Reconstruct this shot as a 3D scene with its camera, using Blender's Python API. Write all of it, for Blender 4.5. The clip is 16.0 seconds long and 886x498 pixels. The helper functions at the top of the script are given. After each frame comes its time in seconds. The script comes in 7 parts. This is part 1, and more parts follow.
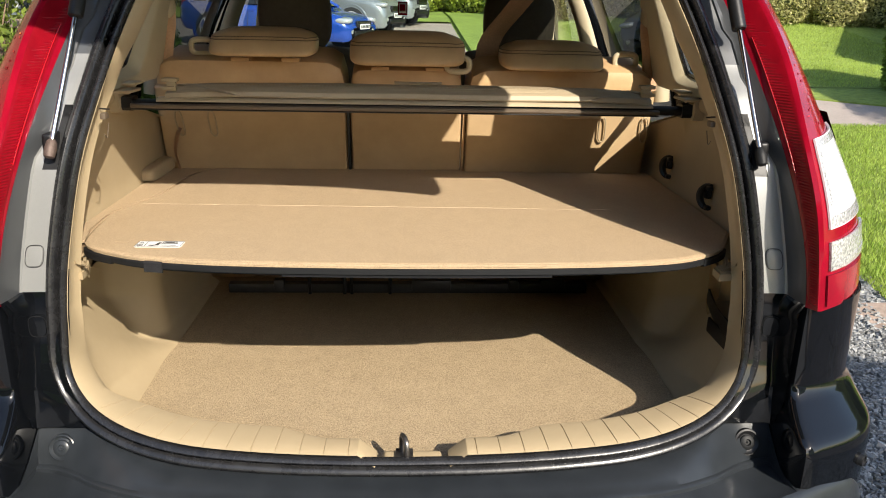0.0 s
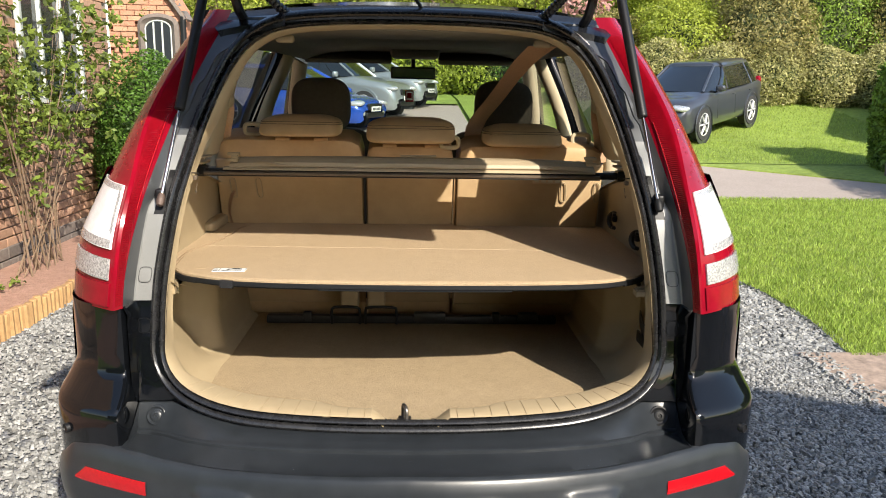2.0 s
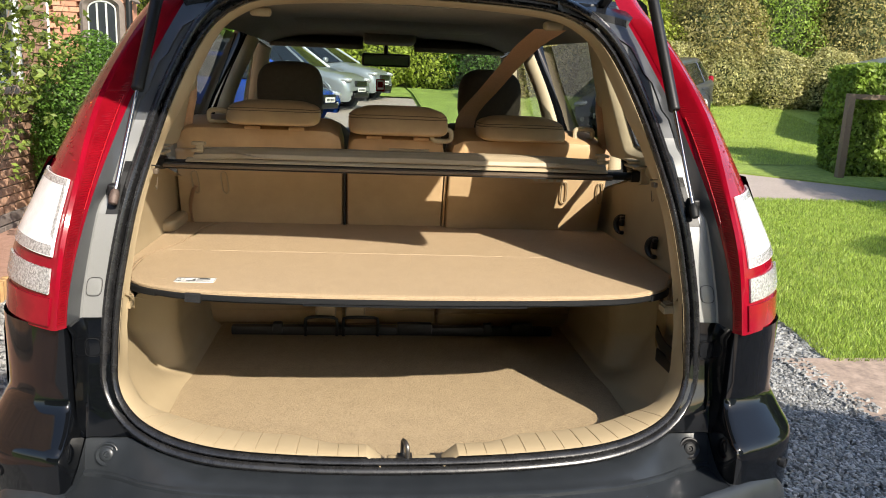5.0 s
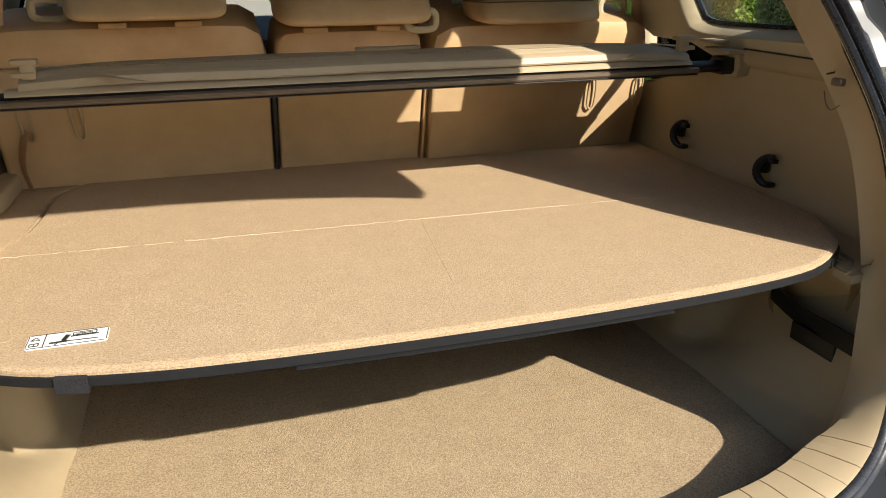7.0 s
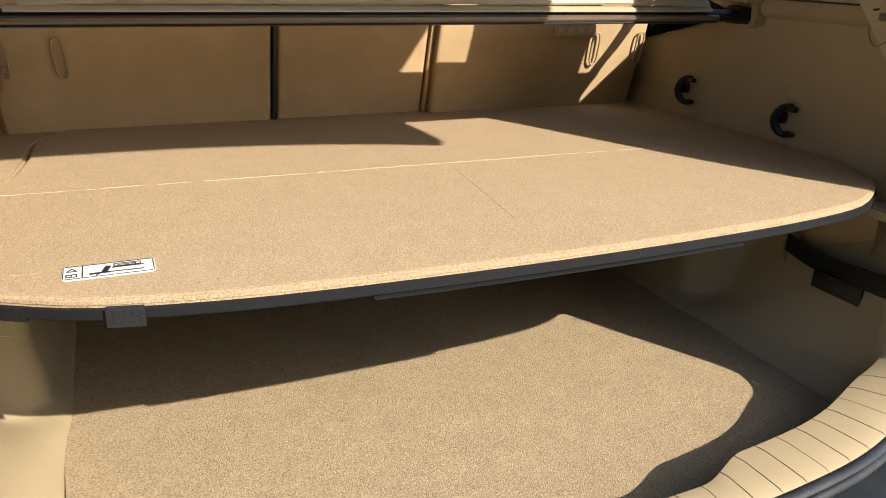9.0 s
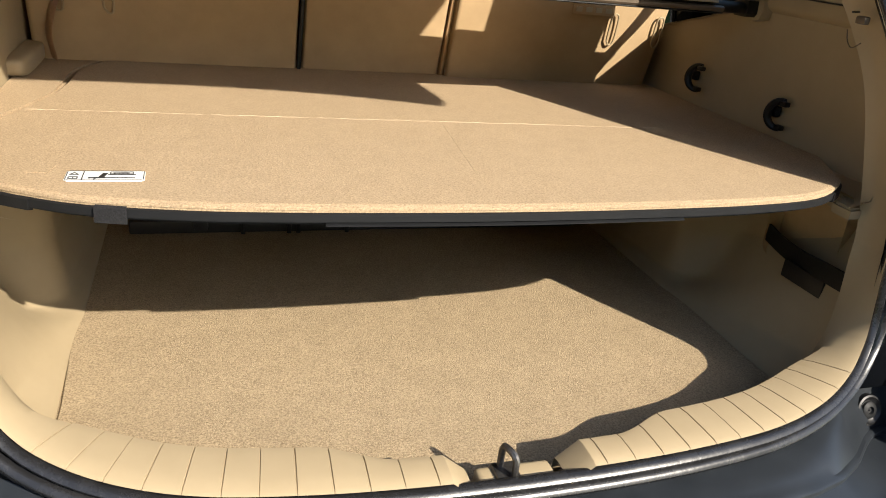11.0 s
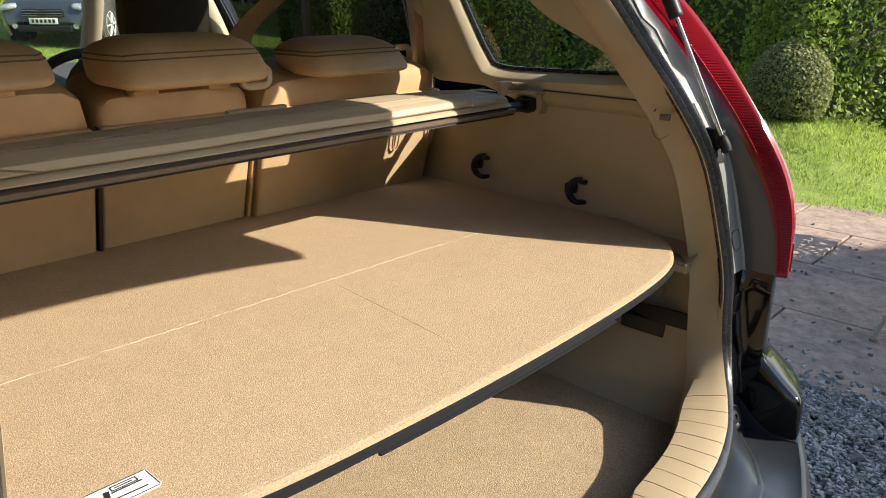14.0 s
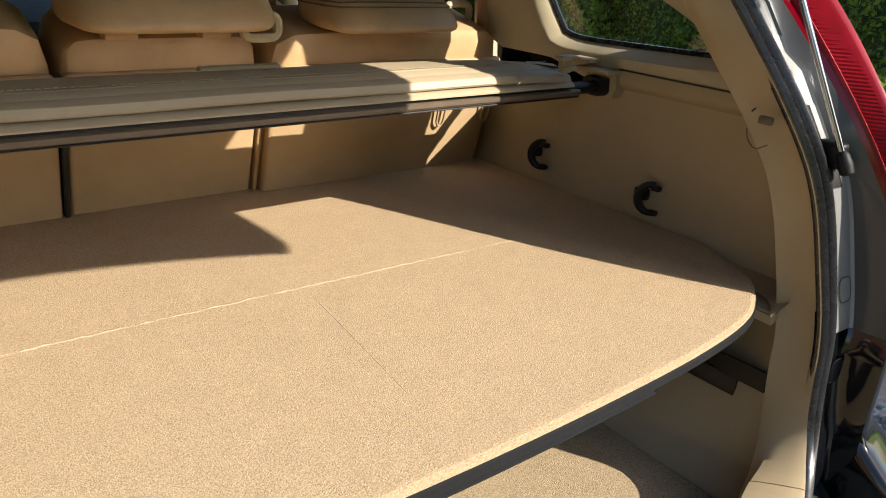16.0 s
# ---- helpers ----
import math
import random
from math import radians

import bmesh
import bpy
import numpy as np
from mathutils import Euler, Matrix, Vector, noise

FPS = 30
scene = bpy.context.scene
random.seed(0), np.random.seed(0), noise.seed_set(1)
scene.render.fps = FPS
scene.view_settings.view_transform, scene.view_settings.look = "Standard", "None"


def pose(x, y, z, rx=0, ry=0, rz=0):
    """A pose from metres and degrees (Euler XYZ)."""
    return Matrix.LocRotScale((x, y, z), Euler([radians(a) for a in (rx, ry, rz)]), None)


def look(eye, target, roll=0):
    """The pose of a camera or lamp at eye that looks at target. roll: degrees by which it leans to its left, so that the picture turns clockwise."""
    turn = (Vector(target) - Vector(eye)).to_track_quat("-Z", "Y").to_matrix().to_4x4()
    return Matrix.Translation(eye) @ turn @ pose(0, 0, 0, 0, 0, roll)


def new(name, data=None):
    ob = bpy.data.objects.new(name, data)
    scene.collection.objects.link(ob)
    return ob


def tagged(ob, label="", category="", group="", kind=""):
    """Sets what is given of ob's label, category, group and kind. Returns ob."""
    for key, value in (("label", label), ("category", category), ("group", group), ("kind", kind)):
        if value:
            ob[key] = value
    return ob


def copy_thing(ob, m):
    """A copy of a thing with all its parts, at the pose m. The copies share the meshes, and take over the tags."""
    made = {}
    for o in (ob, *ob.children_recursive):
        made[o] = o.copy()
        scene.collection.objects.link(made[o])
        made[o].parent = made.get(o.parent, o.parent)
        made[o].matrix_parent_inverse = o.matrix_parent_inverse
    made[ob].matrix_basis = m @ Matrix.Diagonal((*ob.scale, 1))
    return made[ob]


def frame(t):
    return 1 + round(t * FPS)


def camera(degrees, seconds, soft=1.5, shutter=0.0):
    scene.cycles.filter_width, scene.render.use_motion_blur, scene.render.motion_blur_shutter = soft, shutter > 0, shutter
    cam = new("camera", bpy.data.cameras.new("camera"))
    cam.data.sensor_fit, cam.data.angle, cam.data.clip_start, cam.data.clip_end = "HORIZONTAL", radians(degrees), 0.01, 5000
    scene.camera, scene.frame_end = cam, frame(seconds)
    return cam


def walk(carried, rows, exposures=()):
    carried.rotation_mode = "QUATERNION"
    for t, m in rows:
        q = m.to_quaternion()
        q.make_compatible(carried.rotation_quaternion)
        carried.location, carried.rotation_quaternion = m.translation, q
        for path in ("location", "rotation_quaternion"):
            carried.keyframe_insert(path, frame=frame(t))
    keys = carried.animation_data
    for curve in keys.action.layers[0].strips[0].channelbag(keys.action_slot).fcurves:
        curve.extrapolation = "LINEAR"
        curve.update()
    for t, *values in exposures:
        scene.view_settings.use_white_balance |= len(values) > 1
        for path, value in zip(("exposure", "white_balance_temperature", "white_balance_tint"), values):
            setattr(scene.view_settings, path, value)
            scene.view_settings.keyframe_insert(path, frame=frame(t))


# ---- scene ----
cam = camera(60.5, 16.0, soft=1.0)
PATH = [
    (0, (-0.015, -1.202, 1.482), (0.086, 0.701, 0.873), 1.2),
    (0.5, (-0.021, -1.343, 1.492), (0.1, 0.585, 0.973), 1.6),
    (1, (0.015, -1.516, 1.506), (0.134, 0.427, 1.045), 2.1),
    (1.5, (0.027, -1.636, 1.52), (0.107, 0.316, 1.092), 1.4),
    (2, (0.004, -1.734, 1.515), (0.08, 0.221, 1.101), 1.0),
    (2.5, (-0.014, -1.835, 1.518), (0.076, 0.124, 1.124), 1.4),
    (3, (-0.022, -1.882, 1.515), (0.076, 0.08, 1.143), 2.0),
    (3.5, (-0.03, -1.899, 1.514), (0.078, 0.061, 1.13), 1.9),
    (3.7, (-0.038, -1.899, 1.504), (0.077, 0.062, 1.124), 1.9),
    (5.8, (-0.218, -1.099, 1.479), (0.162, 0.794, 0.957), 0.9),
    (6, (-0.258, -1.03, 1.471), (0.18, 0.84, 0.914), 0.2),
    (6.5, (-0.292, -0.878, 1.45), (0.228, 0.943, 0.81), -0.5),
    (7, (-0.286, -0.7, 1.444), (0.268, 1.088, 0.74), -0.3),
    (7.5, (-0.317, -0.646, 1.44), (0.278, 1.119, 0.712), 0.0),
    (8, (-0.386, -0.635, 1.378), (0.246, 1.114, 0.642), -0.5),
    (8.5, (-0.436, -0.611, 1.349), (0.3, 1.105, 0.634), 0.6),
    (10.8, (-0.394, -0.698, 1.348), (0.255, 1.031, 0.579), 6.8),
    (11, (-0.355, -0.752, 1.36), (0.245, 0.986, 0.573), 6.1),
    (11.5, (-0.337, -0.842, 1.382), (0.236, 0.916, 0.62), 3.6),
    (12, (-0.442, -0.793, 1.412), (0.325, 0.901, 0.677), 2.2),
    (12.5, (-0.612, -0.692, 1.448), (0.349, 0.905, 0.724), 1.7),
    (13, (-0.675, -0.611, 1.46), (0.368, 0.947, 0.764), 1.9),
    (13.5, (-0.668, -0.511, 1.478), (0.508, 0.963, 0.812), 1.0),
    (14, (-0.679, -0.472, 1.492), (0.714, 0.812, 0.85), 0.4),
    (14.5, (-0.732, -0.441, 1.477), (0.755, 0.722, 0.819), -0.1),
    (15, (-0.643, -0.448, 1.475), (0.804, 0.739, 0.769), 1.4),
    (15.5, (-0.499, -0.451, 1.481), (0.807, 0.879, 0.756), 3.5),
    (16, (-0.398, -0.37, 1.476), (0.776, 1.067, 0.732), 3.8),
]
walk(cam, [(t, look(eye, target, roll)) for t, eye, target, roll in PATH],
     exposures=[(0, 0.97), (3.5, 0.97), (6.0, 1.02), (8.5, 1.03), (11, 1.04), (12.5, 1.05), (16, 1.11)])

# ---- daylight ----
SUN_DIR = Vector((-0.215, 0.410, -0.315)).normalized()
world = bpy.data.worlds.new("sky")
scene.world = world
world.use_nodes = True
wn = world.node_tree.nodes
sky = wn.new("ShaderNodeTexSky")
sky.sky_type = "NISHITA"
sky.sun_disc = False
sky.sun_elevation = math.asin(-SUN_DIR.z)
sky.sun_rotation = math.atan2(-SUN_DIR.x, -SUN_DIR.y)
sky.air_density, sky.dust_density = 1.0, 1.2
wn["Background"].inputs["Strength"].default_value = 0.145
world.node_tree.links.new(sky.outputs[0], wn["Background"].inputs["Color"])
sun = new("sun", bpy.data.lights.new("sun", "SUN"))
sun.data.energy, sun.data.angle, sun.data.color = 5.0, radians(0.5), (1.0, 0.917, 0.79)
sun.matrix_world = look(Vector((0, 0, 12)) - SUN_DIR * 10, Vector((0, 0, 12)))


# ---- materials ----
def mat(name, color, rough=0.6, metal=0.0, dark=None, scale=40.0, fine=0.0, bump=0.0, bscale=None, coat=0.0, spec=0.5,
        island=0.0, random_ob=0.0, big=0.0, sheen=0.0, trans=0.0, rvar=0.0, ramp_at=(0.3, 0.68)):
    """A procedural surface: noise at two scales between dark and color, fine relief, optional shift per piece."""
    m = bpy.data.materials.new(name)
    m.use_nodes = True
    nt = m.node_tree
    n, l = nt.nodes, nt.links
    b = n["Principled BSDF"]
    b.inputs["Roughness"].default_value = rough
    b.inputs["Metallic"].default_value = metal
    b.inputs["Specular IOR Level"].default_value = spec
    b.inputs["Coat Weight"].default_value = coat
    b.inputs["Coat Roughness"].default_value = 0.04
    if sheen:
        b.inputs["Sheen Weight"].default_value = sheen
        b.inputs["Sheen Roughness"].default_value = 0.5
    if trans:
        b.inputs["Transmission Weight"].default_value = trans
    dark = dark or tuple(c * 0.75 for c in color)
    tc = n.new("ShaderNodeTexCoord")
    nz = n.new("ShaderNodeTexNoise")
    nz.inputs["Scale"].default_value, nz.inputs["Detail"].default_value = scale, 8
    nz.inputs["Roughness"].default_value = 0.65
    l.new(tc.outputs["Object"], nz.inputs["Vector"])
    ramp = n.new("ShaderNodeValToRGB")
    ramp.color_ramp.elements[0].position, ramp.color_ramp.elements[1].position = ramp_at
    ramp.color_ramp.elements[0].color, ramp.color_ramp.elements[1].color = (*dark, 1), (*color, 1)
    l.new(nz.outputs["Fac"], ramp.inputs["Fac"])
    col = ramp.outputs["Color"]

    def scaled(col, source, low, high):
        mr = n.new("ShaderNodeMapRange")
        mr.inputs["To Min"].default_value, mr.inputs["To Max"].default_value = low, high
        l.new(source, mr.inputs["Value"])
        hs = n.new("ShaderNodeHueSaturation")
        l.new(col, hs.inputs["Color"])
        l.new(mr.outputs["Result"], hs.inputs["Value"])
        return hs.outputs["Color"]
    if big:
        nb = n.new("ShaderNodeTexNoise")
        nb.inputs["Scale"].default_value, nb.inputs["Detail"].default_value = scale / 14, 4
        l.new(tc.outputs["Object"], nb.inputs["Vector"])
        col = scaled(col, nb.outputs["Fac"], 1 - big, 1 + big)
    if island:
        g = n.new("ShaderNodeNewGeometry")
        col = scaled(col, g.outputs["Random Per Island"], 1 - island, 1 + island)
    if random_ob:
        oi = n.new("ShaderNodeObjectInfo")
        col = scaled(col, oi.outputs["Random"], 1 - random_ob, 1 + random_ob)
    l.new(col, b.inputs["Base Color"])
    if rvar:
        mr = n.new("ShaderNodeMapRange")
        mr.inputs["To Min"].default_value, mr.inputs["To Max"].default_value = rough - rvar, rough + rvar
        l.new(nz.outputs["Fac"], mr.inputs["Value"])
        l.new(mr.outputs["Result"], b.inputs["Roughness"])
    if bump:
        nf = n.new("ShaderNodeTexNoise")
        nf.inputs["Scale"].default_value, nf.inputs["Detail"].default_value = bscale or scale * 4, 6
        l.new(tc.outputs["Object"], nf.inputs["Vector"])
        bp = n.new("ShaderNodeBump")
        bp.inputs["Strength"].default_value, bp.inputs["Distance"].default_value = bump, fine or 0.002
        l.new(nf.outputs["Fac"], bp.inputs["Height"])
        l.new(bp.outputs["Normal"], b.inputs["Normal"])
    return m


def glass(name, color=(0.9, 0.95, 0.93), rough=0.0):
    """Thin pane: clear with a reflection."""
    m = bpy.data.materials.new(name)
    m.use_nodes = True
    nt = m.node_tree
    n, l = nt.nodes, nt.links
    n.remove(n["Principled BSDF"])
    tr, gl, mix, lw = (n.new("ShaderNodeBsdfTransparent"), n.new("ShaderNodeBsdfGlossy"), n.new("ShaderNodeMixShader"),
                       n.new("ShaderNodeLayerWeight"))
    po, ma = n.new("ShaderNodeMath"), n.new("ShaderNodeMath")
    po.operation, ma.operation = "POWER", "MULTIPLY_ADD"
    po.inputs[1].default_value = 4.0
    ma.inputs[1].default_value, ma.inputs[2].default_value = 0.6, 0.045
    tr.inputs["Color"].default_value = (*color, 1)
    gl.inputs["Roughness"].default_value = rough
    lw.inputs["Blend"].default_value = 0.5
    l.new(lw.outputs["Facing"], po.inputs[0])
    l.new(po.outputs[0], ma.inputs[0])
    l.new(ma.outputs[0], mix.inputs[0])
    l.new(tr.outputs[0], mix.inputs[1])
    l.new(gl.outputs[0], mix.inputs[2])
    l.new(mix.outputs[0], n["Material Output"].inputs["Surface"])
    return m


def leaf_mat(name, color, dark, var=0.35):
    m = mat(name, color, rough=0.5, dark=dark, scale=3.0, island=var, spec=0.35)
    n, l = m.node_tree.nodes, m.node_tree.links
    b = n["Principled BSDF"]
    t = n.new("ShaderNodeBsdfTranslucent")
    mix = n.new("ShaderNodeMixShader")
    mix.inputs[0].default_value = 0.5
    src = b.inputs["Base Color"].links[0].from_socket
    l.new(src, t.inputs["Color"])
    l.new(b.outputs[0], mix.inputs[1])
    l.new(t.outputs[0], mix.inputs[2])
    l.new(mix.outputs[0], n["Material Output"].inputs["Surface"])
    return m


M_CARPET = mat("tan_carpet", (0.468, 0.350, 0.221), 0.95, dark=(0.262, 0.193, 0.120), scale=430, big=0.08, bump=0.6, bscale=600, fine=0.0027, spec=0.1, ramp_at=(0.34, 0.64))
M_FLOORC = mat("tan_floor_carpet", (0.462, 0.356, 0.222), 0.95, dark=(0.222, 0.167, 0.104), scale=380, big=0.14, bump=0.8, bscale=520, fine=0.0035, spec=0.1, ramp_at=(0.35, 0.64))
M_FLUFF = mat("worn_carpet_fold", (0.50, 0.39, 0.27), 0.95, dark=(0.36, 0.272, 0.18), scale=240, bump=0.8, bscale=300, spec=0.1)
M_BEIGE = mat("beige_plastic", (0.350, 0.275, 0.170), 0.5, dark=(0.315, 0.246, 0.150), scale=9, bump=0.12, bscale=900, fine=0.0006, spec=0.35, big=0.05)
M_CREAM = mat("cream_plastic", (0.406, 0.347, 0.236), 0.55, dark=(0.369, 0.314, 0.211), scale=8, bump=0.1, bscale=900, fine=0.0005, spec=0.3)
M_LEATHER = mat("tan_leather", (0.50, 0.335, 0.178), 0.42, dark=(0.40, 0.262, 0.136), scale=12, bump=0.35, bscale=420, fine=0.0012, spec=0.4)
M_SEATBACK = mat("tan_seat_panel", (0.427, 0.302, 0.169), 0.62, dark=(0.369, 0.257, 0.142), scale=14, bump=0.2, bscale=500, fine=0.001, spec=0.3)
M_COVER = mat("taupe_cover_fabric", (0.375, 0.302, 0.200), 0.5, dark=(0.335, 0.268, 0.176), scale=16, bump=0.25, bscale=700, fine=0.0008, spec=0.4)
M_RAIL = mat("dark_brown_rail", (0.115, 0.086, 0.060), 0.4, scale=30)
M_FRONTSEAT = mat("dark_seat_fabric", (0.12, 0.095, 0.065), 0.8, scale=60, bump=0.2)
M_HEADLINING = mat("grey_headlining", (0.20, 0.19, 0.155), 0.9, scale=60, bump=0.2)
M_DASH = mat("dark_dashboard", (0.05, 0.055, 0.06), 0.6, scale=30, bump=0.2)
M_BLACKGLOSS = mat("black_paint", (0.0035, 0.004, 0.005), 0.06, dark=(0.0025, 0.003, 0.004), scale=4, spec=0.45, rvar=0.02)
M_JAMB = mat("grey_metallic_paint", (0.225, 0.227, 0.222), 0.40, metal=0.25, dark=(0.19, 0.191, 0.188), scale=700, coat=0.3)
# charcoal of the jamb panel; also paints the shaded top of the jamb strip
M_JAMBMID = mat("mid_grey_paint_and_strip_shade", (0.058, 0.061, 0.066), 0.42, metal=0.2, dark=(0.048, 0.051, 0.055), scale=900, coat=0.3)
M_JAMBDARK = mat("dark_jamb_paint", (0.010, 0.011, 0.014), 0.25, metal=0.0, scale=600, coat=0.4)
M_BUMPER = mat("charcoal_plastic", (0.021, 0.024, 0.028), 0.31, dark=(0.015, 0.0175, 0.0205), scale=22, spec=0.33, bump=0.15, bscale=1100, fine=0.0005, rvar=0.06, big=0.15)
M_RUBBER = mat("black_rubber", (0.020, 0.020, 0.021), 0.27, dark=(0.009, 0.009, 0.010), scale=30, spec=0.5, bump=0.2, bscale=160, fine=0.001, rvar=0.08)
M_BLACKPL = mat("black_plastic", (0.007, 0.007, 0.0078), 0.45, spec=0.35, scale=50, bump=0.1)
M_EDGE = mat("dark_edge_strip", (0.010, 0.0105, 0.0115), 0.55, scale=40, bump=0.2, spec=0.25)
M_VELCRO = mat("grey_velcro", (0.028, 0.028, 0.030), 0.95, dark=(0.012, 0.012, 0.013), scale=500, bump=0.8, spec=0.2)
M_CHROME = mat("bright_metal", (0.34, 0.335, 0.33), 0.12, metal=1.0, scale=30)
M_STEEL = mat("worn_steel", (0.20, 0.19, 0.18), 0.40, metal=0.9, dark=(0.11, 0.10, 0.09), scale=120)
M_RUST = mat("rusty_steel", (0.13, 0.095, 0.08), 0.6, metal=0.4, dark=(0.07, 0.045, 0.035), scale=160, bump=0.3)
M_RED = mat("red_lens", (0.235, 0.003, 0.014), 0.12, dark=(0.150, 0.002, 0.009), scale=14, coat=0.12, bump=0.06, bscale=240, fine=0.001, spec=0.25)
M_REDDARK = mat("deep_red_lens", (0.20, 0.002, 0.008), 0.30, dark=(0.13, 0.001, 0.005), scale=25, coat=0.05, spec=0.2)
M_CLEAR = mat("clear_lens", (0.84, 0.84, 0.83), 0.16, dark=(0.66, 0.66, 0.66), scale=26, coat=0.6, bump=0.25, bscale=120, fine=0.002)
M_CLEARD = mat("textured_clear_lens", (0.58, 0.58, 0.575), 0.18, metal=0.25, dark=(0.19, 0.19, 0.195), scale=220, coat=0.6, bump=0.5, bscale=180, fine=0.003, ramp_at=(0.36, 0.62))
M_AMBER = mat("amber_glint", (0.9, 0.25, 0.02), 0.25, scale=30, coat=0.8)
M_REFLECTOR = mat("red_reflector", (0.384, 0.0016, 0.0064), 0.25, dark=(0.272, 0.0016, 0.0048), scale=120, coat=0.3, bump=0.3, bscale=250)
M_WHITE = mat("white_label", (0.72, 0.72, 0.70), 0.45, dark=(0.67, 0.67, 0.65), scale=60)
M_INK = mat("black_ink", (0.02, 0.02, 0.02), 0.5, scale=60)
M_GLASS = glass("clear_glass", (0.86, 0.91, 0.88))
M_DROP = glass("clear_water", (1.0, 1.0, 1.0))
M_TINT = glass("tinted_glass", (0.13, 0.145, 0.145))
M_SEAM = mat("dark_leather_seam", (0.16, 0.10, 0.05), 0.6, scale=200)
M_BELT = mat("beige_webbing", (0.42, 0.25, 0.14), 0.6, scale=200, bump=0.3, bscale=500)
M_TYRE = mat("tyre_rubber", (0.025, 0.025, 0.026), 0.8, scale=60, bump=0.2)
M_ALLOY = mat("alloy", (0.60, 0.60, 0.61), 0.35, metal=0.25, scale=20)
M_GRAVEL = mat("slate_gravel_bed", (0.26, 0.264, 0.275), 0.85, dark=(0.0994, 0.104, 0.111), scale=60, big=0.12, bump=1.0, bscale=55, fine=0.02)
M_CHIP = mat("slate_chip", (0.278, 0.278, 0.268), 0.7, dark=(0.156, 0.157, 0.151), scale=50, island=0.6, bump=0.3)
M_GRASS = mat("lawn_grass", (0.310, 0.405, 0.0741), 0.8, dark=(0.172, 0.252, 0.0351), scale=9, big=0.45, bump=1.0, bscale=120, fine=0.03)
M_BLADE = leaf_mat("grass_blade", (0.390, 0.485, 0.101), (0.235, 0.340, 0.0546), 0.5)
M_SLAB = mat("weathered_concrete_slab", (0.378, 0.282, 0.218), 0.85, dark=(0.165, 0.122, 0.094), scale=16, big=0.16, bump=0.5, bscale=150, fine=0.004, random_ob=0.10, ramp_at=(0.30, 0.66))
M_TARMAC = mat("worn_tarmac", (0.336, 0.284, 0.248), 0.9, dark=(0.256, 0.216, 0.188), scale=30, big=0.12, bump=0.5, bscale=140, fine=0.004)
M_SOIL = mat("red_brown_soil", (0.448, 0.264, 0.196), 0.95, dark=(0.304, 0.172, 0.12), scale=26, big=0.2, bump=1.0, bscale=70, fine=0.03)
M_TIMBER = mat("pale_timber", (0.416, 0.256, 0.112), 0.75, dark=(0.288, 0.168, 0.072), scale=30, random_ob=0.18, bump=0.4)
M_BRICK = mat("red_brown_brick", (0.416, 0.248, 0.16), 0.85, dark=(0.296, 0.172, 0.108), scale=22, random_ob=0.2, bump=0.5, bscale=90, fine=0.004)
M_BRICKJ = mat("red_brown_brick_rest", (0.416, 0.248, 0.16), 0.85, dark=(0.296, 0.172, 0.108), scale=22, island=0.2, bump=0.5, bscale=90, fine=0.004)
M_ORANGEBRICK = mat("orange_brick_rest", (0.464, 0.232, 0.144), 0.85, dark=(0.376, 0.176, 0.104), scale=16, island=0.18, bump=0.4, bscale=90)
M_BLUEBRICK = mat("grey_plinth_brick", (0.168, 0.14, 0.12), 0.8, dark=(0.112, 0.092, 0.08), scale=22, random_ob=0.2, bump=0.4, bscale=90)
M_MORTAR = mat("mortar", (0.32, 0.248, 0.192), 0.95, dark=(0.248, 0.192, 0.144), scale=60, bump=0.5)
M_WINFRAME = mat("pale_window_paint", (0.50, 0.53, 0.50), 0.45, scale=20)
M_DARKPANE = mat("dark_window_pane", (0.03, 0.035, 0.04), 0.06, scale=3, coat=0.6)
M_RENDER = mat("pale_render", (0.74, 0.71, 0.65), 0.9, dark=(0.66, 0.63, 0.57), scale=3, bump=0.3, bscale=60)
M_STEM = mat("rose_stem", (0.215, 0.150, 0.095), 0.8, dark=(0.12, 0.08, 0.05), scale=60, bump=0.4)
M_BARK = mat("grey_brown_bark", (0.24, 0.17, 0.115), 0.85, dark=(0.13, 0.09, 0.06), scale=50, bump=0.8, bscale=120, fine=0.006)
M_LEAF_ROSE = leaf_mat("rose_leaf", (0.235, 0.300, 0.055), (0.085, 0.130, 0.022), 0.6)
M_LEAF_SHRUB = leaf_mat("shrub_leaf", (0.130, 0.250, 0.035), (0.045, 0.100, 0.015), 0.6)
M_LEAF_HEDGE = leaf_mat("hedge_leaf", (0.27, 0.375, 0.0562), (0.135, 0.217, 0.0338), 0.45)
M_LEAF_BOX = leaf_mat("pale_bush_leaf", (0.315, 0.338, 0.143), (0.18, 0.21, 0.075), 0.4)
M_LEAF_SPRING = leaf_mat("spring_tree_leaf", (0.398, 0.451, 0.0663), (0.225, 0.279, 0.0398), 0.4)
M_LEAF_WOODS = leaf_mat("far_wood_leaf", (0.300, 0.320, 0.075), (0.150, 0.165, 0.040), 0.5)
M_LEAF_MIX = leaf_mat("mixed_hedgerow_leaf", (0.36, 0.324, 0.122), (0.187, 0.169, 0.0576), 0.55)
M_LEAF_VARIEG = leaf_mat("variegated_leaf", (0.499, 0.468, 0.218), (0.25, 0.257, 0.0858), 0.5)
M_LEAF_PINE = leaf_mat("conifer_leaf", (0.0952, 0.163, 0.0408), (0.0408, 0.0816, 0.02), 0.4)
# near-black green: the shade deep between leaves, put into the colour
M_SHADE = mat("shaded_inner_foliage", (0.065, 0.085, 0.024), 0.9, dark=(0.03, 0.04, 0.012), scale=6, bump=1.0, bscale=9, fine=0.1)
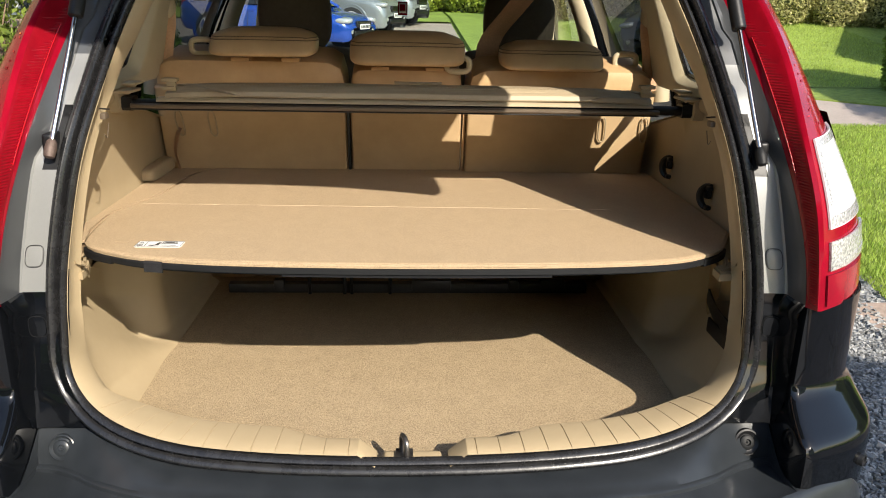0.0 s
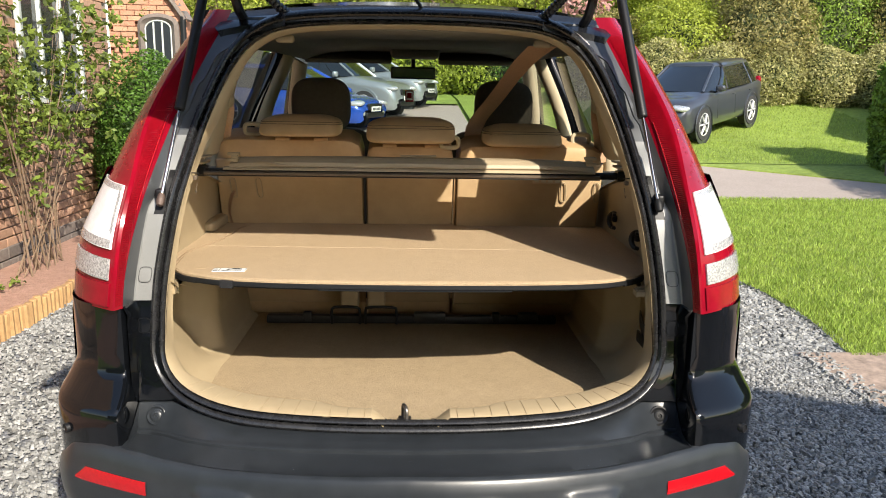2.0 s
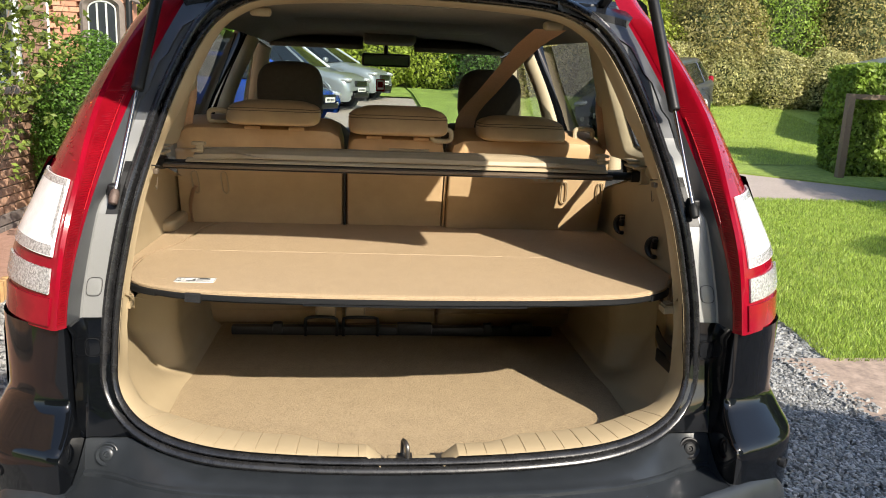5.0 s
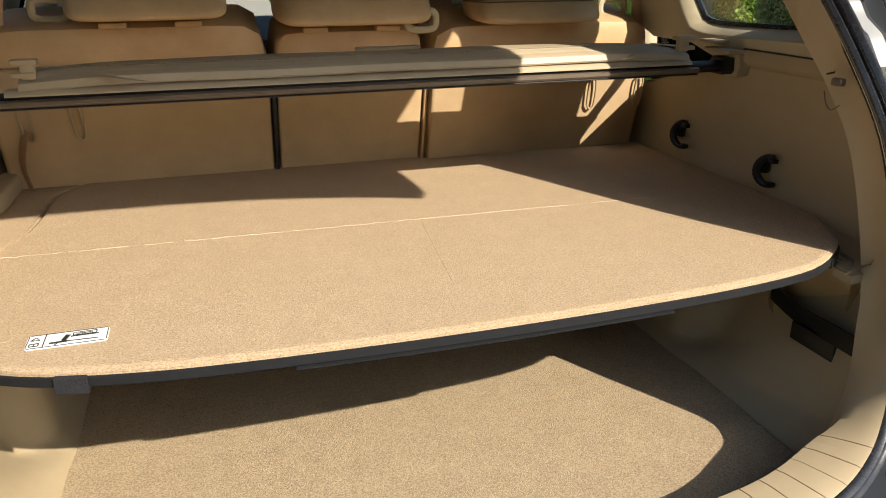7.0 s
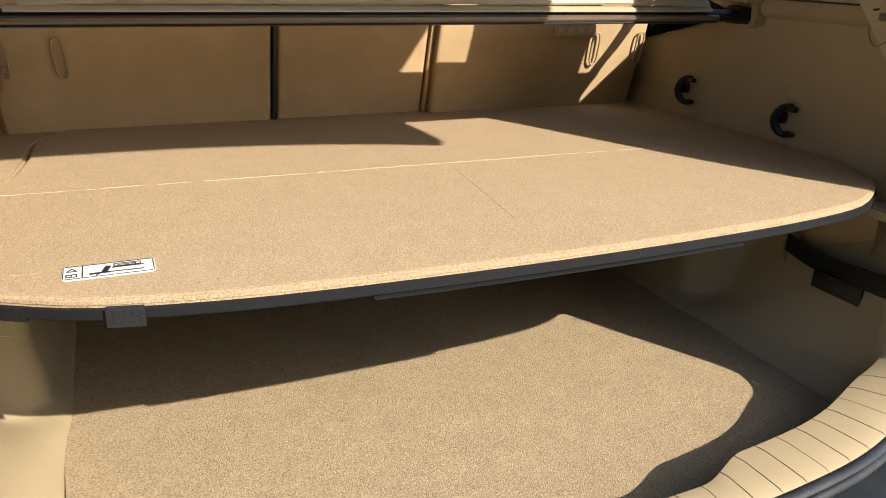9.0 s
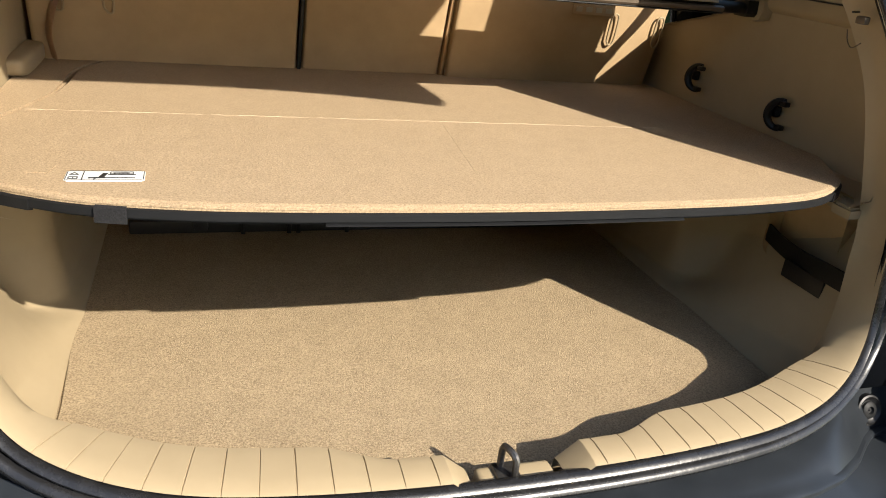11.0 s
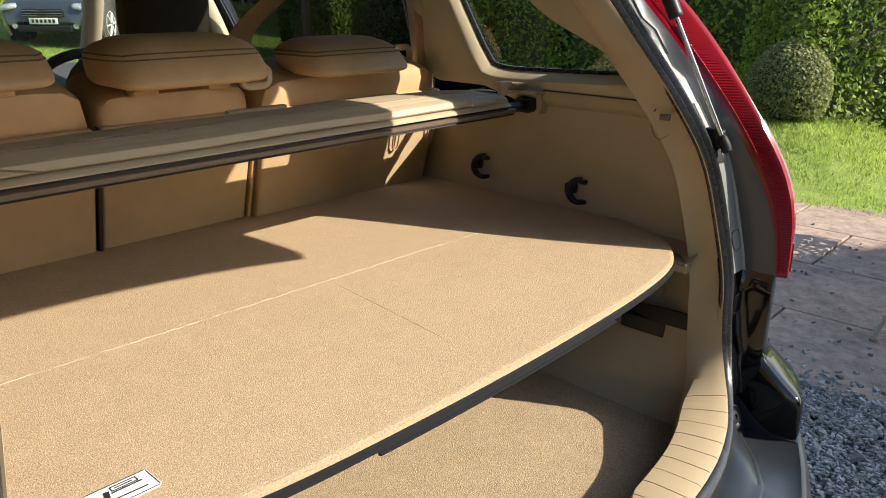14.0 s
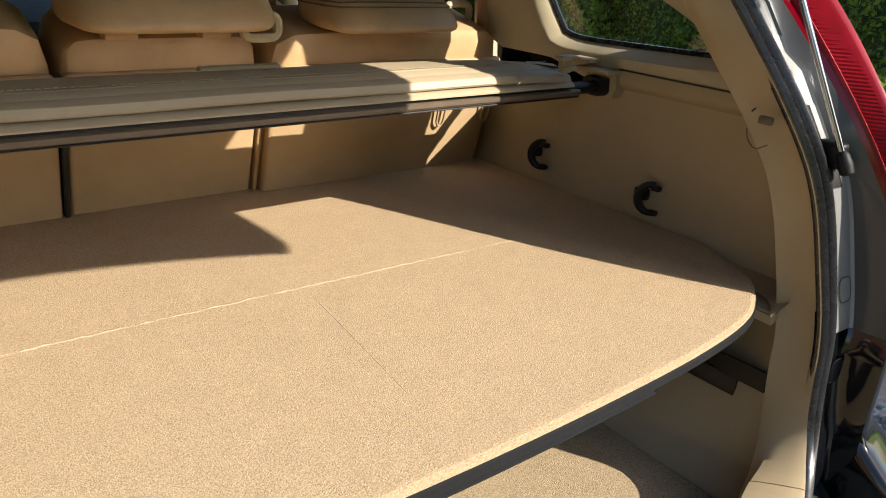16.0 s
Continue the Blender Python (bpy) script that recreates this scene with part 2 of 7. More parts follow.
M_CHAIR = mat("worn_white_paint", (0.561, 0.535, 0.484), 0.5, dark=(0.425, 0.383, 0.323), scale=26, bump=0.3)
M_RUSTSEAT = mat("rust_stained_white_metal", (0.442, 0.391, 0.315), 0.65, dark=(0.187, 0.111, 0.0638), scale=18, bump=0.4)
M_WHITECAR = mat("white_vehicle_paint", (0.702, 0.711, 0.72), 0.25, dark=(0.657, 0.666, 0.675), scale=3, coat=0.5)
M_SILVERCAR = mat("silver_vehicle_paint", (0.29, 0.315, 0.33), 0.28, metal=0.5, dark=(0.26, 0.285, 0.30), scale=3, coat=0.8)
M_GREYCAR = mat("dark_grey_vehicle_paint", (0.062, 0.066, 0.078), 0.28, metal=0.45, dark=(0.054, 0.058, 0.068), scale=3, coat=0.9)
M_BLUECAR = mat("bright_blue_vehicle_paint", (0.012, 0.065, 0.38), 0.2, metal=0.3, dark=(0.010, 0.055, 0.33), scale=3, coat=1.0)
M_CARGLASS = mat("vehicle_window", (0.010, 0.012, 0.013), 0.05, scale=3, coat=1.0)
M_HEADLIGHT = mat("headlight_lens", (0.62, 0.64, 0.66), 0.12, metal=0.4, dark=(0.30, 0.31, 0.32), scale=25, coat=1.0)
M_TERRACOTTA = mat("terracotta", (0.52, 0.20, 0.10), 0.8, scale=20)
M_YELLOW = mat("yellow_plate", (0.75, 0.5, 0.02), 0.5, scale=20)
M_PINK = leaf_mat("pink_blossom", (0.672, 0.403, 0.384), (0.48, 0.269, 0.24), 0.3)


# ---- mesh helpers ----
def spline(pts, n):
    """n points along a smooth curve through pts, evenly spaced by length."""
    p = [Vector(q) for q in pts]
    ext = [p[0] * 2 - p[1], *p, p[-1] * 2 - p[-2]]
    fine = []
    for i in range(1, len(ext) - 2):
        a, b, c, d = ext[i - 1:i + 3]
        for k in range(12):
            t = k / 12
            fine.append(0.5 * ((2 * b) + (c - a) * t + (2 * a - 5 * b + 4 * c - d) * t * t + (3 * b - a - 3 * c + d) * t ** 3))
    fine.append(p[-1])
    cum = [0.0]
    for a, b in zip(fine[:-1], fine[1:]):
        cum.append(cum[-1] + (b - a).length)
    out, j = [], 0
    for k in range(n):
        s = cum[-1] * k / (n - 1)
        while j < len(cum) - 2 and cum[j + 1] < s:
            j += 1
        w = (s - cum[j]) / max(cum[j + 1] - cum[j], 1e-9)
        out.append(fine[j].lerp(fine[j + 1], min(max(w, 0), 1)))
    return out


def span(a, b, n):
    return [a + (b - a) * k / n for k in range(n + 1)]


def ease(t):
    t = min(max(t, 0.0), 1.0)
    return t * t * (3 - 2 * t)


def lerp_table(table, v):
    """Smooth value from ((v, f), ...) at v."""
    if v <= table[0][0]:
        return table[0][1]
    for (a, fa), (b, fb) in zip(table[:-1], table[1:]):
        if v <= b:
            t = (v - a) / (b - a)
            return fa + (fb - fa) * t
    return table[-1][1]


def loft(sections, closed=False, caps=False, loop=False):
    """A bmesh skin through sections of equal point count. closed: each section is a ring; loop: the last joins the first."""
    bm = bmesh.new()
    rows = [[bm.verts.new(p) for p in s] for s in sections]
    m = len(rows[0])
    pairs = list(zip(rows[:-1], rows[1:])) + ([(rows[-1], rows[0])] if loop else [])
    for a, b in pairs:
        for i in range(m if closed else m - 1):
            k = (i + 1) % m
            bm.faces.new((a[i], a[k], b[k], b[i]))
    if caps and closed:
        bm.faces.new(rows[0][::-1])
        bm.faces.new(rows[-1])
    bmesh.ops.recalc_face_normals(bm, faces=bm.faces)
    return bm


def thick(bm, t):
    """Give a sheet real thickness."""
    bmesh.ops.recalc_face_normals(bm, faces=bm.faces)
    bmesh.ops.solidify(bm, geom=bm.faces[:], thickness=t)
    return bm


def box(sx, sy, sz, at=(0, 0, 0), bevel=0.0, seg=2, rot=None):
    bm = bmesh.new()
    bmesh.ops.create_cube(bm, size=1)
    bmesh.ops.scale(bm, vec=(sx, sy, sz), verts=bm.verts)
    if bevel:
        bmesh.ops.bevel(bm, geom=bm.edges[:], offset=bevel, segments=seg, affect="EDGES", profile=0.6)
    if rot is not None:
        bmesh.ops.transform(bm, matrix=rot, verts=bm.verts)
    bmesh.ops.translate(bm, vec=at, verts=bm.verts)
    return bm


def tube(path, r, sides=10, caps=True, flat=1.0):
    """A round bar along a path; r may be a list."""
    p = [Vector(q) for q in path]
    rs = r if isinstance(r, (list, tuple)) else [r] * len(p)
    secs, up = [], None
    for i, q in enumerate(p):
        t = (p[min(i + 1, len(p) - 1)] - p[max(i - 1, 0)]).normalized()
        if up is None:
            up = Vector((0, 0, 1)) if abs(t.z) < 0.9 else Vector((0, 1, 0))
        side = t.cross(up).normalized()
        up = side.cross(t).normalized()
        secs.append([q + (side * math.cos(a) + up * math.sin(a) * flat) * rs[i] for a in (2 * math.pi * k / sides for k in range(sides))])
    return loft(secs, closed=True, caps=caps)


def lathe(profile, sides=24, axis="z", at=(0, 0, 0)):
    """Turn (radius, height) pairs about an axis."""
    secs = []
    for k in range(sides):
        a = 2 * math.pi * k / sides
        row = []
        for r, h in profile:
            c, s = r * math.cos(a), r * math.sin(a)
            v = {"z": (c, s, h), "y": (c, h, s), "x": (h, c, s)}[axis]
            row.append(Vector(at) + Vector(v))
        secs.append(row)
    return loft(secs, loop=True)


def slab(outline, z0, z1, bevel=0.0):
    """A plate with the given (x, y) outline."""
    bm = bmesh.new()
    f = bm.faces.new([bm.verts.new((x, y, z0)) for x, y in outline])
    r = bmesh.ops.extrude_face_region(bm, geom=[f])
    bmesh.ops.translate(bm, vec=(0, 0, z1 - z0), verts=[v for v in r["geom"] if isinstance(v, bmesh.types.BMVert)])
    bmesh.ops.recalc_face_normals(bm, faces=bm.faces)
    if bevel:
        top = [e for e in bm.edges if all(abs(v.co.z - max(z0, z1)) < 1e-6 for v in e.verts)]
        bmesh.ops.bevel(bm, geom=top, offset=bevel, segments=2, affect="EDGES")
    return bm


def join(*bms):
    out = bmesh.new()
    for b in bms:
        me = bpy.data.meshes.new("tmp")
        b.to_mesh(me)
        b.free()
        out.from_mesh(me)
        bpy.data.meshes.remove(me)
    return out


def mirror(bm):
    """The same skin on the other side of the car's middle."""
    c = bm.copy()
    bmesh.ops.scale(c, vec=(-1, 1, 1), verts=c.verts)
    bmesh.ops.reverse_faces(c, faces=c.faces)
    return c


def part(name, bm, material, parent=None, label="", smooth=True, angle=40):
    me = bpy.data.meshes.new(name)
    bm.to_mesh(me)
    bm.free()
    me.materials.append(material)
    if smooth:
        me.polygons.foreach_set("use_smooth", [True] * len(me.polygons))
        me.set_sharp_from_angle(angle=radians(angle))
    ob = new(name, me)
    if parent is not None:
        ob.parent = parent
    if label:
        tagged(ob, label)
    return ob


def thing(name, label, category, at=(0, 0, 0), group="", kind=""):
    ob = new(name)
    ob.location = at
    ob.empty_display_size = 0.1
    return tagged(ob, label, category, group, kind)


def raw(name, verts, faces, material, parent=None, smooth=False):
    me = bpy.data.meshes.new(name)
    me.from_pydata(verts, [], faces)
    me.materials.append(material)
    if smooth:
        me.polygons.foreach_set("use_smooth", [True] * len(me.polygons))
    ob = new(name, me)
    if parent is not None:
        ob.parent = parent
    return ob


# ---- the black estate car with its open boot ----
car = thing("suv", "black off-road estate car with its tailgate raised, parked on grey gravel", "car")

OPEN = [(0, -0.112, 0.772), (0.12, -0.111, 0.773), (0.25, -0.106, 0.777), (0.37, -0.094, 0.784), (0.46, -0.072, 0.797), (0.526, -0.042, 0.817),
        (0.566, -0.014, 0.847), (0.584, 0.004, 0.887), (0.583, 0.010, 0.94), (0.578, 0.014, 1.01), (0.570, 0.029, 1.09), (0.549, 0.061, 1.22),
        (0.530, 0.118, 1.32), (0.510, 0.192, 1.42), (0.478, 0.261, 1.52), (0.444, 0.310, 1.59), (0.40, 0.342, 1.634), (0.33, 0.360, 1.662),
        (0.18, 0.372, 1.676), (0, 0.376, 1.680)]
HALF = spline(OPEN, 96)
RING = HALF + [Vector((-p.x, p.y, p.z)) for p in HALF[-2:0:-1]]


def frame_at(i, ring=RING, loop=True):
    """Outward and rearward directions at a point of the boot opening."""
    n = len(ring)
    a, b = (ring[(i - 1) % n], ring[(i + 1) % n]) if loop else (ring[max(i - 1, 0)], ring[min(i + 1, n - 1)])
    t = (b - a).normalized()
    mid = Vector((0, 0.12, 1.22))
    rear = Vector((0, -1, -0.28 * min(max((ring[i].z - 0.9) / 0.25, 0), 1))).normalized()
    out = rear.cross(t).normalized()
    if out.dot(ring[i] - mid) < 0:
        out = -out
    rear = (rear - t * rear.dot(t)).normalized()
    return out, rear


def sweep(profile, ring=RING, loop=True, warp=None):
    """Skin along the boot opening; profile of (outward, rearward) metres."""
    secs = []
    for i, p in enumerate(ring):
        o, r = frame_at(i, ring, loop)
        secs.append([p + o * (a * (warp(p) if warp else 1)) + r * b for a, b in profile])
    return loft(secs, loop=loop)


# rubber seal with two lips round the opening
part("boot_seal", sweep([(0.016, -0.012), (0.004, -0.008), (0.002, -0.004), (0.0022, 0.0005), (0.0045, 0.0055), (0.0085, 0.0085), (0.012, 0.0065), (0.0148, 0.001), (0.0158, -0.006), (0.0172, -0.010), (0.0188, -0.006),
                         (0.020, 0.001), (0.023, 0.0065), (0.028, 0.0085), (0.033, 0.006), (0.037, 0.0), (0.039, -0.008), (0.040, -0.020)]), M_RUBBER, car, "double-bead black rubber seal")


TRIM = [(0.0005, 0.001), (-0.001, 0.002), (-0.006, -0.002), (-0.014, -0.012), (-0.020, -0.026), (-0.021, -0.040), (-0.019, -0.052), (-0.008, -0.064)]


def trim_lean(p):
    """The trim leans inwards at sill and roof, outwards up the sides."""
    return lerp_table(((0.80, 0.35), (0.86, 0.30), (0.90, 0.10), (0.98, -0.45), (1.33, -0.45), (1.45, 0.8), (1.50, 0.95), (1.56, 1.0)), p.z)


# beige trim lining the opening above the sill
upper = [p for p in HALF if p.z > 0.982]
upper = upper + [Vector((-p.x, p.y, p.z)) for p in upper[-2::-1]]
part("opening_trim", sweep([(a + 0.0004, b) for a, b in TRIM], upper, False, trim_lean), M_BEIGE, car, "beige moulded plastic opening trim")
# inner flange behind the seal
flange = [p for p in HALF if p.x > 0.20 and p.z < 1.06]
for sd in (1, -1):
    part("body_flange", sweep([(0.001, -0.0075), (0.020, -0.012), (0.036, -0.016)], [Vector((p.x * sd, p.y, p.z)) for p in flange], False), M_BLACKPL, car)
# sill trims with fine cross grooves
low = [p for p in HALF if p.z < 1.0]


def sill(side):
    pts = spline([Vector((p.x * side, p.y, p.z)) for p in low if p.x > 0.058], 980)
    grooves = [0.046 + 0.040 * k for k in range(13)]
    secs, s = [], 0.0
    for i, p in enumerate(pts):
        if i:
            s += (p - pts[i - 1]).length
        d = 0.0016 if any(abs(s - g) < 0.0006 for g in grooves) else 0.0
        o, r = frame_at(i, pts, False)
        w = trim_lean(p)
        e = max(0.0, 1 - s / 0.030)
        f = ease(min(max((p.z - 0.797) / 0.070, 0), 1))
        prof = [(a0 + (a1 - a0) * f, b0 + (b1 - b0) * f) for (a0, b0), (a1, b1) in zip(
            [(0.0, -0.006), (-0.008, 0.0), (-0.016, -0.006), (-0.020, -0.03), (-0.022, -0.062), (-0.016, -0.078), (0.03, -0.084), (0.09, -0.088)], TRIM)]
        taper = 0.62 + 0.38 * ease((s - 0.085) / 0.10)
        prof = [(q0, q1 * taper if q1 < -0.01 and f < 1 else q1) for q0, q1 in prof]
        secs.append([p + o * (a * w + (d if 1 < k < 6 and s < 0.49 else 0) + e * 0.024) + r * b for k, (a, b) in enumerate(prof)])
    return loft(secs)


for sd in (1, -1):
    part("sill_trim", sill(sd), M_BEIGE, car, "grooved beige sill trim", angle=25)
    part("floor_corner", box(0.10, 0.15, 0.02, (0.585 * sd, 0.095, 0.700), 0.004), M_FLOORC, car)
part("sill_centre", box(0.100, 0.030, 0.03, (0, -0.080, 0.742), 0.008, 3), M_BEIGE, car)
# latch striker
striker = part("latch_striker", join(tube(spline([(-0.010, -0.098, 0.748), (-0.010, -0.099, 0.784), (-0.011, -0.095, 0.791), (-0.016, -0.080, 0.793), (-0.018, -0.074, 0.786), (-0.018, -0.073, 0.748)], 18), 0.0045, 8),
     box(0.03, 0.034, 0.006, (-0.014, -0.085, 0.759), 0.002)), M_STEEL, car, "dark steel latch loop")


# ---- corner of the body: lamp, jamb, quarter ----
T_IN = ((0.98, -0.046), (1.05, -0.044), (1.10, -0.038), (1.162, -0.019), (1.223, 0.013), (1.298, 0.062), (1.334, 0.090), (1.393, 0.138), (1.45, 0.188), (1.60, 0.315), (1.68, 0.385), (1.72, 0.42))
T_INX = ((0.98, 0.660), (1.05, 0.655), (1.10, 0.648), (1.162, 0.638), (1.223, 0.628), (1.298, 0.615), (1.334, 0.606), (1.393, 0.594), (1.45, 0.582), (1.60, 0.531), (1.68, 0.500), (1.72, 0.48))
T_RG = ((0.98, -0.066), (1.10, -0.070), (1.165, -0.064), (1.217, -0.044), (1.295, 0.008), (1.376, 0.069), (1.45, 0.130), (1.60, 0.275), (1.68, 0.370), (1.72, 0.41))
T_RGX = ((0.98, 0.677), (1.10, 0.658), (1.165, 0.651), (1.217, 0.645), (1.295, 0.639), (1.376, 0.639), (1.45, 0.632), (1.60, 0.587), (1.68, 0.538), (1.72, 0.51))
T_SD = ((0.98, 0.10), (1.14, 0.09), (1.30, 0.165), (1.45, 0.26), (1.61, 0.37), (1.69, 0.43), (1.72, 0.45))
T_SDX = ((0.98, 0.829), (1.14, 0.807), (1.30, 0.746), (1.45, 0.691), (1.61, 0.621), (1.69, 0.573), (1.72, 0.54))


def smooth_table(tab, v):
    return sum(lerp_table(tab, v + d) * w for d, w in ((-0.05, 0.15), (-0.025, 0.2), (0, 0.3), (0.025, 0.2), (0.05, 0.15)))


def lamp(u, z, off=0.0):
    """A point of the tail lamp's skin: u 0 at its inner edge, 1 at the flank."""
    i = Vector((smooth_table(T_INX, z), smooth_table(T_IN, z), z))
    o = Vector((smooth_table(T_RGX, z), smooth_table(T_RG, z), z))
    s = Vector((smooth_table(T_SDX, z), smooth_table(T_SD, z), z))
    bow = Vector((0.55, -0.835, 0)) * (s - o).length * 0.08
    row = [i.lerp(o, k / 7) for k in range(7)] + spline([o, o.lerp(s, 0.35) + bow, o.lerp(s, 0.72) + bow, s], 18)
    k = min(max(u, 0), 1) * 24
    a = int(min(k, 23))
    p = row[a].lerp(row[a + 1], k - a)
    t = (row[a + 1] - row[a]).normalized()
    n = Vector((t.y, -t.x, 0.25)).normalized()
    return p + n * off


def lamp_patch(z0, z1, u0, u1, off, nz=10, nu=10, slant=0.0, ribs=0):
    secs = []
    nz = ribs * 2 if ribs else nz
    for k in range(nz + 1):
        v = k / nz
        d = off + (0.0009 if ribs and k % 2 else 0)
        row = []
        for j in range(nu + 1):
            u = u0 + (u1 - u0) * j / nu
            row.append(lamp(u, z0 + (z1 - z0) * v + slant * (j / nu), d if 0 < j < nu else off))
        secs.append(row)
    bm = loft(secs)
    if ribs:
        return bm
    return thick(bm, -0.004)


for sd in (1, -1):
    def sided(bm):
        return bm if sd == 1 else mirror(bm)
    lampo = part("tail_lamp", sided(loft([[lamp(u / 16, 1.012 + 0.698 * k / 40) for u in range(17)] for k in range(41)])), M_RED, car, "red tail lamp reaching up to the roof")
    part("lamp_ribs", sided(lamp_patch(1.02, 1.66, 0.055, 0.25, 0.0008, ribs=140)), M_REDDARK, lampo, "ribbed deep red inner facet")
    part("reversing_lens", sided(lamp_patch(1.150, 1.285, 0.355, 0.925, 0.0012, slant=0.010)), M_CLEAR, lampo, "clear silver reversing lens")
    part("indicator_lens", sided(lamp_patch(1.081, 1.129, 0.355, 0.925, 0.0012, slant=0.008)), M_CLEARD, lampo, "clear silver lens")
    part("brake_lens", sided(lamp_patch(1.020, 1.074, 0.335, 0.935, 0.0006)), M_RED, lampo)
    for z0, z1, u0, u1 in ((1.272, 1.284, 0.365, 0.915), (1.152, 1.170, 0.365, 0.915), (1.18, 1.266, 0.365, 0.395), (1.083, 1.094, 0.365, 0.915), (1.117, 1.128, 0.365, 0.915)):
        part("lens_band", sided(lamp_patch(z0, z1, u0, u1, 0.0018, 4, 10, 0.009)), M_CLEARD, lampo, "faceted band of the lens")
    dots = [lathe([(0, 0.0016), (0.0009, 0.001), (0.0013, 0.0)], 6, "y", lamp(0.10, 1.225 + 0.0085 * k, 0.0025)) for k in range(26)]
    # scattered lens facets in deep red and amber; the colour paints their glints
    rp = random.Random(5)
    for k in range(46):
        mt = (M_REDDARK, M_REFLECTOR, M_AMBER)[0 if k < 24 else 1 if k < 38 else 2]
        z, u = rp.choice((rp.uniform(1.024, 1.066), rp.uniform(1.30, 1.50), rp.uniform(1.30, 1.50))), rp.uniform(0.36, 0.80)
        dz, du = rp.uniform(0.002, 0.005), rp.uniform(0.02, 0.05)
        part("lamp_prism", sided(loft([[lamp(u + du * j / 2, z + dz * i, 0.0007) for j in range(3)] for i in range(2)])), mt, lampo)
    for bm in dots:
        part("lamp_dot", sided(bm), M_REFLECTOR, lampo)
    part("lamp_line", sided(tube([lamp(0.085, 1.23 + 0.01 * k, 0.0028) for k in range(22)], 0.0009, 5)), M_REFLECTOR, lampo)
    # jamb between seal and lamp
    secs = []
    for k in range(47):
        z = 0.778 + 0.912 * k / 46
        near = min((p for p in HALF if p.z > 0.9 and p.x > 0.3), key=lambda p: abs(p.z - z))
        o, r = frame_at(HALF.index(near))
        a = near + o * 0.032 + r * (0.004 if z > 0.95 else -0.008)
        a.z = z
        if z < 0.95:
            a.x = lerp_table(((0.735, 0.578), (0.76, 0.556), (0.784, 0.540), (0.818, 0.568), (0.873, 0.596), (0.95, 0.604)), z)
            a.y = lerp_table(((0.735, 0.0), (0.76, -0.02), (0.784, -0.036), (0.818, -0.024), (0.873, -0.002), (0.95, 0.010)), z)
        b = Vector((smooth_table(T_INX, max(z, 0.98)) - (0.010 if z < 1.0 else 0), smooth_table(T_IN, max(z, 0.98)) + 0.004, z))
        low_in = ease(min(max((0.835 - z) / 0.055, 0), 1))
        b.y += (-0.020 - b.y) * low_in
        a.y += (-0.020 - a.y) * low_in * 0.9
        narrow = min(max((z - 1.225) / 0.05, 0), 1)
        c = Vector((b.x - 0.006, max(a.y - 0.002, b.y + 0.03 * (1 - low_in)), z)).lerp(Vector((a.x + 0.032, a.y - 0.004, z)), narrow)
        secs.append([a + Vector((-0.004, 0.01, 0)), a, a.lerp(c, 0.5), a.lerp(c, 0.93), c + Vector((0.0, -0.004, 0)), c.lerp(b, 0.5) + Vector((-0.002, 0, 0)), b + Vector((0, -0.006, 0)), b + Vector((0.004, 0.02, 0))])
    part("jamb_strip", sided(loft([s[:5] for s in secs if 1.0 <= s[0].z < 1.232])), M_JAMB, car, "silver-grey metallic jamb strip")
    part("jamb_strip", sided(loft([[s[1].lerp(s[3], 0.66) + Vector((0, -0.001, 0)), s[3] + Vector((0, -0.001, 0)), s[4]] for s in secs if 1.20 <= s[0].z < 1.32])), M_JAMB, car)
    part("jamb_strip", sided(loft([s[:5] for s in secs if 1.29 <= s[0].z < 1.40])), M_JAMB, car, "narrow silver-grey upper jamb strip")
    # the grey strip carries on; its shade up here is put into the colour
    part("jamb_strip", sided(loft([s[:5] for s in secs if 1.375 <= s[0].z < 1.64])), M_JAMBMID, car, "upper jamb strip, darkened for shade")
    part("jamb_panel", sided(loft([s[:5] for s in secs if 1.20 <= s[0].z < 1.32])), M_BLACKPL, car, "black strut recess")
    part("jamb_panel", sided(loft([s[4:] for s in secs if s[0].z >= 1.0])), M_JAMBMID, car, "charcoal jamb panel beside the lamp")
    part("jamb_panel", sided(loft([s for s in secs if s[0].z < 1.02])), M_BLACKGLOSS, car, "gloss black lower jamb")
    for zz, rr, mm in ((1.073, 0.017, M_JAMB), (0.955, 0.016, M_BLACKGLOSS)):
        q = min(range(len(secs)), key=lambda j: abs(secs[j][0].z - zz))
        s = secs[q]
        ux = (s[3] - s[1]).normalized()
        uz = (secs[q + 1][2] - secs[q - 1][2]).normalized() if zz > 1 else Vector((0, 0, 1))
        nn = ux.cross(uz).normalized()
        nn = nn if nn.y < 0 else -nn
        c = s[1].lerp(s[3], 0.55) + nn * (0.0012 if zz > 1 else 0.004)
        ang = [2 * math.pi * k / 24 for k in range(25)]
        shape = [(math.copysign(abs(math.cos(a)) ** 0.6, math.cos(a)), math.copysign(abs(math.sin(a)) ** 0.6, math.sin(a))) for a in ang]
        plug = part("jamb_plug", sided(loft([[c + ux * (e * 0.0135 * f) + uz * (g * 0.0175 * f) + nn * h for e, g in shape] for f, h in ((1, -0.003), (0.96, 0.0006), (0.5, 0.0012), (0.01, 0.0013))])), mm, car)
        part("plug_rim", sided(tube([c + ux * (e * 0.0146) + uz * (g * 0.0186) for e, g in shape], 0.0006, 6)), M_INK if mm is M_JAMB else M_EDGE, plug)
    # strut pocket, ball joint, gas strut
    ball = Vector((0.588, 0.045, 1.248))
    top = Vector((0.525, 0.30, 1.775))
    part("strut_pocket", sided(box(0.018, 0.040, 0.034, (0.594, 0.070, 1.256), 0.006, 3, None)), M_BLACKPL, car, "black strut bracket")
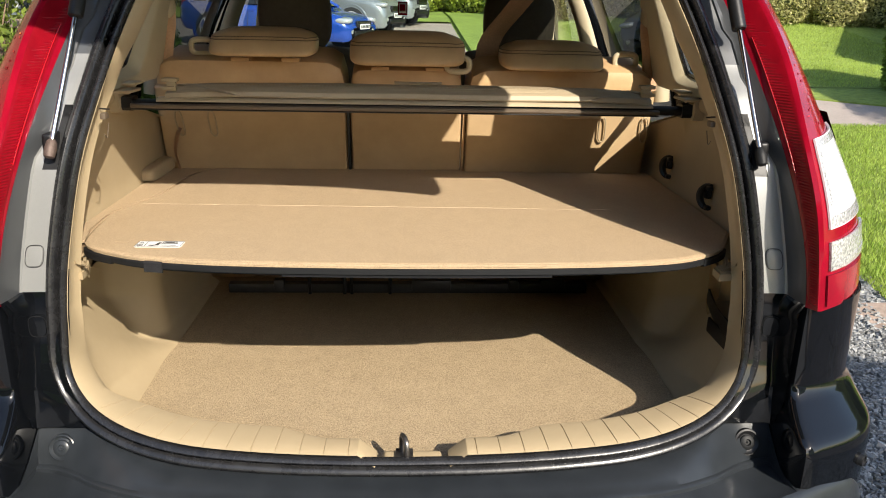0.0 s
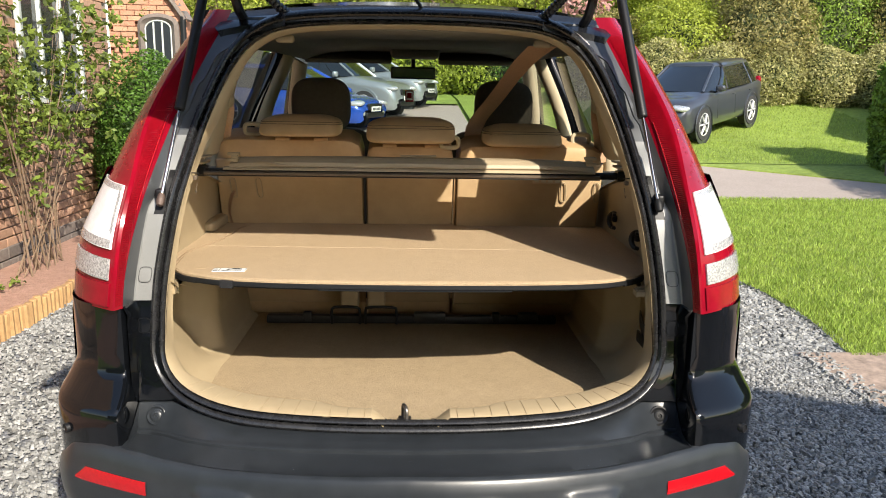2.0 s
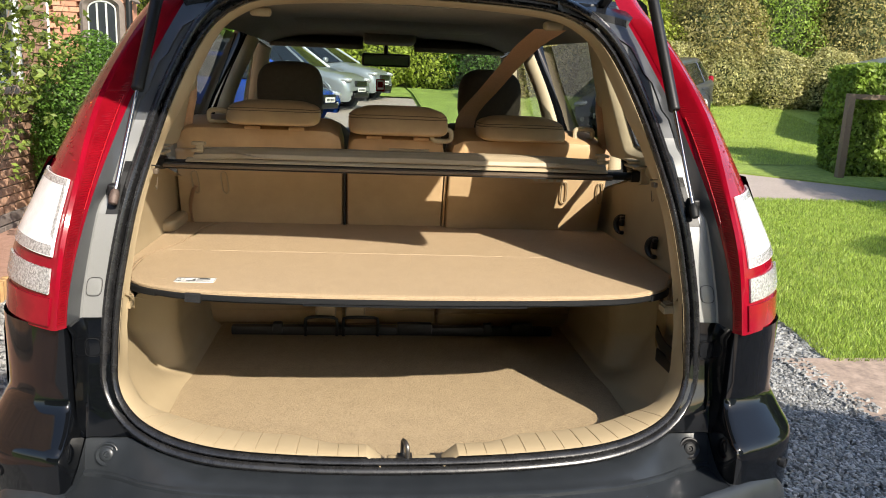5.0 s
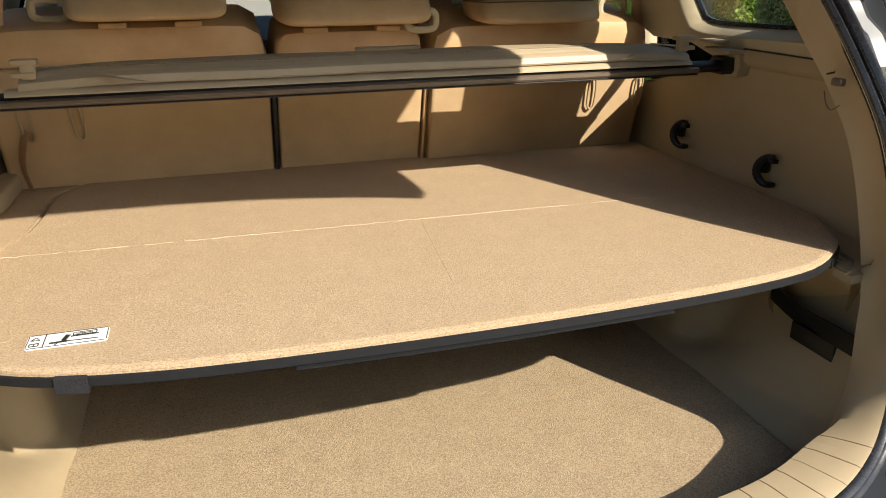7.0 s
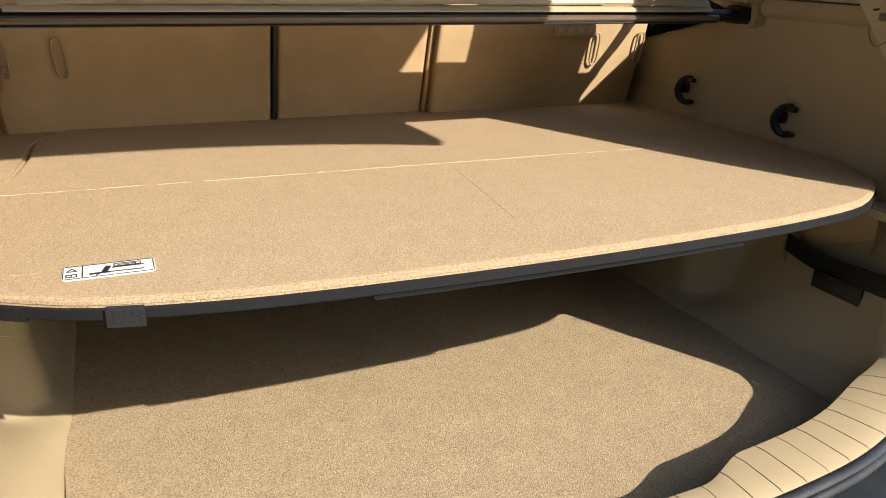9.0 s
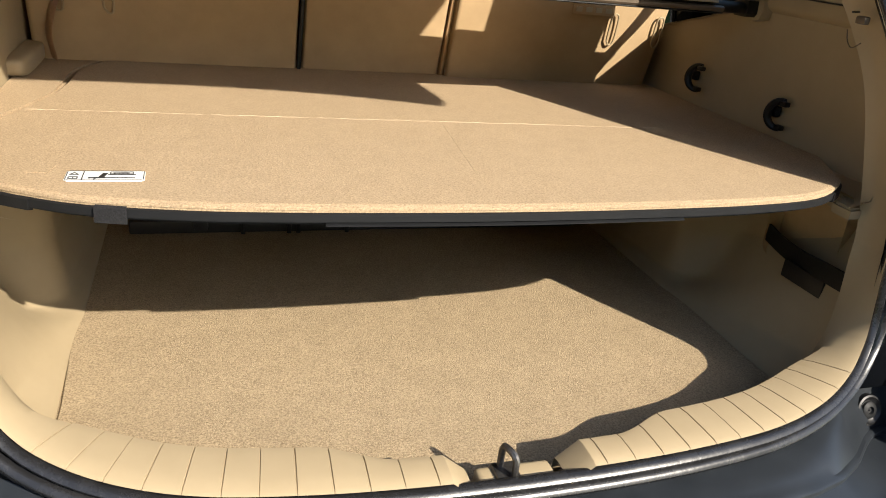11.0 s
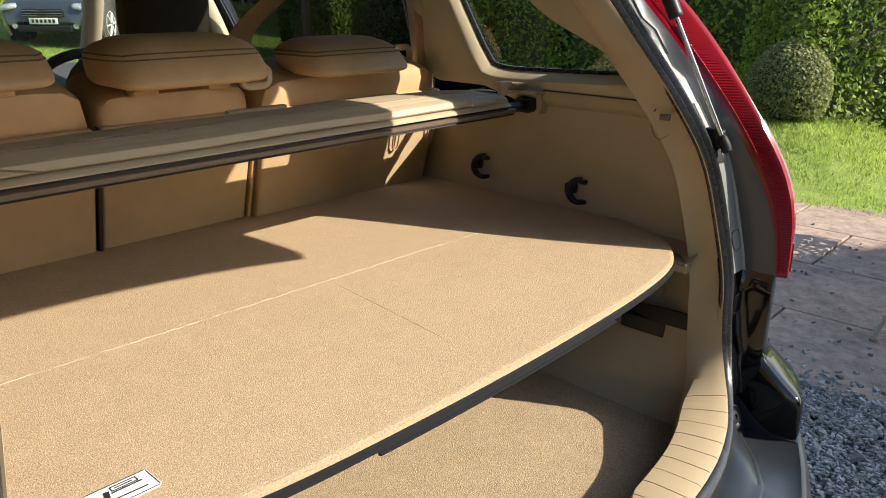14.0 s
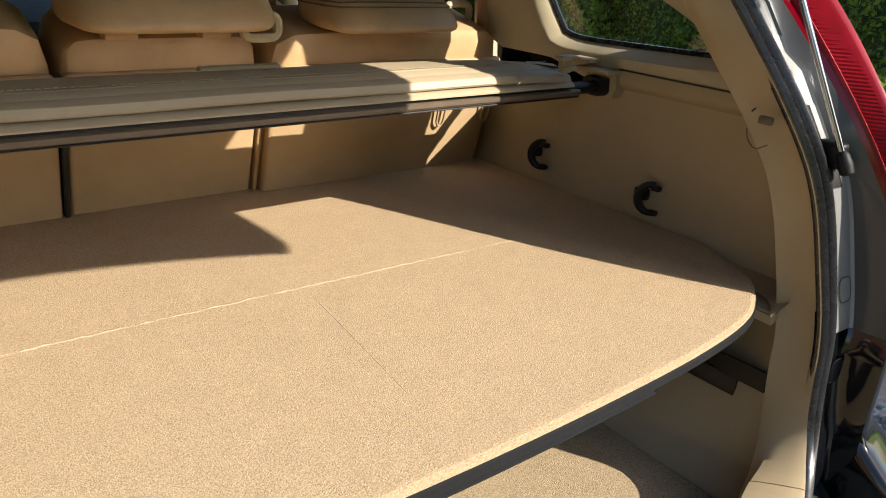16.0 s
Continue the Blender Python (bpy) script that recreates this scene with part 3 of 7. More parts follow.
    strut = part("gas_strut", sided(tube([ball.lerp(top, f) for f in (0.39, 0.395, 0.40, 0.97, 1.0)], [0.011, 0.0125, 0.0125, 0.0125, 0.008], 14)), M_BLACKPL, car, "black gas strut")
    part("strut_rod", sided(tube([ball.lerp(top, 0.02), ball.lerp(top, 0.41)], 0.0042, 12)), M_CHROME, strut, "polished steel strut rod")
    part("ball_joint", sided(tube([ball.lerp(top, f) for f in (-0.024, -0.02, 0.0, 0.022, 0.030)], [0.005, 0.0085, 0.0100, 0.0085, 0.005], 12)), M_RUST if sd < 0 else M_EDGE, strut)
    # gloss corner below the lamp, with its hip and inner step
    secs = []
    for z, ex, ey in ((1.016, 0, 0), (0.95, 0.0, 0.0), (0.90, 0.0, 0.0), (0.868, 0.0005, 0.0), (0.856, 0.002, -0.002), (0.846, 0.005, -0.008), (0.838, 0.008, -0.018), (0.825, 0.013, -0.035),
                      (0.812, 0.019, -0.052), (0.800, 0.025, -0.068), (0.793, 0.029, -0.077), (0.786, 0.032, -0.0825), (0.778, 0.034, -0.085), (0.765, 0.035, -0.086), (0.74, 0.035, -0.086), (0.70, 0.034, -0.086), (0.66, 0.033, -0.086)):
        ix = 0.656 - 0.007 * min(1, -ey / 0.05)
        secs.append([Vector((ix, 0.02, z)), Vector((ix + 0.001, -0.02 + ey * 0.8, z)), Vector((ix + 0.003, -0.036 + ey * 0.98, z)), Vector((ix + 0.008, -0.043 + ey, z))] + spline(
            [(ix + 0.020, -0.043 + ey, z), (0.735 + ex, -0.024 + ey * 0.70, z), (0.795 + ex, 0.026 + ey * 0.62, z), (0.830 + ex, 0.10 + ey * 0.35, z), (0.848 + ex, 0.22, z), (0.862 + ex, 0.42, z)], 32))
    part("bumper_corner", sided(loft(secs)), M_BLACKGLOSS, car, "gloss black bumper corner", angle=50)
    turn = Matrix.Translation((0.796, -0.0705, 0.731)) @ Matrix.Rotation(radians(40), 4, "Z")

    def on_corner(profile):
        bm = lathe(profile, 22, "y")
        bm.transform(turn)
        return sided(bm)
    sens = part("parking_sensor", on_corner([(0, -0.002), (0.0075, -0.002), (0.0082, 0.0), (0.0092, -0.003), (0.0105, -0.003), (0.012, 0.006)]), M_BLACKPL, car, "round parking sensor")
    part("sensor_ring", on_corner([(0.0088, -0.0028), (0.0092, -0.0042), (0.0106, -0.0042), (0.0113, -0.001)]), M_EDGE, sens)

# ---- bumper: loft of upright profiles across the car ----


def bumper_y(ax):
    return -0.2877 + 0.339 * ax * ax + (9.0 * (ax - 0.78) ** 2 if ax > 0.78 else 0)


def pad_height(ax, z):
    """0 to 1: the four raised pads, with rounded upper corners."""
    h = 0.0
    for c in (0.131, 0.396):
        qx, qz = abs(ax - c) - 0.043, abs(z - 0.555) - 0.090
        d = math.hypot(max(qx, 0), max(qz, 0)) + min(max(qx, qz), 0) - 0.031
        t = min(max(-d / 0.027, 0), 1)
        h = max(h, t * t * (3 - 2 * t))
    return h


halfx = [0.0125 * k for k in range(52)] + [0.6475, 0.6485, 0.660, 0.672, 0.684, 0.70, 0.715, 0.73, 0.745, 0.757, 0.768, 0.779, 0.79, 0.802, 0.815, 0.828, 0.84, 0.852, 0.864, 0.875]
xs = [-v for v in halfx[:0:-1]] + halfx
secs, ledge = [], []
for x in xs:
    ax = abs(x)
    ye = bumper_y(ax)
    zl = lerp_table(((0, 0.7175), (0.25, 0.710), (0.42, 0.704), (0.545, 0.707), (0.60, 0.711), (0.66, 0.712), (0.70, 0.713), (0.75, 0.708), (0.775, 0.702), (0.79, 0.690), (0.834, 0.645), (0.88, 0.60)), ax)
    if ax < 0.648:
        py = lerp_table(((0, -0.185), (0.25, -0.180), (0.32, -0.172), (0.40, -0.160), (0.455, -0.145), (0.52, -0.110), (0.575, -0.070), (0.61, -0.048), (0.631, -0.040), (0.66, -0.038)), ax)
        pz = lerp_table(((0, 0.724), (0.30, 0.727), (0.45, 0.726), (0.57, 0.714), (0.61, 0.707), (0.66, 0.704)), ax)
        ty = lerp_table(((0, -0.128), (0.40, -0.114), (0.47, -0.092), (0.51, -0.066), (0.54, -0.040), (0.568, -0.020), (0.585, -0.014), (0.662, -0.013)), ax)
        tz = lerp_table(((0, 0.738), (0.40, 0.748), (0.47, 0.760), (0.51, 0.768), (0.55, 0.776), (0.58, 0.779), (0.662, 0.779)), ax)
        bow = 0.004 * (1 - ease(min(max((ax - 0.46) / 0.08, 0), 1)))
        ty, tz = ty + 0.006, tz - 0.003
        top = [(ty + 0.03, tz + 0.002), (ty + 0.012, tz + 0.001), (ty, tz - 0.001), (ty * 0.75 + py * 0.25, tz * 0.75 + pz * 0.25 + bow), (ty * 0.4 + py * 0.6, tz * 0.4 + pz * 0.6 + bow), (py + 0.010, pz + 0.0062), (py + 0.0035, pz + 0.0058), (py, pz + 0.0035), (py - 0.0006, pz - 0.0032)]
    else:
        top = [(ye + 0.09, zl - 0.004), (ye + 0.08, zl - 0.003), (ye + 0.07, zl - 0.002), (ye + 0.06, zl - 0.001), (ye + 0.05, zl), (ye + 0.046, zl), (ye + 0.042, zl), (ye + 0.038, zl), (ye + 0.034, zl)]
        py, pz = ye + 0.034, zl
    dish = 0.0045 if ax < 0.648 else 0
    ledge.append((x, (py - 0.006, pz - 0.0035), ((ye + py) / 2, (zl + pz) / 2 - dish), (ye + 0.018, zl + 0.0015 - dish * 0.4)))
    prof = top + [((ye + py) / 2, (zl + pz) / 2 - dish), (ye + 0.018, zl + 0.0015 - dish * 0.4), (ye + 0.010, zl + 0.002), (ye + 0.004, zl), (ye, zl - 0.004), (ye - 0.003, zl - 0.010)]
    zlow = 0.40 + (0.10 * ((ax - 0.6) / 0.27) ** 2 if ax > 0.6 else 0)
    u = abs(ax - 0.52) / 0.062
    if u < 1:
        zlow = max(zlow, 0.40 + 0.198 * (1 - u ** 3) ** 0.5)
    for k in range(22):
        z = zl - 0.022 - 0.0085 * k
        z = max(z, zlow + (22 - k) * 0.0008)
        belly = ye - 0.005 - 0.010 * min(1.0, (zl - z) / 0.05) + 2.2 * max(0.0, 0.625 - z) ** 2
        prof.append((belly - 0.021 * pad_height(ax, z), z))
    prof += [(ye + 0.04, zlow), (ye + 0.14, zlow - 0.02)]
    secs.append([Vector((x, y, z)) for y, z in prof])
part("rear_bumper", loft(secs), M_BUMPER, car, "charcoal plastic bumper with four raised pads", angle=32)
for sd in (1, -1):
    rows = []
    for k in range(13):
        x = 0.580 + 0.190 * k / 12
        ye = bumper_y(x) - 0.0155
        z1 = 0.657 + 0.002 * min(1, k / 9) - (0.028 * (k - 10) / 2 if k > 10 else 0)
        z0 = 0.626 - 0.002 * k / 12 + (0.002 if k == 12 else 0)
        rows.append([Vector((x * sd, ye + 0.006, z0 - 0.002)), Vector((x * sd, ye - 0.001, z0)), Vector((x * sd, ye - 0.0035, z0 * 0.5 + z1 * 0.5)), Vector((x * sd, ye - 0.001, z1)), Vector((x * sd, ye + 0.006, z1 + 0.002))])
    refl = part("bumper_reflector", loft(rows), M_REFLECTOR, car, "slim red bumper reflector")
    rim = [r[0] + Vector((0, 0.0035, -0.0015)) for r in rows] + [r[4] + Vector((0, 0.0035, 0.0015)) for r in rows[::-1]]
    part("reflector_rim", tube(rim + rim[:1], 0.0028, 6), M_BLACKPL, refl)
    tilt = Matrix.Translation((0.603 * sd, -0.030, 0.744)) @ Matrix.Rotation(radians(68), 4, "X")

    def set_in(bm):
        bm.transform(tilt)
        return bm
    b = part("bumper_bolt", set_in(lathe([(0.0235, -0.006), (0.0225, 0.0025), (0.0205, 0.0035), (0.0185, 0.001), (0.0160, -0.001), (0.0135, 0.0), (0.0128, 0.0035), (0.0105, 0.005), (0.006, 0.0055), (0.0045, 0.002), (0.002, 0.002), (0, 0.004)], 28)),
             M_EDGE if sd > 0 else M_BUMPER, car, "round bumper stop")
    if sd > 0:
        part("stop_rim", set_in(lathe([(0.0245, -0.006), (0.0235, 0.0035), (0.0205, 0.0045), (0.018, 0.0018), (0.0145, 0.0005)], 28)), M_BLACKPL, b)
    part("exhaust_pipe", lathe([(0.036, 0.0), (0.038, 0.004), (0.038, 0.16), (0.034, 0.16), (0.033, 0.006), (0.036, 0.0)], 22, "y", (0.52 * sd, -0.215, 0.548)), M_STEEL, car, "dusty steel exhaust tip")
    part("tow_cover", box(0.035, 0.006, 0.02, (0.27 * sd, -0.292, 0.607), 0.003), M_BLACKPL, car)

# rain drops left on the flat of the bumper
rd = random.Random(21)
drops = []
for _ in range(90):
    x, p1, p2, p3 = rd.choice([q for q in ledge if abs(q[0]) < 0.62])
    f = rd.random()
    (y0, z0), (y1, z1) = (p1, p2) if f < 0.5 else (p2, p3)
    f = (f * 2) % 1
    r = rd.uniform(0.0009, 0.0022) * (1.8 if rd.random() < 0.12 else 1)
    drops.append(lathe([(r, 0.0), (r * 0.85, r * 0.3), (r * 0.5, r * 0.5), (0, r * 0.55)], 10, "z", (x + rd.uniform(-0.006, 0.006), y0 + (y1 - y0) * f, z0 + (z1 - z0) * f)))
tagged(part("water_drops", join(*drops), M_DROP), "clear rain drops lying on the black bumper", "water drops", kind="stuff")

# ---- roof edge, hinges, tailgate ----
secs = []
for k in range(41):
    x = -0.56 + 1.12 * k / 40
    c = (abs(x) / 0.56) ** 2.5
    secs.append([Vector((x * 0.90, 0.372 - 0.03 * c, 1.686 - 0.055 * c)), Vector((x * 0.92, 0.365 - 0.02 * c, 1.702 - 0.05 * c)), Vector((x * 0.96, 0.385 - 0.01 * c, 1.713 - 0.04 * c)), Vector((x, 0.43, 1.716 - 0.035 * c)), Vector((x, 0.445, 1.733 - 0.035 * c)), Vector((x, 0.50, 1.740 - 0.035 * c))])
part("roof_edge", loft(secs), M_JAMBDARK, car, "black painted roof edge with a gutter")
secs = []
for k in range(25):
    y = 0.48 + 2.05 * k / 24
    arch = 0.035 * math.sin(math.pi * min((y - 0.3) / 2.3, 1))
    secs.append([Vector((0.56 * (1 + 0.05 * math.sin(math.pi * k / 24)) * math.sin(a), y, 1.645 + arch + 0.095 * math.cos(a) ** 0.6 if abs(a) < 1.56 else 1.645 + arch)) for a in (-1.57 + 3.14 * j / 20 for j in range(21))])
part("roof_skin", loft(secs), M_BLACKGLOSS, car, "gloss black roof")
for sd in (1, -1):
    hinge = part("tailgate_hinge", tube(spline([(0.455 * sd, 0.39, 1.688), (0.46 * sd, 0.35, 1.71), (0.465 * sd, 0.33, 1.745), (0.47 * sd, 0.30, 1.775)], 12), 0.013, 8), M_BLACKPL, car, "black tailgate hinge arm")
    part("hinge_bolt", lathe([(0.0, -0.006), (0.008, -0.006), (0.010, 0.0)], 12, "y", (0.482 * sd, 0.305, 1.758)), M_STEEL, hinge)
    gp = spline([(0.33 * sd, 0.40, 1.694), (0.36 * sd, 0.36, 1.72), (0.40 * sd, 0.32, 1.765), (0.42 * sd, 0.28, 1.79)], 46)
    part("cable_gaiter", tube(gp, [0.0115 if i % 3 else 0.014 for i in range(46)], 12), M_RUBBER, car, "corrugated rubber cable sleeve")
part("roof_aerial", loft([[Vector((0.016 * math.cos(a) * s, 0.58 + 0.05 * s * math.sin(a) + 0.03 * (1 - s), 1.768 + 0.045 * h)) for a in (2 * math.pi * k / 14 for k in range(14))] for s, h in ((1, 0), (0.75, 0.4), (0.35, 0.9), (0.05, 1))], closed=True, caps=True), M_JAMBDARK, car)
part("washer_hose", tube(spline([(0.03, 0.41, 1.70), (0.01, 0.38, 1.735), (-0.02, 0.34, 1.765)], 10), 0.005, 8), M_RUBBER, car)


def gate(v, u):
    """Tailgate skin: v 0 at the hinge, 1 at its lower edge; u across."""
    half = lerp_table(((0, 0.470), (0.2, 0.505), (0.4, 0.535), (0.55, 0.557), (0.73, 0.597), (0.9, 0.612), (0.97, 0.613), (1, 0.600)), v)
    y = 0.335 - 0.845 * v
    z = 1.774 + 0.160 * v + 0.02 * math.sin(math.pi * v) - (0.010 + 0.069 * v) * abs(u) ** 3.2
    return Vector((half * u, y, z))


tg = part("tailgate", join(loft([[gate(v / 24, u / 10 - 1) for u in range(21)] for v in range(25)]), loft([[gate(v / 24, u / 10 - 1) + Vector((0, 0, 0.06 * math.sin(math.pi * min(max(v / 24, 0.0), 1)) ** 0.4)) for u in range(21)] for v in range(25)])), M_BLACKGLOSS, car, "raised black tailgate seen from below")
part("tailgate_lining", thick(loft([[gate(0.03 + 0.9 * v / 12, (u / 10 - 1) * 0.96) + Vector((0, 0, -0.006)) for u in range(21)] for v in range(13)]), 0.004), M_BLACKPL, tg, "black inner lining")

# ---- flanks, wheels, front, so that the car is whole ----
for sd in (1, -1):
    secs = []
    for k in range(60):
        y = 0.36 + 3.95 * k / 59
        w = 0.90 - 0.05 * max(0, (y - 3.4) / 0.9) ** 2
        arch = 0.0
        for c in (0.86, 3.48):
            d = abs(y - c)
            if d < 0.40:
                arch = max(arch, math.sqrt(0.16 - d * d))
        z0 = max(0.30, 0.30 + arch)
        secs.append([Vector((sd * q, y, z)) for q, z in ((w - 0.03, z0), (w, z0 + 0.03), (w, max(0.78, z0 + 0.05)), (w - 0.012, max(0.90, z0 + 0.07)), (w - 0.045, 1.03), (w - 0.075, 1.10))])
    part("body_side", loft(secs), M_BLACKGLOSS, car, "gloss black body side")
    # quarter skin behind the lamp, pillars
    part("quarter_skin", loft([[Vector((sd * (smooth_table(T_SDX, z) + d), smooth_table(T_SD, z) + e, z)) for d, e in ((0, 0), (0.004, 0.05), (0.004, 0.10))] for z in [0.98 + 0.73 * k / 20 for k in range(21)]]), M_BLACKGLOSS, car)
    part("quarter_panel", loft([[Vector((sd * x, y, z)) for z, x in ((0.62, 0.862), (0.95, 0.856), (1.08, 0.835), (1.18, 0.80), (1.27, 0.765), (1.315, 0.742))] for y in span(0.14, 0.98, 12)]), M_BLACKGLOSS, car, "gloss black rear quarter panel")
    for name, path in (("rear_pillar", [(0.80, 0.90, 1.08), (0.72, 0.88, 1.40), (0.61, 0.86, 1.66)]), ("centre_pillar", [(0.83, 1.72, 1.08), (0.72, 1.78, 1.40), (0.60, 1.84, 1.67)]),
                       ("front_pillar", [(0.78, 3.05, 1.08), (0.71, 2.74, 1.37), (0.60, 2.42, 1.69)])):
        pl = [Vector((x * sd, y, z)) for x, y, z in path]
        part(name, tube(spline(pl, 12), 0.042, 10), M_BLACKGLOSS, car)
    part("roof_side", tube(spline([Vector((x * sd, y, z)) for x, y, z in ((0.56, 0.45, 1.68), (0.60, 1.0, 1.69), (0.61, 1.7, 1.70), (0.58, 2.4, 1.66))], 16), 0.035, 10), M_BLACKGLOSS, car)
    for y0, y1, e in ((0.90, 1.70, 0.0), (1.80, 2.62, 0.24)):
        gl = part("side_window", (loft([[Vector((0.81 * sd, y0, 1.09)), Vector((0.81 * sd, y1 + e, 1.09))], [Vector((0.71 * sd, y0, 1.40)), Vector((0.71 * sd, y1 + e * 0.5, 1.40))], [Vector((0.615 * sd, y0, 1.65)), Vector((0.615 * sd, y1 - e * 0.6, 1.65))]])), M_TINT if y0 < 1 else M_GLASS, car, "tinted side window" if y0 < 1 else "clear side window")
        gl.visible_shadow = y0 < 1
    for yc in (0.86, 3.48):
        wh = part("wheel", lathe([(0.21, -0.10), (0.33, -0.10), (0.345, -0.06), (0.345, 0.06), (0.33, 0.10), (0.21, 0.10)], 32, "x", (0.80 * sd, yc, 0.345)), M_TYRE, car)
        part("rim", lathe([(0.215, -0.09), (0.20, 0.05 * sd), (0.06, 0.085 * sd), (0.0, 0.085 * sd)], 24, "x", (0.80 * sd, yc, 0.345)), M_ALLOY, wh)
    mir = part("door_mirror", box(0.20, 0.10, 0.15, (0.96 * sd, 2.55, 1.14), 0.04, 3), M_BLACKGLOSS, car)
secs = []
for y, zt, w in ((2.95, 1.02, 0.74), (3.4, 0.99, 0.76), (3.9, 0.93, 0.74), (4.25, 0.84, 0.70), (4.36, 0.70, 0.66), (4.38, 0.45, 0.64), (4.34, 0.28, 0.60)):
    secs.append([Vector((w * u, y - 0.08 * u * u, zt - 0.04 * u * u)) for u in (j / 8 - 1 for j in range(17))])
part("bonnet_and_nose", loft(secs), M_BLACKGLOSS, car)
ws = part("windscreen", thick(loft([[Vector((w * u, y - 0.10 * u * u, z)) for u in (j / 8 - 1 for j in range(17))] for y, z, w in ((3.02, 1.05, 0.74), (2.74, 1.36, 0.69), (2.44, 1.70, 0.60))]), 0.004), M_GLASS, car, "clear windscreen")
ws.visible_shadow = False
part("underbody", box(1.6, 4.2, 0.10, (0, 2.2, 0.34), 0.03), M_BLACKPL, car)
sticker = part("windscreen_pass", box(0.046, 0.003, 0.062, (-0.03, 2.60, 1.468), 0.0), M_RED, car, "red and white pass on the windscreen")
part("pass_panel", box(0.034, 0.003, 0.046, (-0.03, 2.596, 1.47)), M_WHITE, sticker)
part("pass_print", box(0.026, 0.003, 0.030, (-0.03, 2.592, 1.472)), M_REDDARK, sticker)

def cushion(w, h, d, at, rx=0.0, puff=0.02, n=12, power=5.0):
    """A padded block, rounded like a superellipsoid."""
    bm = bmesh.new()
    bmesh.ops.create_cube(bm, size=2)
    bmesh.ops.subdivide_edges(bm, edges=bm.edges[:], cuts=n, use_grid_fill=True)
    for v in bm.verts:
        c = v.co
        r = (abs(c.x) ** power + abs(c.y) ** power + abs(c.z) ** power) ** (1 / power)
        u = c / max(r, 1e-6)
        v.co = Vector((u.x * w / 2, u.y * d / 2 * (1 + puff * math.cos(u.x * 1.5) * math.cos(u.z * 1.5)), u.z * h / 2))
    bmesh.ops.transform(bm, matrix=Matrix.Translation(at) @ Matrix.Rotation(radians(rx), 4, "X"), verts=bm.verts)
    return bm


# ---- inside: boot lining ----
def wall_x(y, z):
    """Half width of the lining at y, z."""
    s = min(max((y - 0.40) / 0.10, 0), 1)
    s = s * s * (3 - 2 * s)
    w = 0.675 * (1 - s) + 0.585 * s
    r = ease((y - 0.05) / 0.12)
    w = 0.606 + (w - 0.606) * r
    # a sloping foot beside the carpet, a flank above it, both running out forwards into an upright wall
    q = min(max((0.45 - y) / 0.35, 0.0), 1.0)
    zb, xb = 0.722 + 0.036 * q, 0.548 + 0.052 * q ** 0.8
    za = zb + 0.012 + 0.120 * q
    xa = xb + max(w - xb, 0.0) * (0.55 - 0.25 * q)
    tab = ((0.700, 0.538), (zb, xb), (za, xa), (za + 0.10, max(w, xa)), (1.2, max(w, xa)))
    return sum(lerp_table(tab, z + d) * k for d, k in ((-0.006, 0.25), (0.0, 0.5), (0.006, 0.25)))


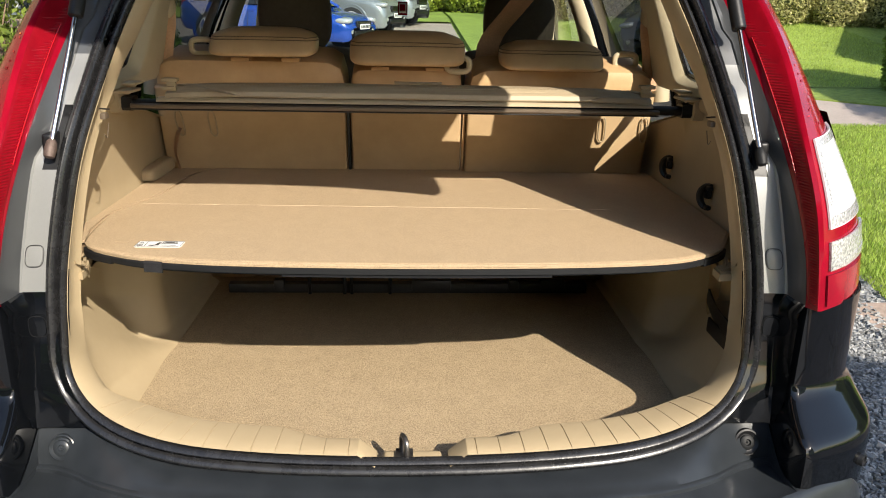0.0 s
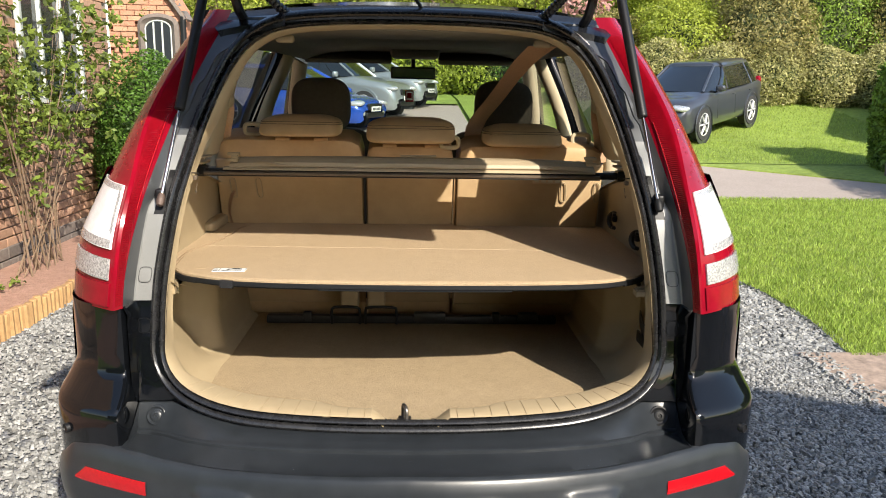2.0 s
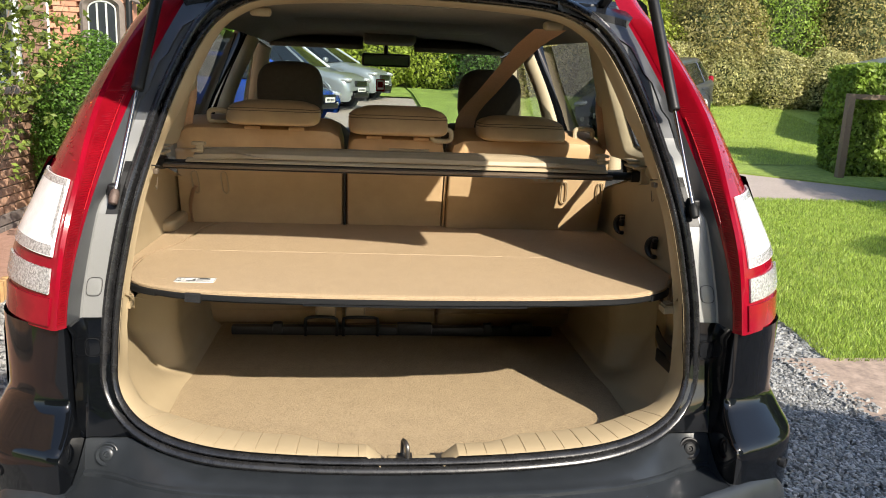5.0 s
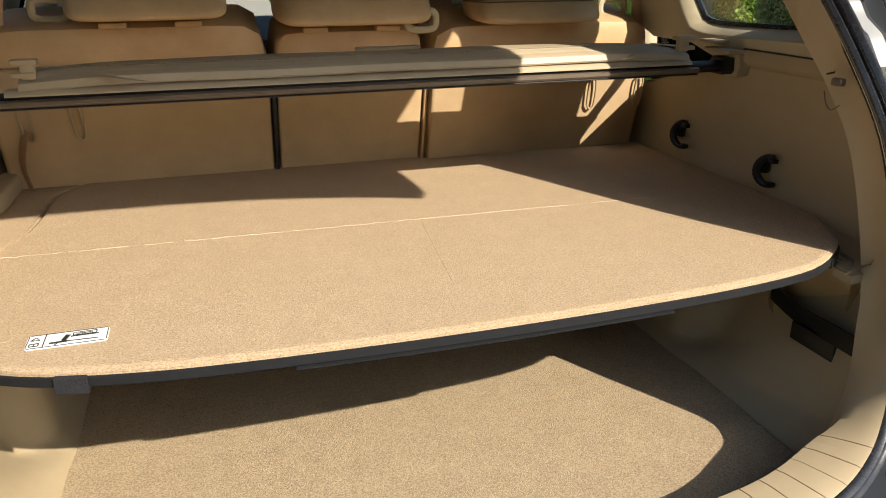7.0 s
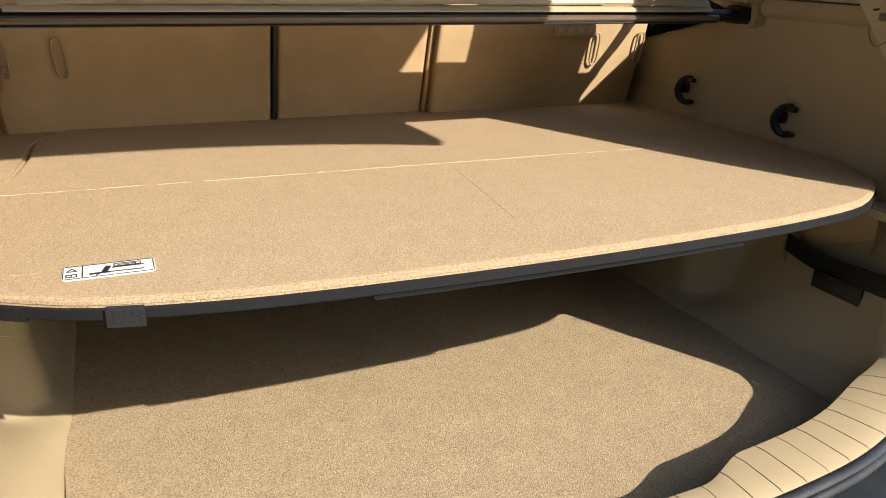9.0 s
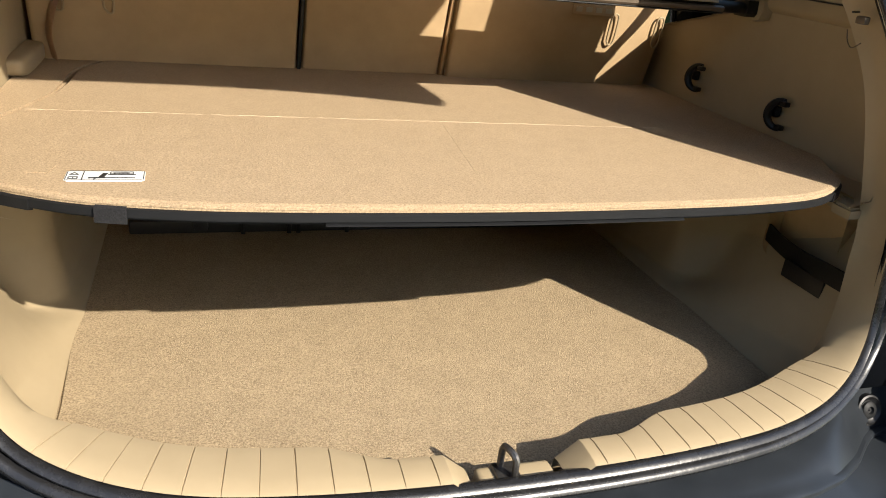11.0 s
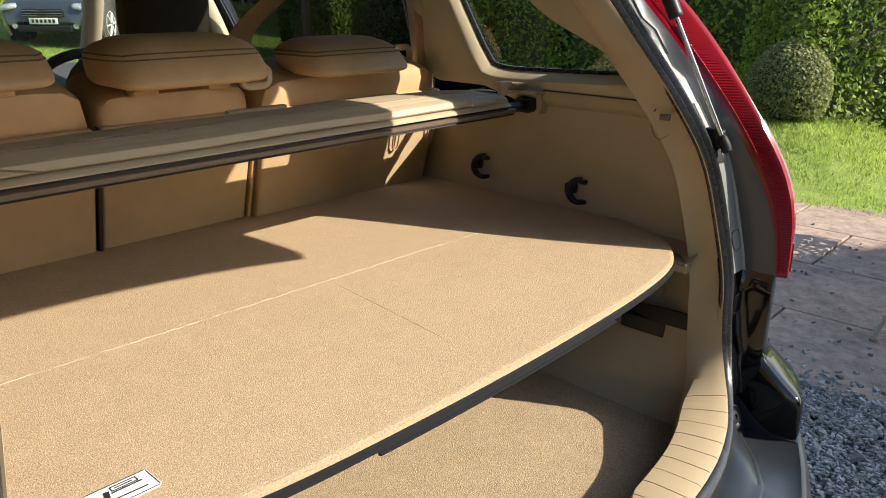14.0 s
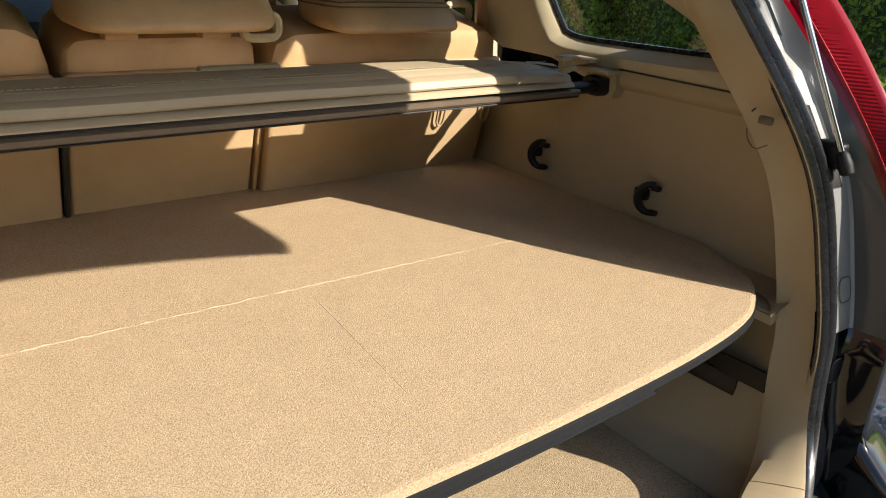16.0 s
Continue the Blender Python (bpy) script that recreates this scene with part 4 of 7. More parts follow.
for sd in (1, -1):
    ys = [0.035, 0.06, 0.091] + [0.0935 + 0.7815 * k / 50 for k in range(51)]
    zs = [0.705 + 0.155 * k / 44 for k in range(45)] + [0.86 + 0.18 * k / 12 for k in range(1, 13)]
    part("lower_lining", loft([[Vector((sd * wall_x(y, z), y, z)) for z in zs] for y in ys]), M_BEIGE, car, "beige moulded lower boot lining")
    zs = [1.035, 1.045, 1.06, 1.10, 1.15, 1.20, 1.25, 1.268, 1.274, 1.282, 1.30]
    xs = [0.60, 0.645, 0.652, 0.652, 0.650, 0.648, 0.644, 0.642, 0.632, 0.628, 0.630]
    rows = []
    for k in range(41):
        row = []
        for x, z in zip(xs, zs):
            y0 = lerp_table(((1.035, 0.066), (1.10, 0.074), (1.20, 0.108), (1.30, 0.165)), z)
            y = y0 + (0.90 - y0) * k / 40
            b = max(0, 1 - (y - y0) / 0.06)
            z = min(z, lerp_table(((0.47, 1.30), (0.505, 1.268), (0.73, 1.212), (0.90, 1.17)), y))
            row.append(Vector((sd * (x - 0.065 * b * b - (0.004 if 0.24 < y < 0.26 and 1.06 < z < 1.24 else 0)), y, z)))
        rows.append(row)
    part("upper_lining", loft(rows), M_BEIGE, car, "beige moulded upper boot lining")
    # quarter window surround, with an opening
    poly = [(0.25, 1.345), (0.45, 1.338), (0.59, 1.338), (0.622, 1.365), (0.660, 1.45), (0.70, 1.55), (0.69, 1.585), (0.62, 1.580), (0.53, 1.515), (0.45, 1.450), (0.34, 1.398), (0.25, 1.345)]
    n = 60
    inner, lip, outer = [], [], []
    for p3 in spline([(0, y, z) for y, z in poly], n + 1)[:-1]:
        y, z = p3.y, p3.z

        def xx(zz):
            return 0.632 - max(0, zz - 1.30) * 0.26
        d = Vector((y - 0.53, (z - 1.44)))
        m = 1.0 / max(abs(d.x) / (0.275 if d.x > 0 else 0.36), abs(d.y) / (0.20 if d.y > 0 else 0.142), 1e-6)
        yo, zo = 0.53 + d.x * m, 1.44 + d.y * m
        yo = max(yo, 0.165 + (zo - 1.30) * 0.55)
        if zo < 1.32:
            zo = min(zo, lerp_table(((0.46, 1.298), (0.51, 1.270), (0.62, 1.298), (0.70, 1.31)), yo))
        outer.append(Vector((sd * xx(zo), yo, zo)))
        inner.append(Vector((sd * (xx(z) + 0.006), y + (y - 0.53) * 0.10, z + (z - 1.44) * 0.16)))
        lip.append(Vector((sd * (xx(z) + 0.034), y, z)))
    part("quarter_trim", loft([lip, inner, [a.lerp(b, 0.12) - Vector((sd * 0.004, 0, 0)) for a, b in zip(inner, outer)], outer], closed=True), M_CREAM, car, "cream plastic quarter window surround", angle=60)
    qb = bmesh.new()
    qb.faces.new([qb.verts.new(v + Vector((sd * 0.004, 0, 0))) for v in lip])
    q = part("quarter_window", thick(qb, 0.003), M_GLASS, car, "quarter window")
    q.visible_shadow = False
    rim = part("window_rubber", tube([v for v in lip] + [lip[0]], 0.006, 6), M_RUBBER, car)
    # inner pillar trims
    part("pillar_trim", tube(spline([(0.672 * sd, 0.84, 1.25), (0.650 * sd, 0.84, 1.45), (0.585 * sd, 0.83, 1.64)], 12), 0.024, 10), M_CREAM, car, "cream pillar trim")
    part("pillar_trim", tube(spline([(0.745 * sd, 1.74, 1.05), (0.685 * sd, 1.79, 1.40), (0.585 * sd, 1.84, 1.65)], 12), 0.042, 10), M_CREAM, car, "cream pillar trim")
    part("pillar_trim", tube(spline([(0.73 * sd, 2.96, 1.08), (0.68 * sd, 2.68, 1.36), (0.60 * sd, 2.40, 1.66)], 12), 0.040, 10), M_CREAM, car, "cream pillar trim")
    part("door_card", loft([[Vector((sd * 0.79, y, z)) if z > 0.5 else Vector((sd * 0.72, y, z)) for z in (0.35, 0.6, 0.9, 1.08)] for y in (0.95, 1.5, 2.2, 3.0)]), M_CREAM, car)
    belt = part("seat_belt", tube(spline([(0.603 * sd, 0.79, 1.47), (0.600 * sd, 0.78, 1.43), (0.614 * sd, 0.79, 1.37), (0.625 * sd, 0.80, 1.28)], 14), 0.020, 8, flat=0.35), M_BELT, car, "hanging beige seat belt")
    part("belt_guide", cushion(0.046, 0.060, 0.05, (0.604 * sd, 0.785, 1.468), 0, 0.05, 8, 2.6), M_CREAM, belt)
    part("grab_hook", box(0.05, 0.03, 0.022, (0.36 * sd, 0.47, 1.642), 0.01, 3), M_BEIGE, car)
# roof lining, visors, mirror
part("roof_lining", thick(loft([[Vector((0.55 * u * (1 + 0.04 * math.sin(3.1 * k / 12)), 0.40 + 2.05 * k / 12, 1.674 - 0.05 * u ** 6 + 0.030 * min(1, k / 6))) for u in (j / 10 - 1 for j in range(21))] for k in range(13)]), 0.008), M_HEADLINING, car, "grey fabric roof lining")
part("roof_console", box(0.24, 0.30, 0.05, (0, 2.22, 1.685), 0.02, 3), M_HEADLINING, car)
part("sunroof_blind", box(0.72, 0.55, 0.02, (0, 1.45, 1.698), 0.008), M_HEADLINING, car)
for sd in (1, -1):
    part("sun_visor", box(0.44, 0.19, 0.024, (0.34 * sd, 2.35, 1.668), 0.011, 3, Matrix.Rotation(radians(16), 4, "X")), M_HEADLINING, car, "grey sun visor")
mirror_ob = part("rear_view_mirror", box(0.235, 0.03, 0.062, (-0.01, 2.35, 1.590), 0.014, 3), M_BLACKPL, car, "black rear-view mirror")
part("mirror_face", box(0.215, 0.003, 0.046, (-0.01, 2.333, 1.590), 0.0), M_CHROME, mirror_ob)
part("mirror_stem", tube([(-0.01, 2.36, 1.60), (-0.01, 2.41, 1.68)], 0.011, 8), M_BLACKPL, mirror_ob)
dash = part("dashboard", loft([[Vector((0.70 * u, y, z + 0.02 * math.cos(2.2 * u))) for u in (j / 8 - 1 for j in range(17))] for y, z in ((2.30, 0.55), (2.26, 0.85), (2.29, 1.16), (2.42, 1.235), (2.75, 1.22), (3.02, 1.10))]), M_DASH, car, "dark grey dashboard")
for sx in (-0.06, 0.06):
    part("air_vent", box(0.09, 0.012, 0.055, (sx, 2.27, 0.985), 0.006), M_BLACKPL, dash)
sw = [(0.37 + 0.185 * math.cos(a), 2.12 - 0.07 * math.sin(a), 1.13 + 0.17 * math.sin(a)) for a in (2 * math.pi * k / 36 for k in range(37))]
wheel_ob = part("steering_wheel", tube(sw, 0.016, 10), M_DASH, car, "dark blue-black steering wheel")
part("wheel_hub", box(0.16, 0.05, 0.11, (0.37, 2.14, 1.12), 0.03, 3), M_DASH, wheel_ob)
part("interior_floor", box(1.44, 2.2, 0.05, (0, 1.95, 0.44), 0.01), M_FLOORC, car)
part("boot_carpet", slab([(x, y) for x, y in ((-0.545, -0.03), (-0.548, 0.20), (-0.56, 0.46), (-0.59, 0.60), (-0.59, 0.92), (0.59, 0.92), (0.59, 0.60), (0.56, 0.46), (0.548, 0.20), (0.545, -0.03), (0.36, -0.085), (0.08, -0.112), (-0.08, -0.112), (-0.36, -0.085))], 0.69, 0.715, 0.004), M_FLOORC, car, "tan carpet on the boot floor")
part("boot_underfloor", box(1.3, 0.96, 0.03, (0, 0.42, 0.66), 0.005), M_BLACKPL, car)
part("lining_bulge", cushion(0.060, 0.035, 0.20, (-0.652, 0.74, 1.074)), M_BEIGE, car, "rounded beige moulding on the lining")
part("hanging_strap", tube(spline([(-0.592, 0.780, 1.172), (-0.600, 0.775, 1.15), (-0.608, 0.778, 1.11), (-0.604, 0.79, 1.065)], 12), 0.013, 8, flat=0.15), M_BELT, car, "cream seat strap")
# hinge hardware at the foot of the rear seats
part("seat_hinge_rail", box(1.00, 0.03, 0.028, (0.0, 0.800, 0.729), 0.006), M_INK, car, "black gap rail at the seat foot")
for x0, x1 in ((-0.275, -0.180), (-0.160, -0.055)):
    part("hinge_rod", tube(spline([(x0, 0.775, 0.718), (x0, 0.772, 0.765), (x0 + 0.012, 0.772, 0.778), (x1 - 0.012, 0.772, 0.778), (x1, 0.772, 0.765), (x1, 0.775, 0.718)], 20), 0.005, 7), M_BLACKPL, car)
for x in (-0.215, -0.125):
    part("hinge_cover", box(0.062, 0.05, 0.085, (x, 0.80, 0.815), 0.012, 3), M_BEIGE, car)
for x, w in ((-0.36, 0.03), (0.06, 0.11), (0.29, 0.028), (0.40, 0.07)):
    part("hinge_bracket", box(w, 0.03, 0.034, (x, 0.790, 0.740), 0.008), M_INK, car)
# straps and hooks on the lining
part("strap_flap", box(0.006, 0.095, 0.032, (0.614, 0.176, 0.866), 0.003, 2), M_BLACKPL, car, "black flap under the elastic strap")
for yy, zz in ((0.604, 1.115), (0.345, 1.103)):
    arc = [Vector((0.638 - 0.014 * math.sin(math.pi * k / 12), yy + 0.010 + 0.020 * math.cos(-1.7 + 3.4 * k / 12), zz + 0.025 * math.sin(-1.7 + 3.4 * k / 12))) for k in range(13)]
    hk = part("bag_hook", tube(arc, [0.0052 + 0.0034 * math.sin(math.pi * k / 12) for k in range(13)], 8, flat=0.9), M_BLACKPL, car, "black curved retaining clip")
    part("hook_base", box(0.014, 0.026, 0.020, (0.642, yy + 0.036, zz + 0.002), 0.005, 2), M_BLACKPL, hk)
    for dz in (-0.021, 0.021):
        part("hook_lip", box(0.012, 0.016, 0.009, (0.632, yy + 0.002, zz + dz), 0.003, 2), M_BLACKPL, hk)
part("lining_pocket", box(0.012, 0.17, 0.15, (0.672, 0.24, 0.925), 0.03, 4), M_SEATBACK, car)
strip = spline([(0.648, 0.318, 0.892), (0.636, 0.262, 0.888), (0.622, 0.20, 0.890), (0.610, 0.14, 0.898), (0.600, 0.078, 0.904)], 16)
part("retaining_strap", loft([[p + Vector((dx, 0, dz)) for dx, dz in ((-0.002, -0.016), (-0.003, 0.0), (-0.002, 0.016), (0.002, 0.016), (0.002, -0.016))] for p in strip], closed=True, caps=True), M_BLACKPL, car, "black elastic strap on the lining")
for sd in (1, -1):
    part("ledge_arm", slab([(sd * x, y) for x, y in ((0.558 if sd > 0 else 0.576, 0.074), (0.560 if sd > 0 else 0.578, 0.112), (0.606, 0.144), (0.606, 0.082))], 1.014, 1.031, 0.004), M_BEIGE, car)
    part("shelf_ledge", slab([(sd * x, y) for x, y in ((0.575, 0.10), (0.592, 0.115), (0.652, 0.30), (0.652, 0.86), (0.56, 0.86), (0.56, 0.52), (0.66, 0.40), (0.60, 0.17))], 1.008, 1.034, 0.004), M_BEIGE, car, "beige ledge under the shelf")
    part("lining_catch", box(0.010, 0.018, 0.011, (0.529 * sd, 0.130, 1.292), 0.003), M_RAIL, car)
    part("catch_seam", tube(spline([(0.5285 * sd, 0.121, 1.262), (0.531 * sd, 0.138, 1.253), (0.534 * sd, 0.152, 1.262), (0.533 * sd, 0.156, 1.276)], 10), 0.0009, 5), M_RAIL, car)
    part("lining_joint", tube([(sd * (0.6285 - 0.065 * max(0.0, 1 - (y - 0.165) / 0.06) ** 2), y, 1.3005) for y in span(0.150, 0.455, 30)] , 0.0015, 5), M_INK, car)

# ---- seats ----
bench = thing("rear_bench_seat", "tan leather three-part rear bench seat", "car seat", (0, 0.9, 0.45))


def on(parent, ob):
    ob.matrix_parent_inverse = Matrix.Translation(-Vector(parent.location))
    return ob


for x0, x1, zt, dy in ((-0.645, -0.166, 1.352, 0.018), (-0.158, 0.134, 1.335, 0.022), (0.142, 0.625, 1.340, 0.0)):
    w, c = x1 - x0, (x0 + x1) / 2
    bk = on(bench, part("backrest", cushion(w, 0.76, 0.15, (c, 0.905 + dy, zt - 0.358), 15, 0.03, power=13), M_LEATHER, bench, "tan leather backrest"))
    pn = part("back_panel", box(w - 0.004, 0.018, 0.54, (c, 0.818 + dy, 1.020), 0.008, 3, Matrix.Rotation(radians(15.5), 4, "X")), M_SEATBACK, bk, "hard tan back panel")
on(bench, part("seat_cushion", cushion(1.28, 0.20, 0.50, (0, 1.20, 0.68), 0, 0.1), M_LEATHER, bench))
for x in (-0.162, 0.138):
    on(bench, part("seat_gap_trim", box(0.007, 0.02, 0.52, (x, 0.830 if x < 0 else 0.832, 1.03), 0.002, 1, Matrix.Rotation(radians(15.5), 4, "X")), M_INK if x < 0 else M_LEATHER, bench))
for x in (-0.59, -0.507, 0.497, 0.608):
    yb = 0.781 if x < 0 else 0.763
    lp = spline([(x + dx, yb - 0.28 * (dz - 1.16), dz) for dx, dz in ((-0.007, 1.160), (-0.010, 1.207), (-0.002, 1.217), (0.006, 1.207), (0.009, 1.160), (0.001, 1.150), (-0.007, 1.160))], 30)
    on(bench, part("anchor_loop", tube(lp, 0.0022, 6), M_BEIGE, bench, "beige anchor loop"))


HY = 0.768              # where the rear headrests stand along the car


def headrest(c, w, z0, z1, label, wide_low=False):
    at = (c, HY, (z0 + z1) / 2)
    th = thing("rear_headrest", label, "headrest", (c, HY - 0.005, z0), "rear headrests")

    def skin(q, grow=1.0):
        """The pad's surface in the direction q: square below, rounded and leaning forward above."""
        p = 4.2 - 0.9 * max(q.z, 0) + 2.2 * max(-q.z, 0)
        u = q / max((abs(q.x) ** (p + 1.5) + abs(q.y) ** p + abs(q.z) ** p) ** (1 / p), 1e-6) * grow
        t = 1 - 0.12 * max(u.z, 0) ** 2
        return Vector((u.x * w / 2 * t, (u.y * (1 - 0.25 * max(u.z, 0)) + 0.30 * u.z) * 0.078, u.z * (z1 - z0) / 2)) + Vector(at)
    bm = bmesh.new()
    bmesh.ops.create_cube(bm, size=2)
    bmesh.ops.subdivide_edges(bm, edges=bm.edges[:], cuts=14, use_grid_fill=True)
    for v in bm.verts:
        v.co = skin(v.co)
    body = on(th, part("pad", bm, M_LEATHER, th, "tan leather pad"))
    for hz in (0.16, 0.36):
        st = [Vector((-1, 0.7 - 1.7 * k / 10, hz)) for k in range(10)] + [Vector((-1 + 2 * k / 40, -1, hz)) for k in range(41)] + [Vector((1, -1 + 1.7 * k / 10, hz)) for k in range(1, 11)]
        part("seam", tube([skin(q, 1.004) for q in st], 0.0015, 5), M_SEAM, body)
    for s in (-1, 1):
        on(th, part("post", tube([(c + s * w * 0.24, HY, z0 - 0.014), (c + s * w * 0.24, HY, z0 + 0.02)], 0.005, 8), M_CHROME, th))
        on(th, part("post_guide", box(0.046, 0.030, 0.010, (c + s * w * 0.24, HY - 0.004, z0 - 0.010), 0.004), M_LEATHER, th))
    return th


headrest(-0.362, 0.258, 1.357, 1.425, "tan leather headrest lowered onto the seat")
headrest(-0.010, 0.285, 1.340, 1.422, "wider tan leather centre headrest")
headrest(0.350, 0.255, 1.334, 1.405, "tan leather headrest beside a seat belt")
for x, y, z in ((-0.525, 0.80, 1.374), (0.115, 0.722, 1.345), (0.555, 0.80, 1.356)):
    rg = [Vector((x + 0.028 * math.copysign(abs(math.cos(a)) ** 0.6, math.cos(a)), y, z + 0.017 * math.copysign(abs(math.sin(a)) ** 0.6, math.sin(a)))) for a in (2 * math.pi * k / 24 for k in range(25))]
    on(bench, part("belt_loop", tube(rg, 0.0072, 8), M_CREAM if x else M_BEIGE, bench, "beige belt guide loop"))
# belt of the middle seat, down from the roof
on(bench, part("centre_belt", loft([[p + Vector((-w, 0, 0)), p + Vector((-w * 0.3, -0.004, 0)), p + Vector((w * 0.3, -0.004, 0)), p + Vector((w, 0, 0))] for p, w in zip(spline([(0.375, 0.56, 1.640), (0.335, 0.70, 1.59), (0.27, 0.86, 1.48), (0.215, 0.92, 1.40), (0.20, 0.90, 1.33)], 20), [0.042 - 0.012 * min(k / 8, 1) for k in range(20)])]), M_BELT, bench, "beige belt hanging from the roof"))

fseat = thing("front_seat", "dark beige front seat with headrest", "car seat", (-0.39, 1.6, 0.45), "front seats")
on(fseat, part("backrest", cushion(0.50, 0.72, 0.16, (-0.39, 1.66, 0.98), 12), M_FRONTSEAT, fseat))
on(fseat, part("cushion", cushion(0.50, 0.18, 0.50, (-0.39, 1.95, 0.62)), M_FRONTSEAT, fseat))
on(fseat, part("headrest", cushion(0.245, 0.23, 0.11, (-0.39, 1.52, 1.435), 6, 0.1, power=3.2), M_FRONTSEAT, fseat, "rounded dark headrest"))
copy_thing(fseat, Matrix.Translation((0.375, 1.6, 0.45)))

# ---- load shelf, cover ----
shelf = thing("load_shelf", "tan carpeted load shelf with a white instruction label, resting on ledges", "shelf", (0, 0.45, 1.034))
FRONT = [(-0.60, 0.155), (-0.575, 0.121), (-0.52, 0.088), (-0.46, 0.065), (-0.34, 0.044), (-0.18, 0.034), (0, 0.030), (0.18, 0.033), (0.34, 0.042), (0.46, 0.060), (0.525, 0.088), (0.575, 0.126), (0.60, 0.165)]
front = [(p.x, p.y) for p in spline([(x, y, 0) for x, y in FRONT], 49)]
left_edge = [(p.x, p.y) for p in spline([(-0.50, 0.85, 0), (-0.555, 0.74, 0), (-0.562, 0.62, 0), (-0.572, 0.53, 0), (-0.597, 0.44, 0), (-0.620, 0.36, 0), (-0.614, 0.24, 0), (-0.60, 0.150, 0)], 24)]
outline = front + [(0.640, 0.24), (0.645, 0.50), (0.645, 0.80), (0.62, 0.845)] + left_edge[:-1]
on(shelf, part("carpet_top", slab(outline, 1.044, 1.060, 0.004), M_CARPET, shelf, "tan carpet top"))
on(shelf, part("core", slab([(x * 0.99, y + 0.004) for x, y in outline], 1.036, 1.044), M_EDGE, shelf, "dark board edge"))
on(shelf, part("side_lid", slab([(-0.652, 0.16), (-0.606, 0.158)] + [(x - 0.004, y) for x, y in left_edge[::-1]] + [(-0.652, 0.85)], 1.036, 1.0585, 0.004), M_CARPET, shelf, "tan side lid"))


def strip(x0, x1, z0, z1, off, n=40, t=0.006):
    pts = [p for p in spline([(x, y, 0) for x, y in FRONT], 160) if x0 <= p.x <= x1]
    secs = []
    for i, p in enumerate(pts):
        d = (pts[min(i + 1, len(pts) - 1)] - pts[max(i - 1, 0)]).normalized()
        nrm = Vector((d.y, -d.x, 0))
        secs.append([p + nrm * off + Vector((0, 0, z0)), p + nrm * (off + t) + Vector((0, 0, z0 + 0.002)), p + nrm * (off + t) + Vector((0, 0, z1 - 0.002)), p + nrm * off + Vector((0, 0, z1))])
    return loft(secs, closed=True, caps=True)


on(shelf, part("edge_strip", strip(-0.60, 0.60, 1.039, 1.0525, -0.003), M_EDGE, shelf, "black edge strip"))
on(shelf, part("edge_strip", strip(-0.232, 0.245, 1.0345, 1.0395, -0.001), M_EDGE, shelf))
on(shelf, part("end_cap", strip(-0.60, -0.528, 1.036, 1.0522, -0.003, t=0.0075), M_EDGE, shelf, "black end cap"))
on(shelf, part("end_cap", strip(0.528, 0.60, 1.036, 1.0522, -0.003, t=0.0075), M_EDGE, shelf, "black end cap"))
on(shelf, part("velcro_tab", strip(-0.466, -0.428, 1.033, 1.0535, 0.0015), M_VELCRO, shelf, "grey fastening tab"))
on(shelf, part("carpet_lip", strip(-0.598, 0.598, 1.0525, 1.0602, -0.0065, t=0.0075), M_CARPET, shelf, "frayed carpet edge"))
fold = []
rnd = random.Random(5)
for k in range(120):
    x = -0.59 + 1.03 * k / 119
    fold.append(Vector((x, 0.432 - 0.024 * (x + 0.59) / 1.03 + rnd.uniform(-0.0015, 0.0015), 1.0592 + rnd.uniform(0, 0.0008))))
on(shelf, part("fold_line", tube(fold, 0.0009, 6), M_FLUFF, shelf, "pale worn fold in the carpet"))
on(shelf, part("fold_line", tube([(0.02 - 0.028 * k / 10, 0.40 - 0.25 * k / 10, 1.0588) for k in range(11)], 0.0016, 5), M_FLOORC, shelf))
on(shelf, part("worn_patch", slab([(-0.545, 0.150), (-0.52, 0.147), (-0.515, 0.172), (-0.54, 0.178)], 1.058, 1.0606), M_CARPET, shelf))
lab = tagged(on(shelf, part("label", slab([(-0.500, 0.121), (-0.497, 0.118), (-0.420, 0.118), (-0.417, 0.121), (-0.417, 0.149), (-0.420, 0.152), (-0.497, 0.152), (-0.500, 0.149)], 1.060, 1.0612), M_WHITE, shelf, "white instruction label with black pictograms")))


def ink(outline):
    part("label_print", slab(outline, 1.0612, 1.0618), M_INK, lab, smooth=False)


def bar(x0, y0, x1, y1, w=0.0012):
    d = Vector((x1 - x0, y1 - y0)).normalized() * w
    ink([(x0 - d.y, y0 + d.x), (x0 + d.y, y0 - d.x), (x1 + d.y, y1 - d.x), (x1 - d.y, y1 + d.x)])


for q in (((-0.4975, 0.1192), (-0.4195, 0.1192)), ((-0.4975, 0.1508), (-0.4195, 0.1508)), ((-0.4988, 0.1208), (-0.4988, 0.1492)), ((-0.4182, 0.1208), (-0.4182, 0.1492))):
    bar(*q[0], *q[1], 0.00035)
bar(-0.482, 0.119, -0.482, 0.151, 0.0005)
bar(-0.476, 0.1265, -0.458, 0.1275, 0.0017)
bar(-0.458, 0.1275, -0.427, 0.1265, 0.0007)
bar(-0.4625, 0.130, -0.459, 0.143, 0.0026)
bar(-0.456, 0.138, -0.427, 0.138, 0.0008)
bar(-0.470, 0.1215, -0.468, 0.1245, 0.0006)
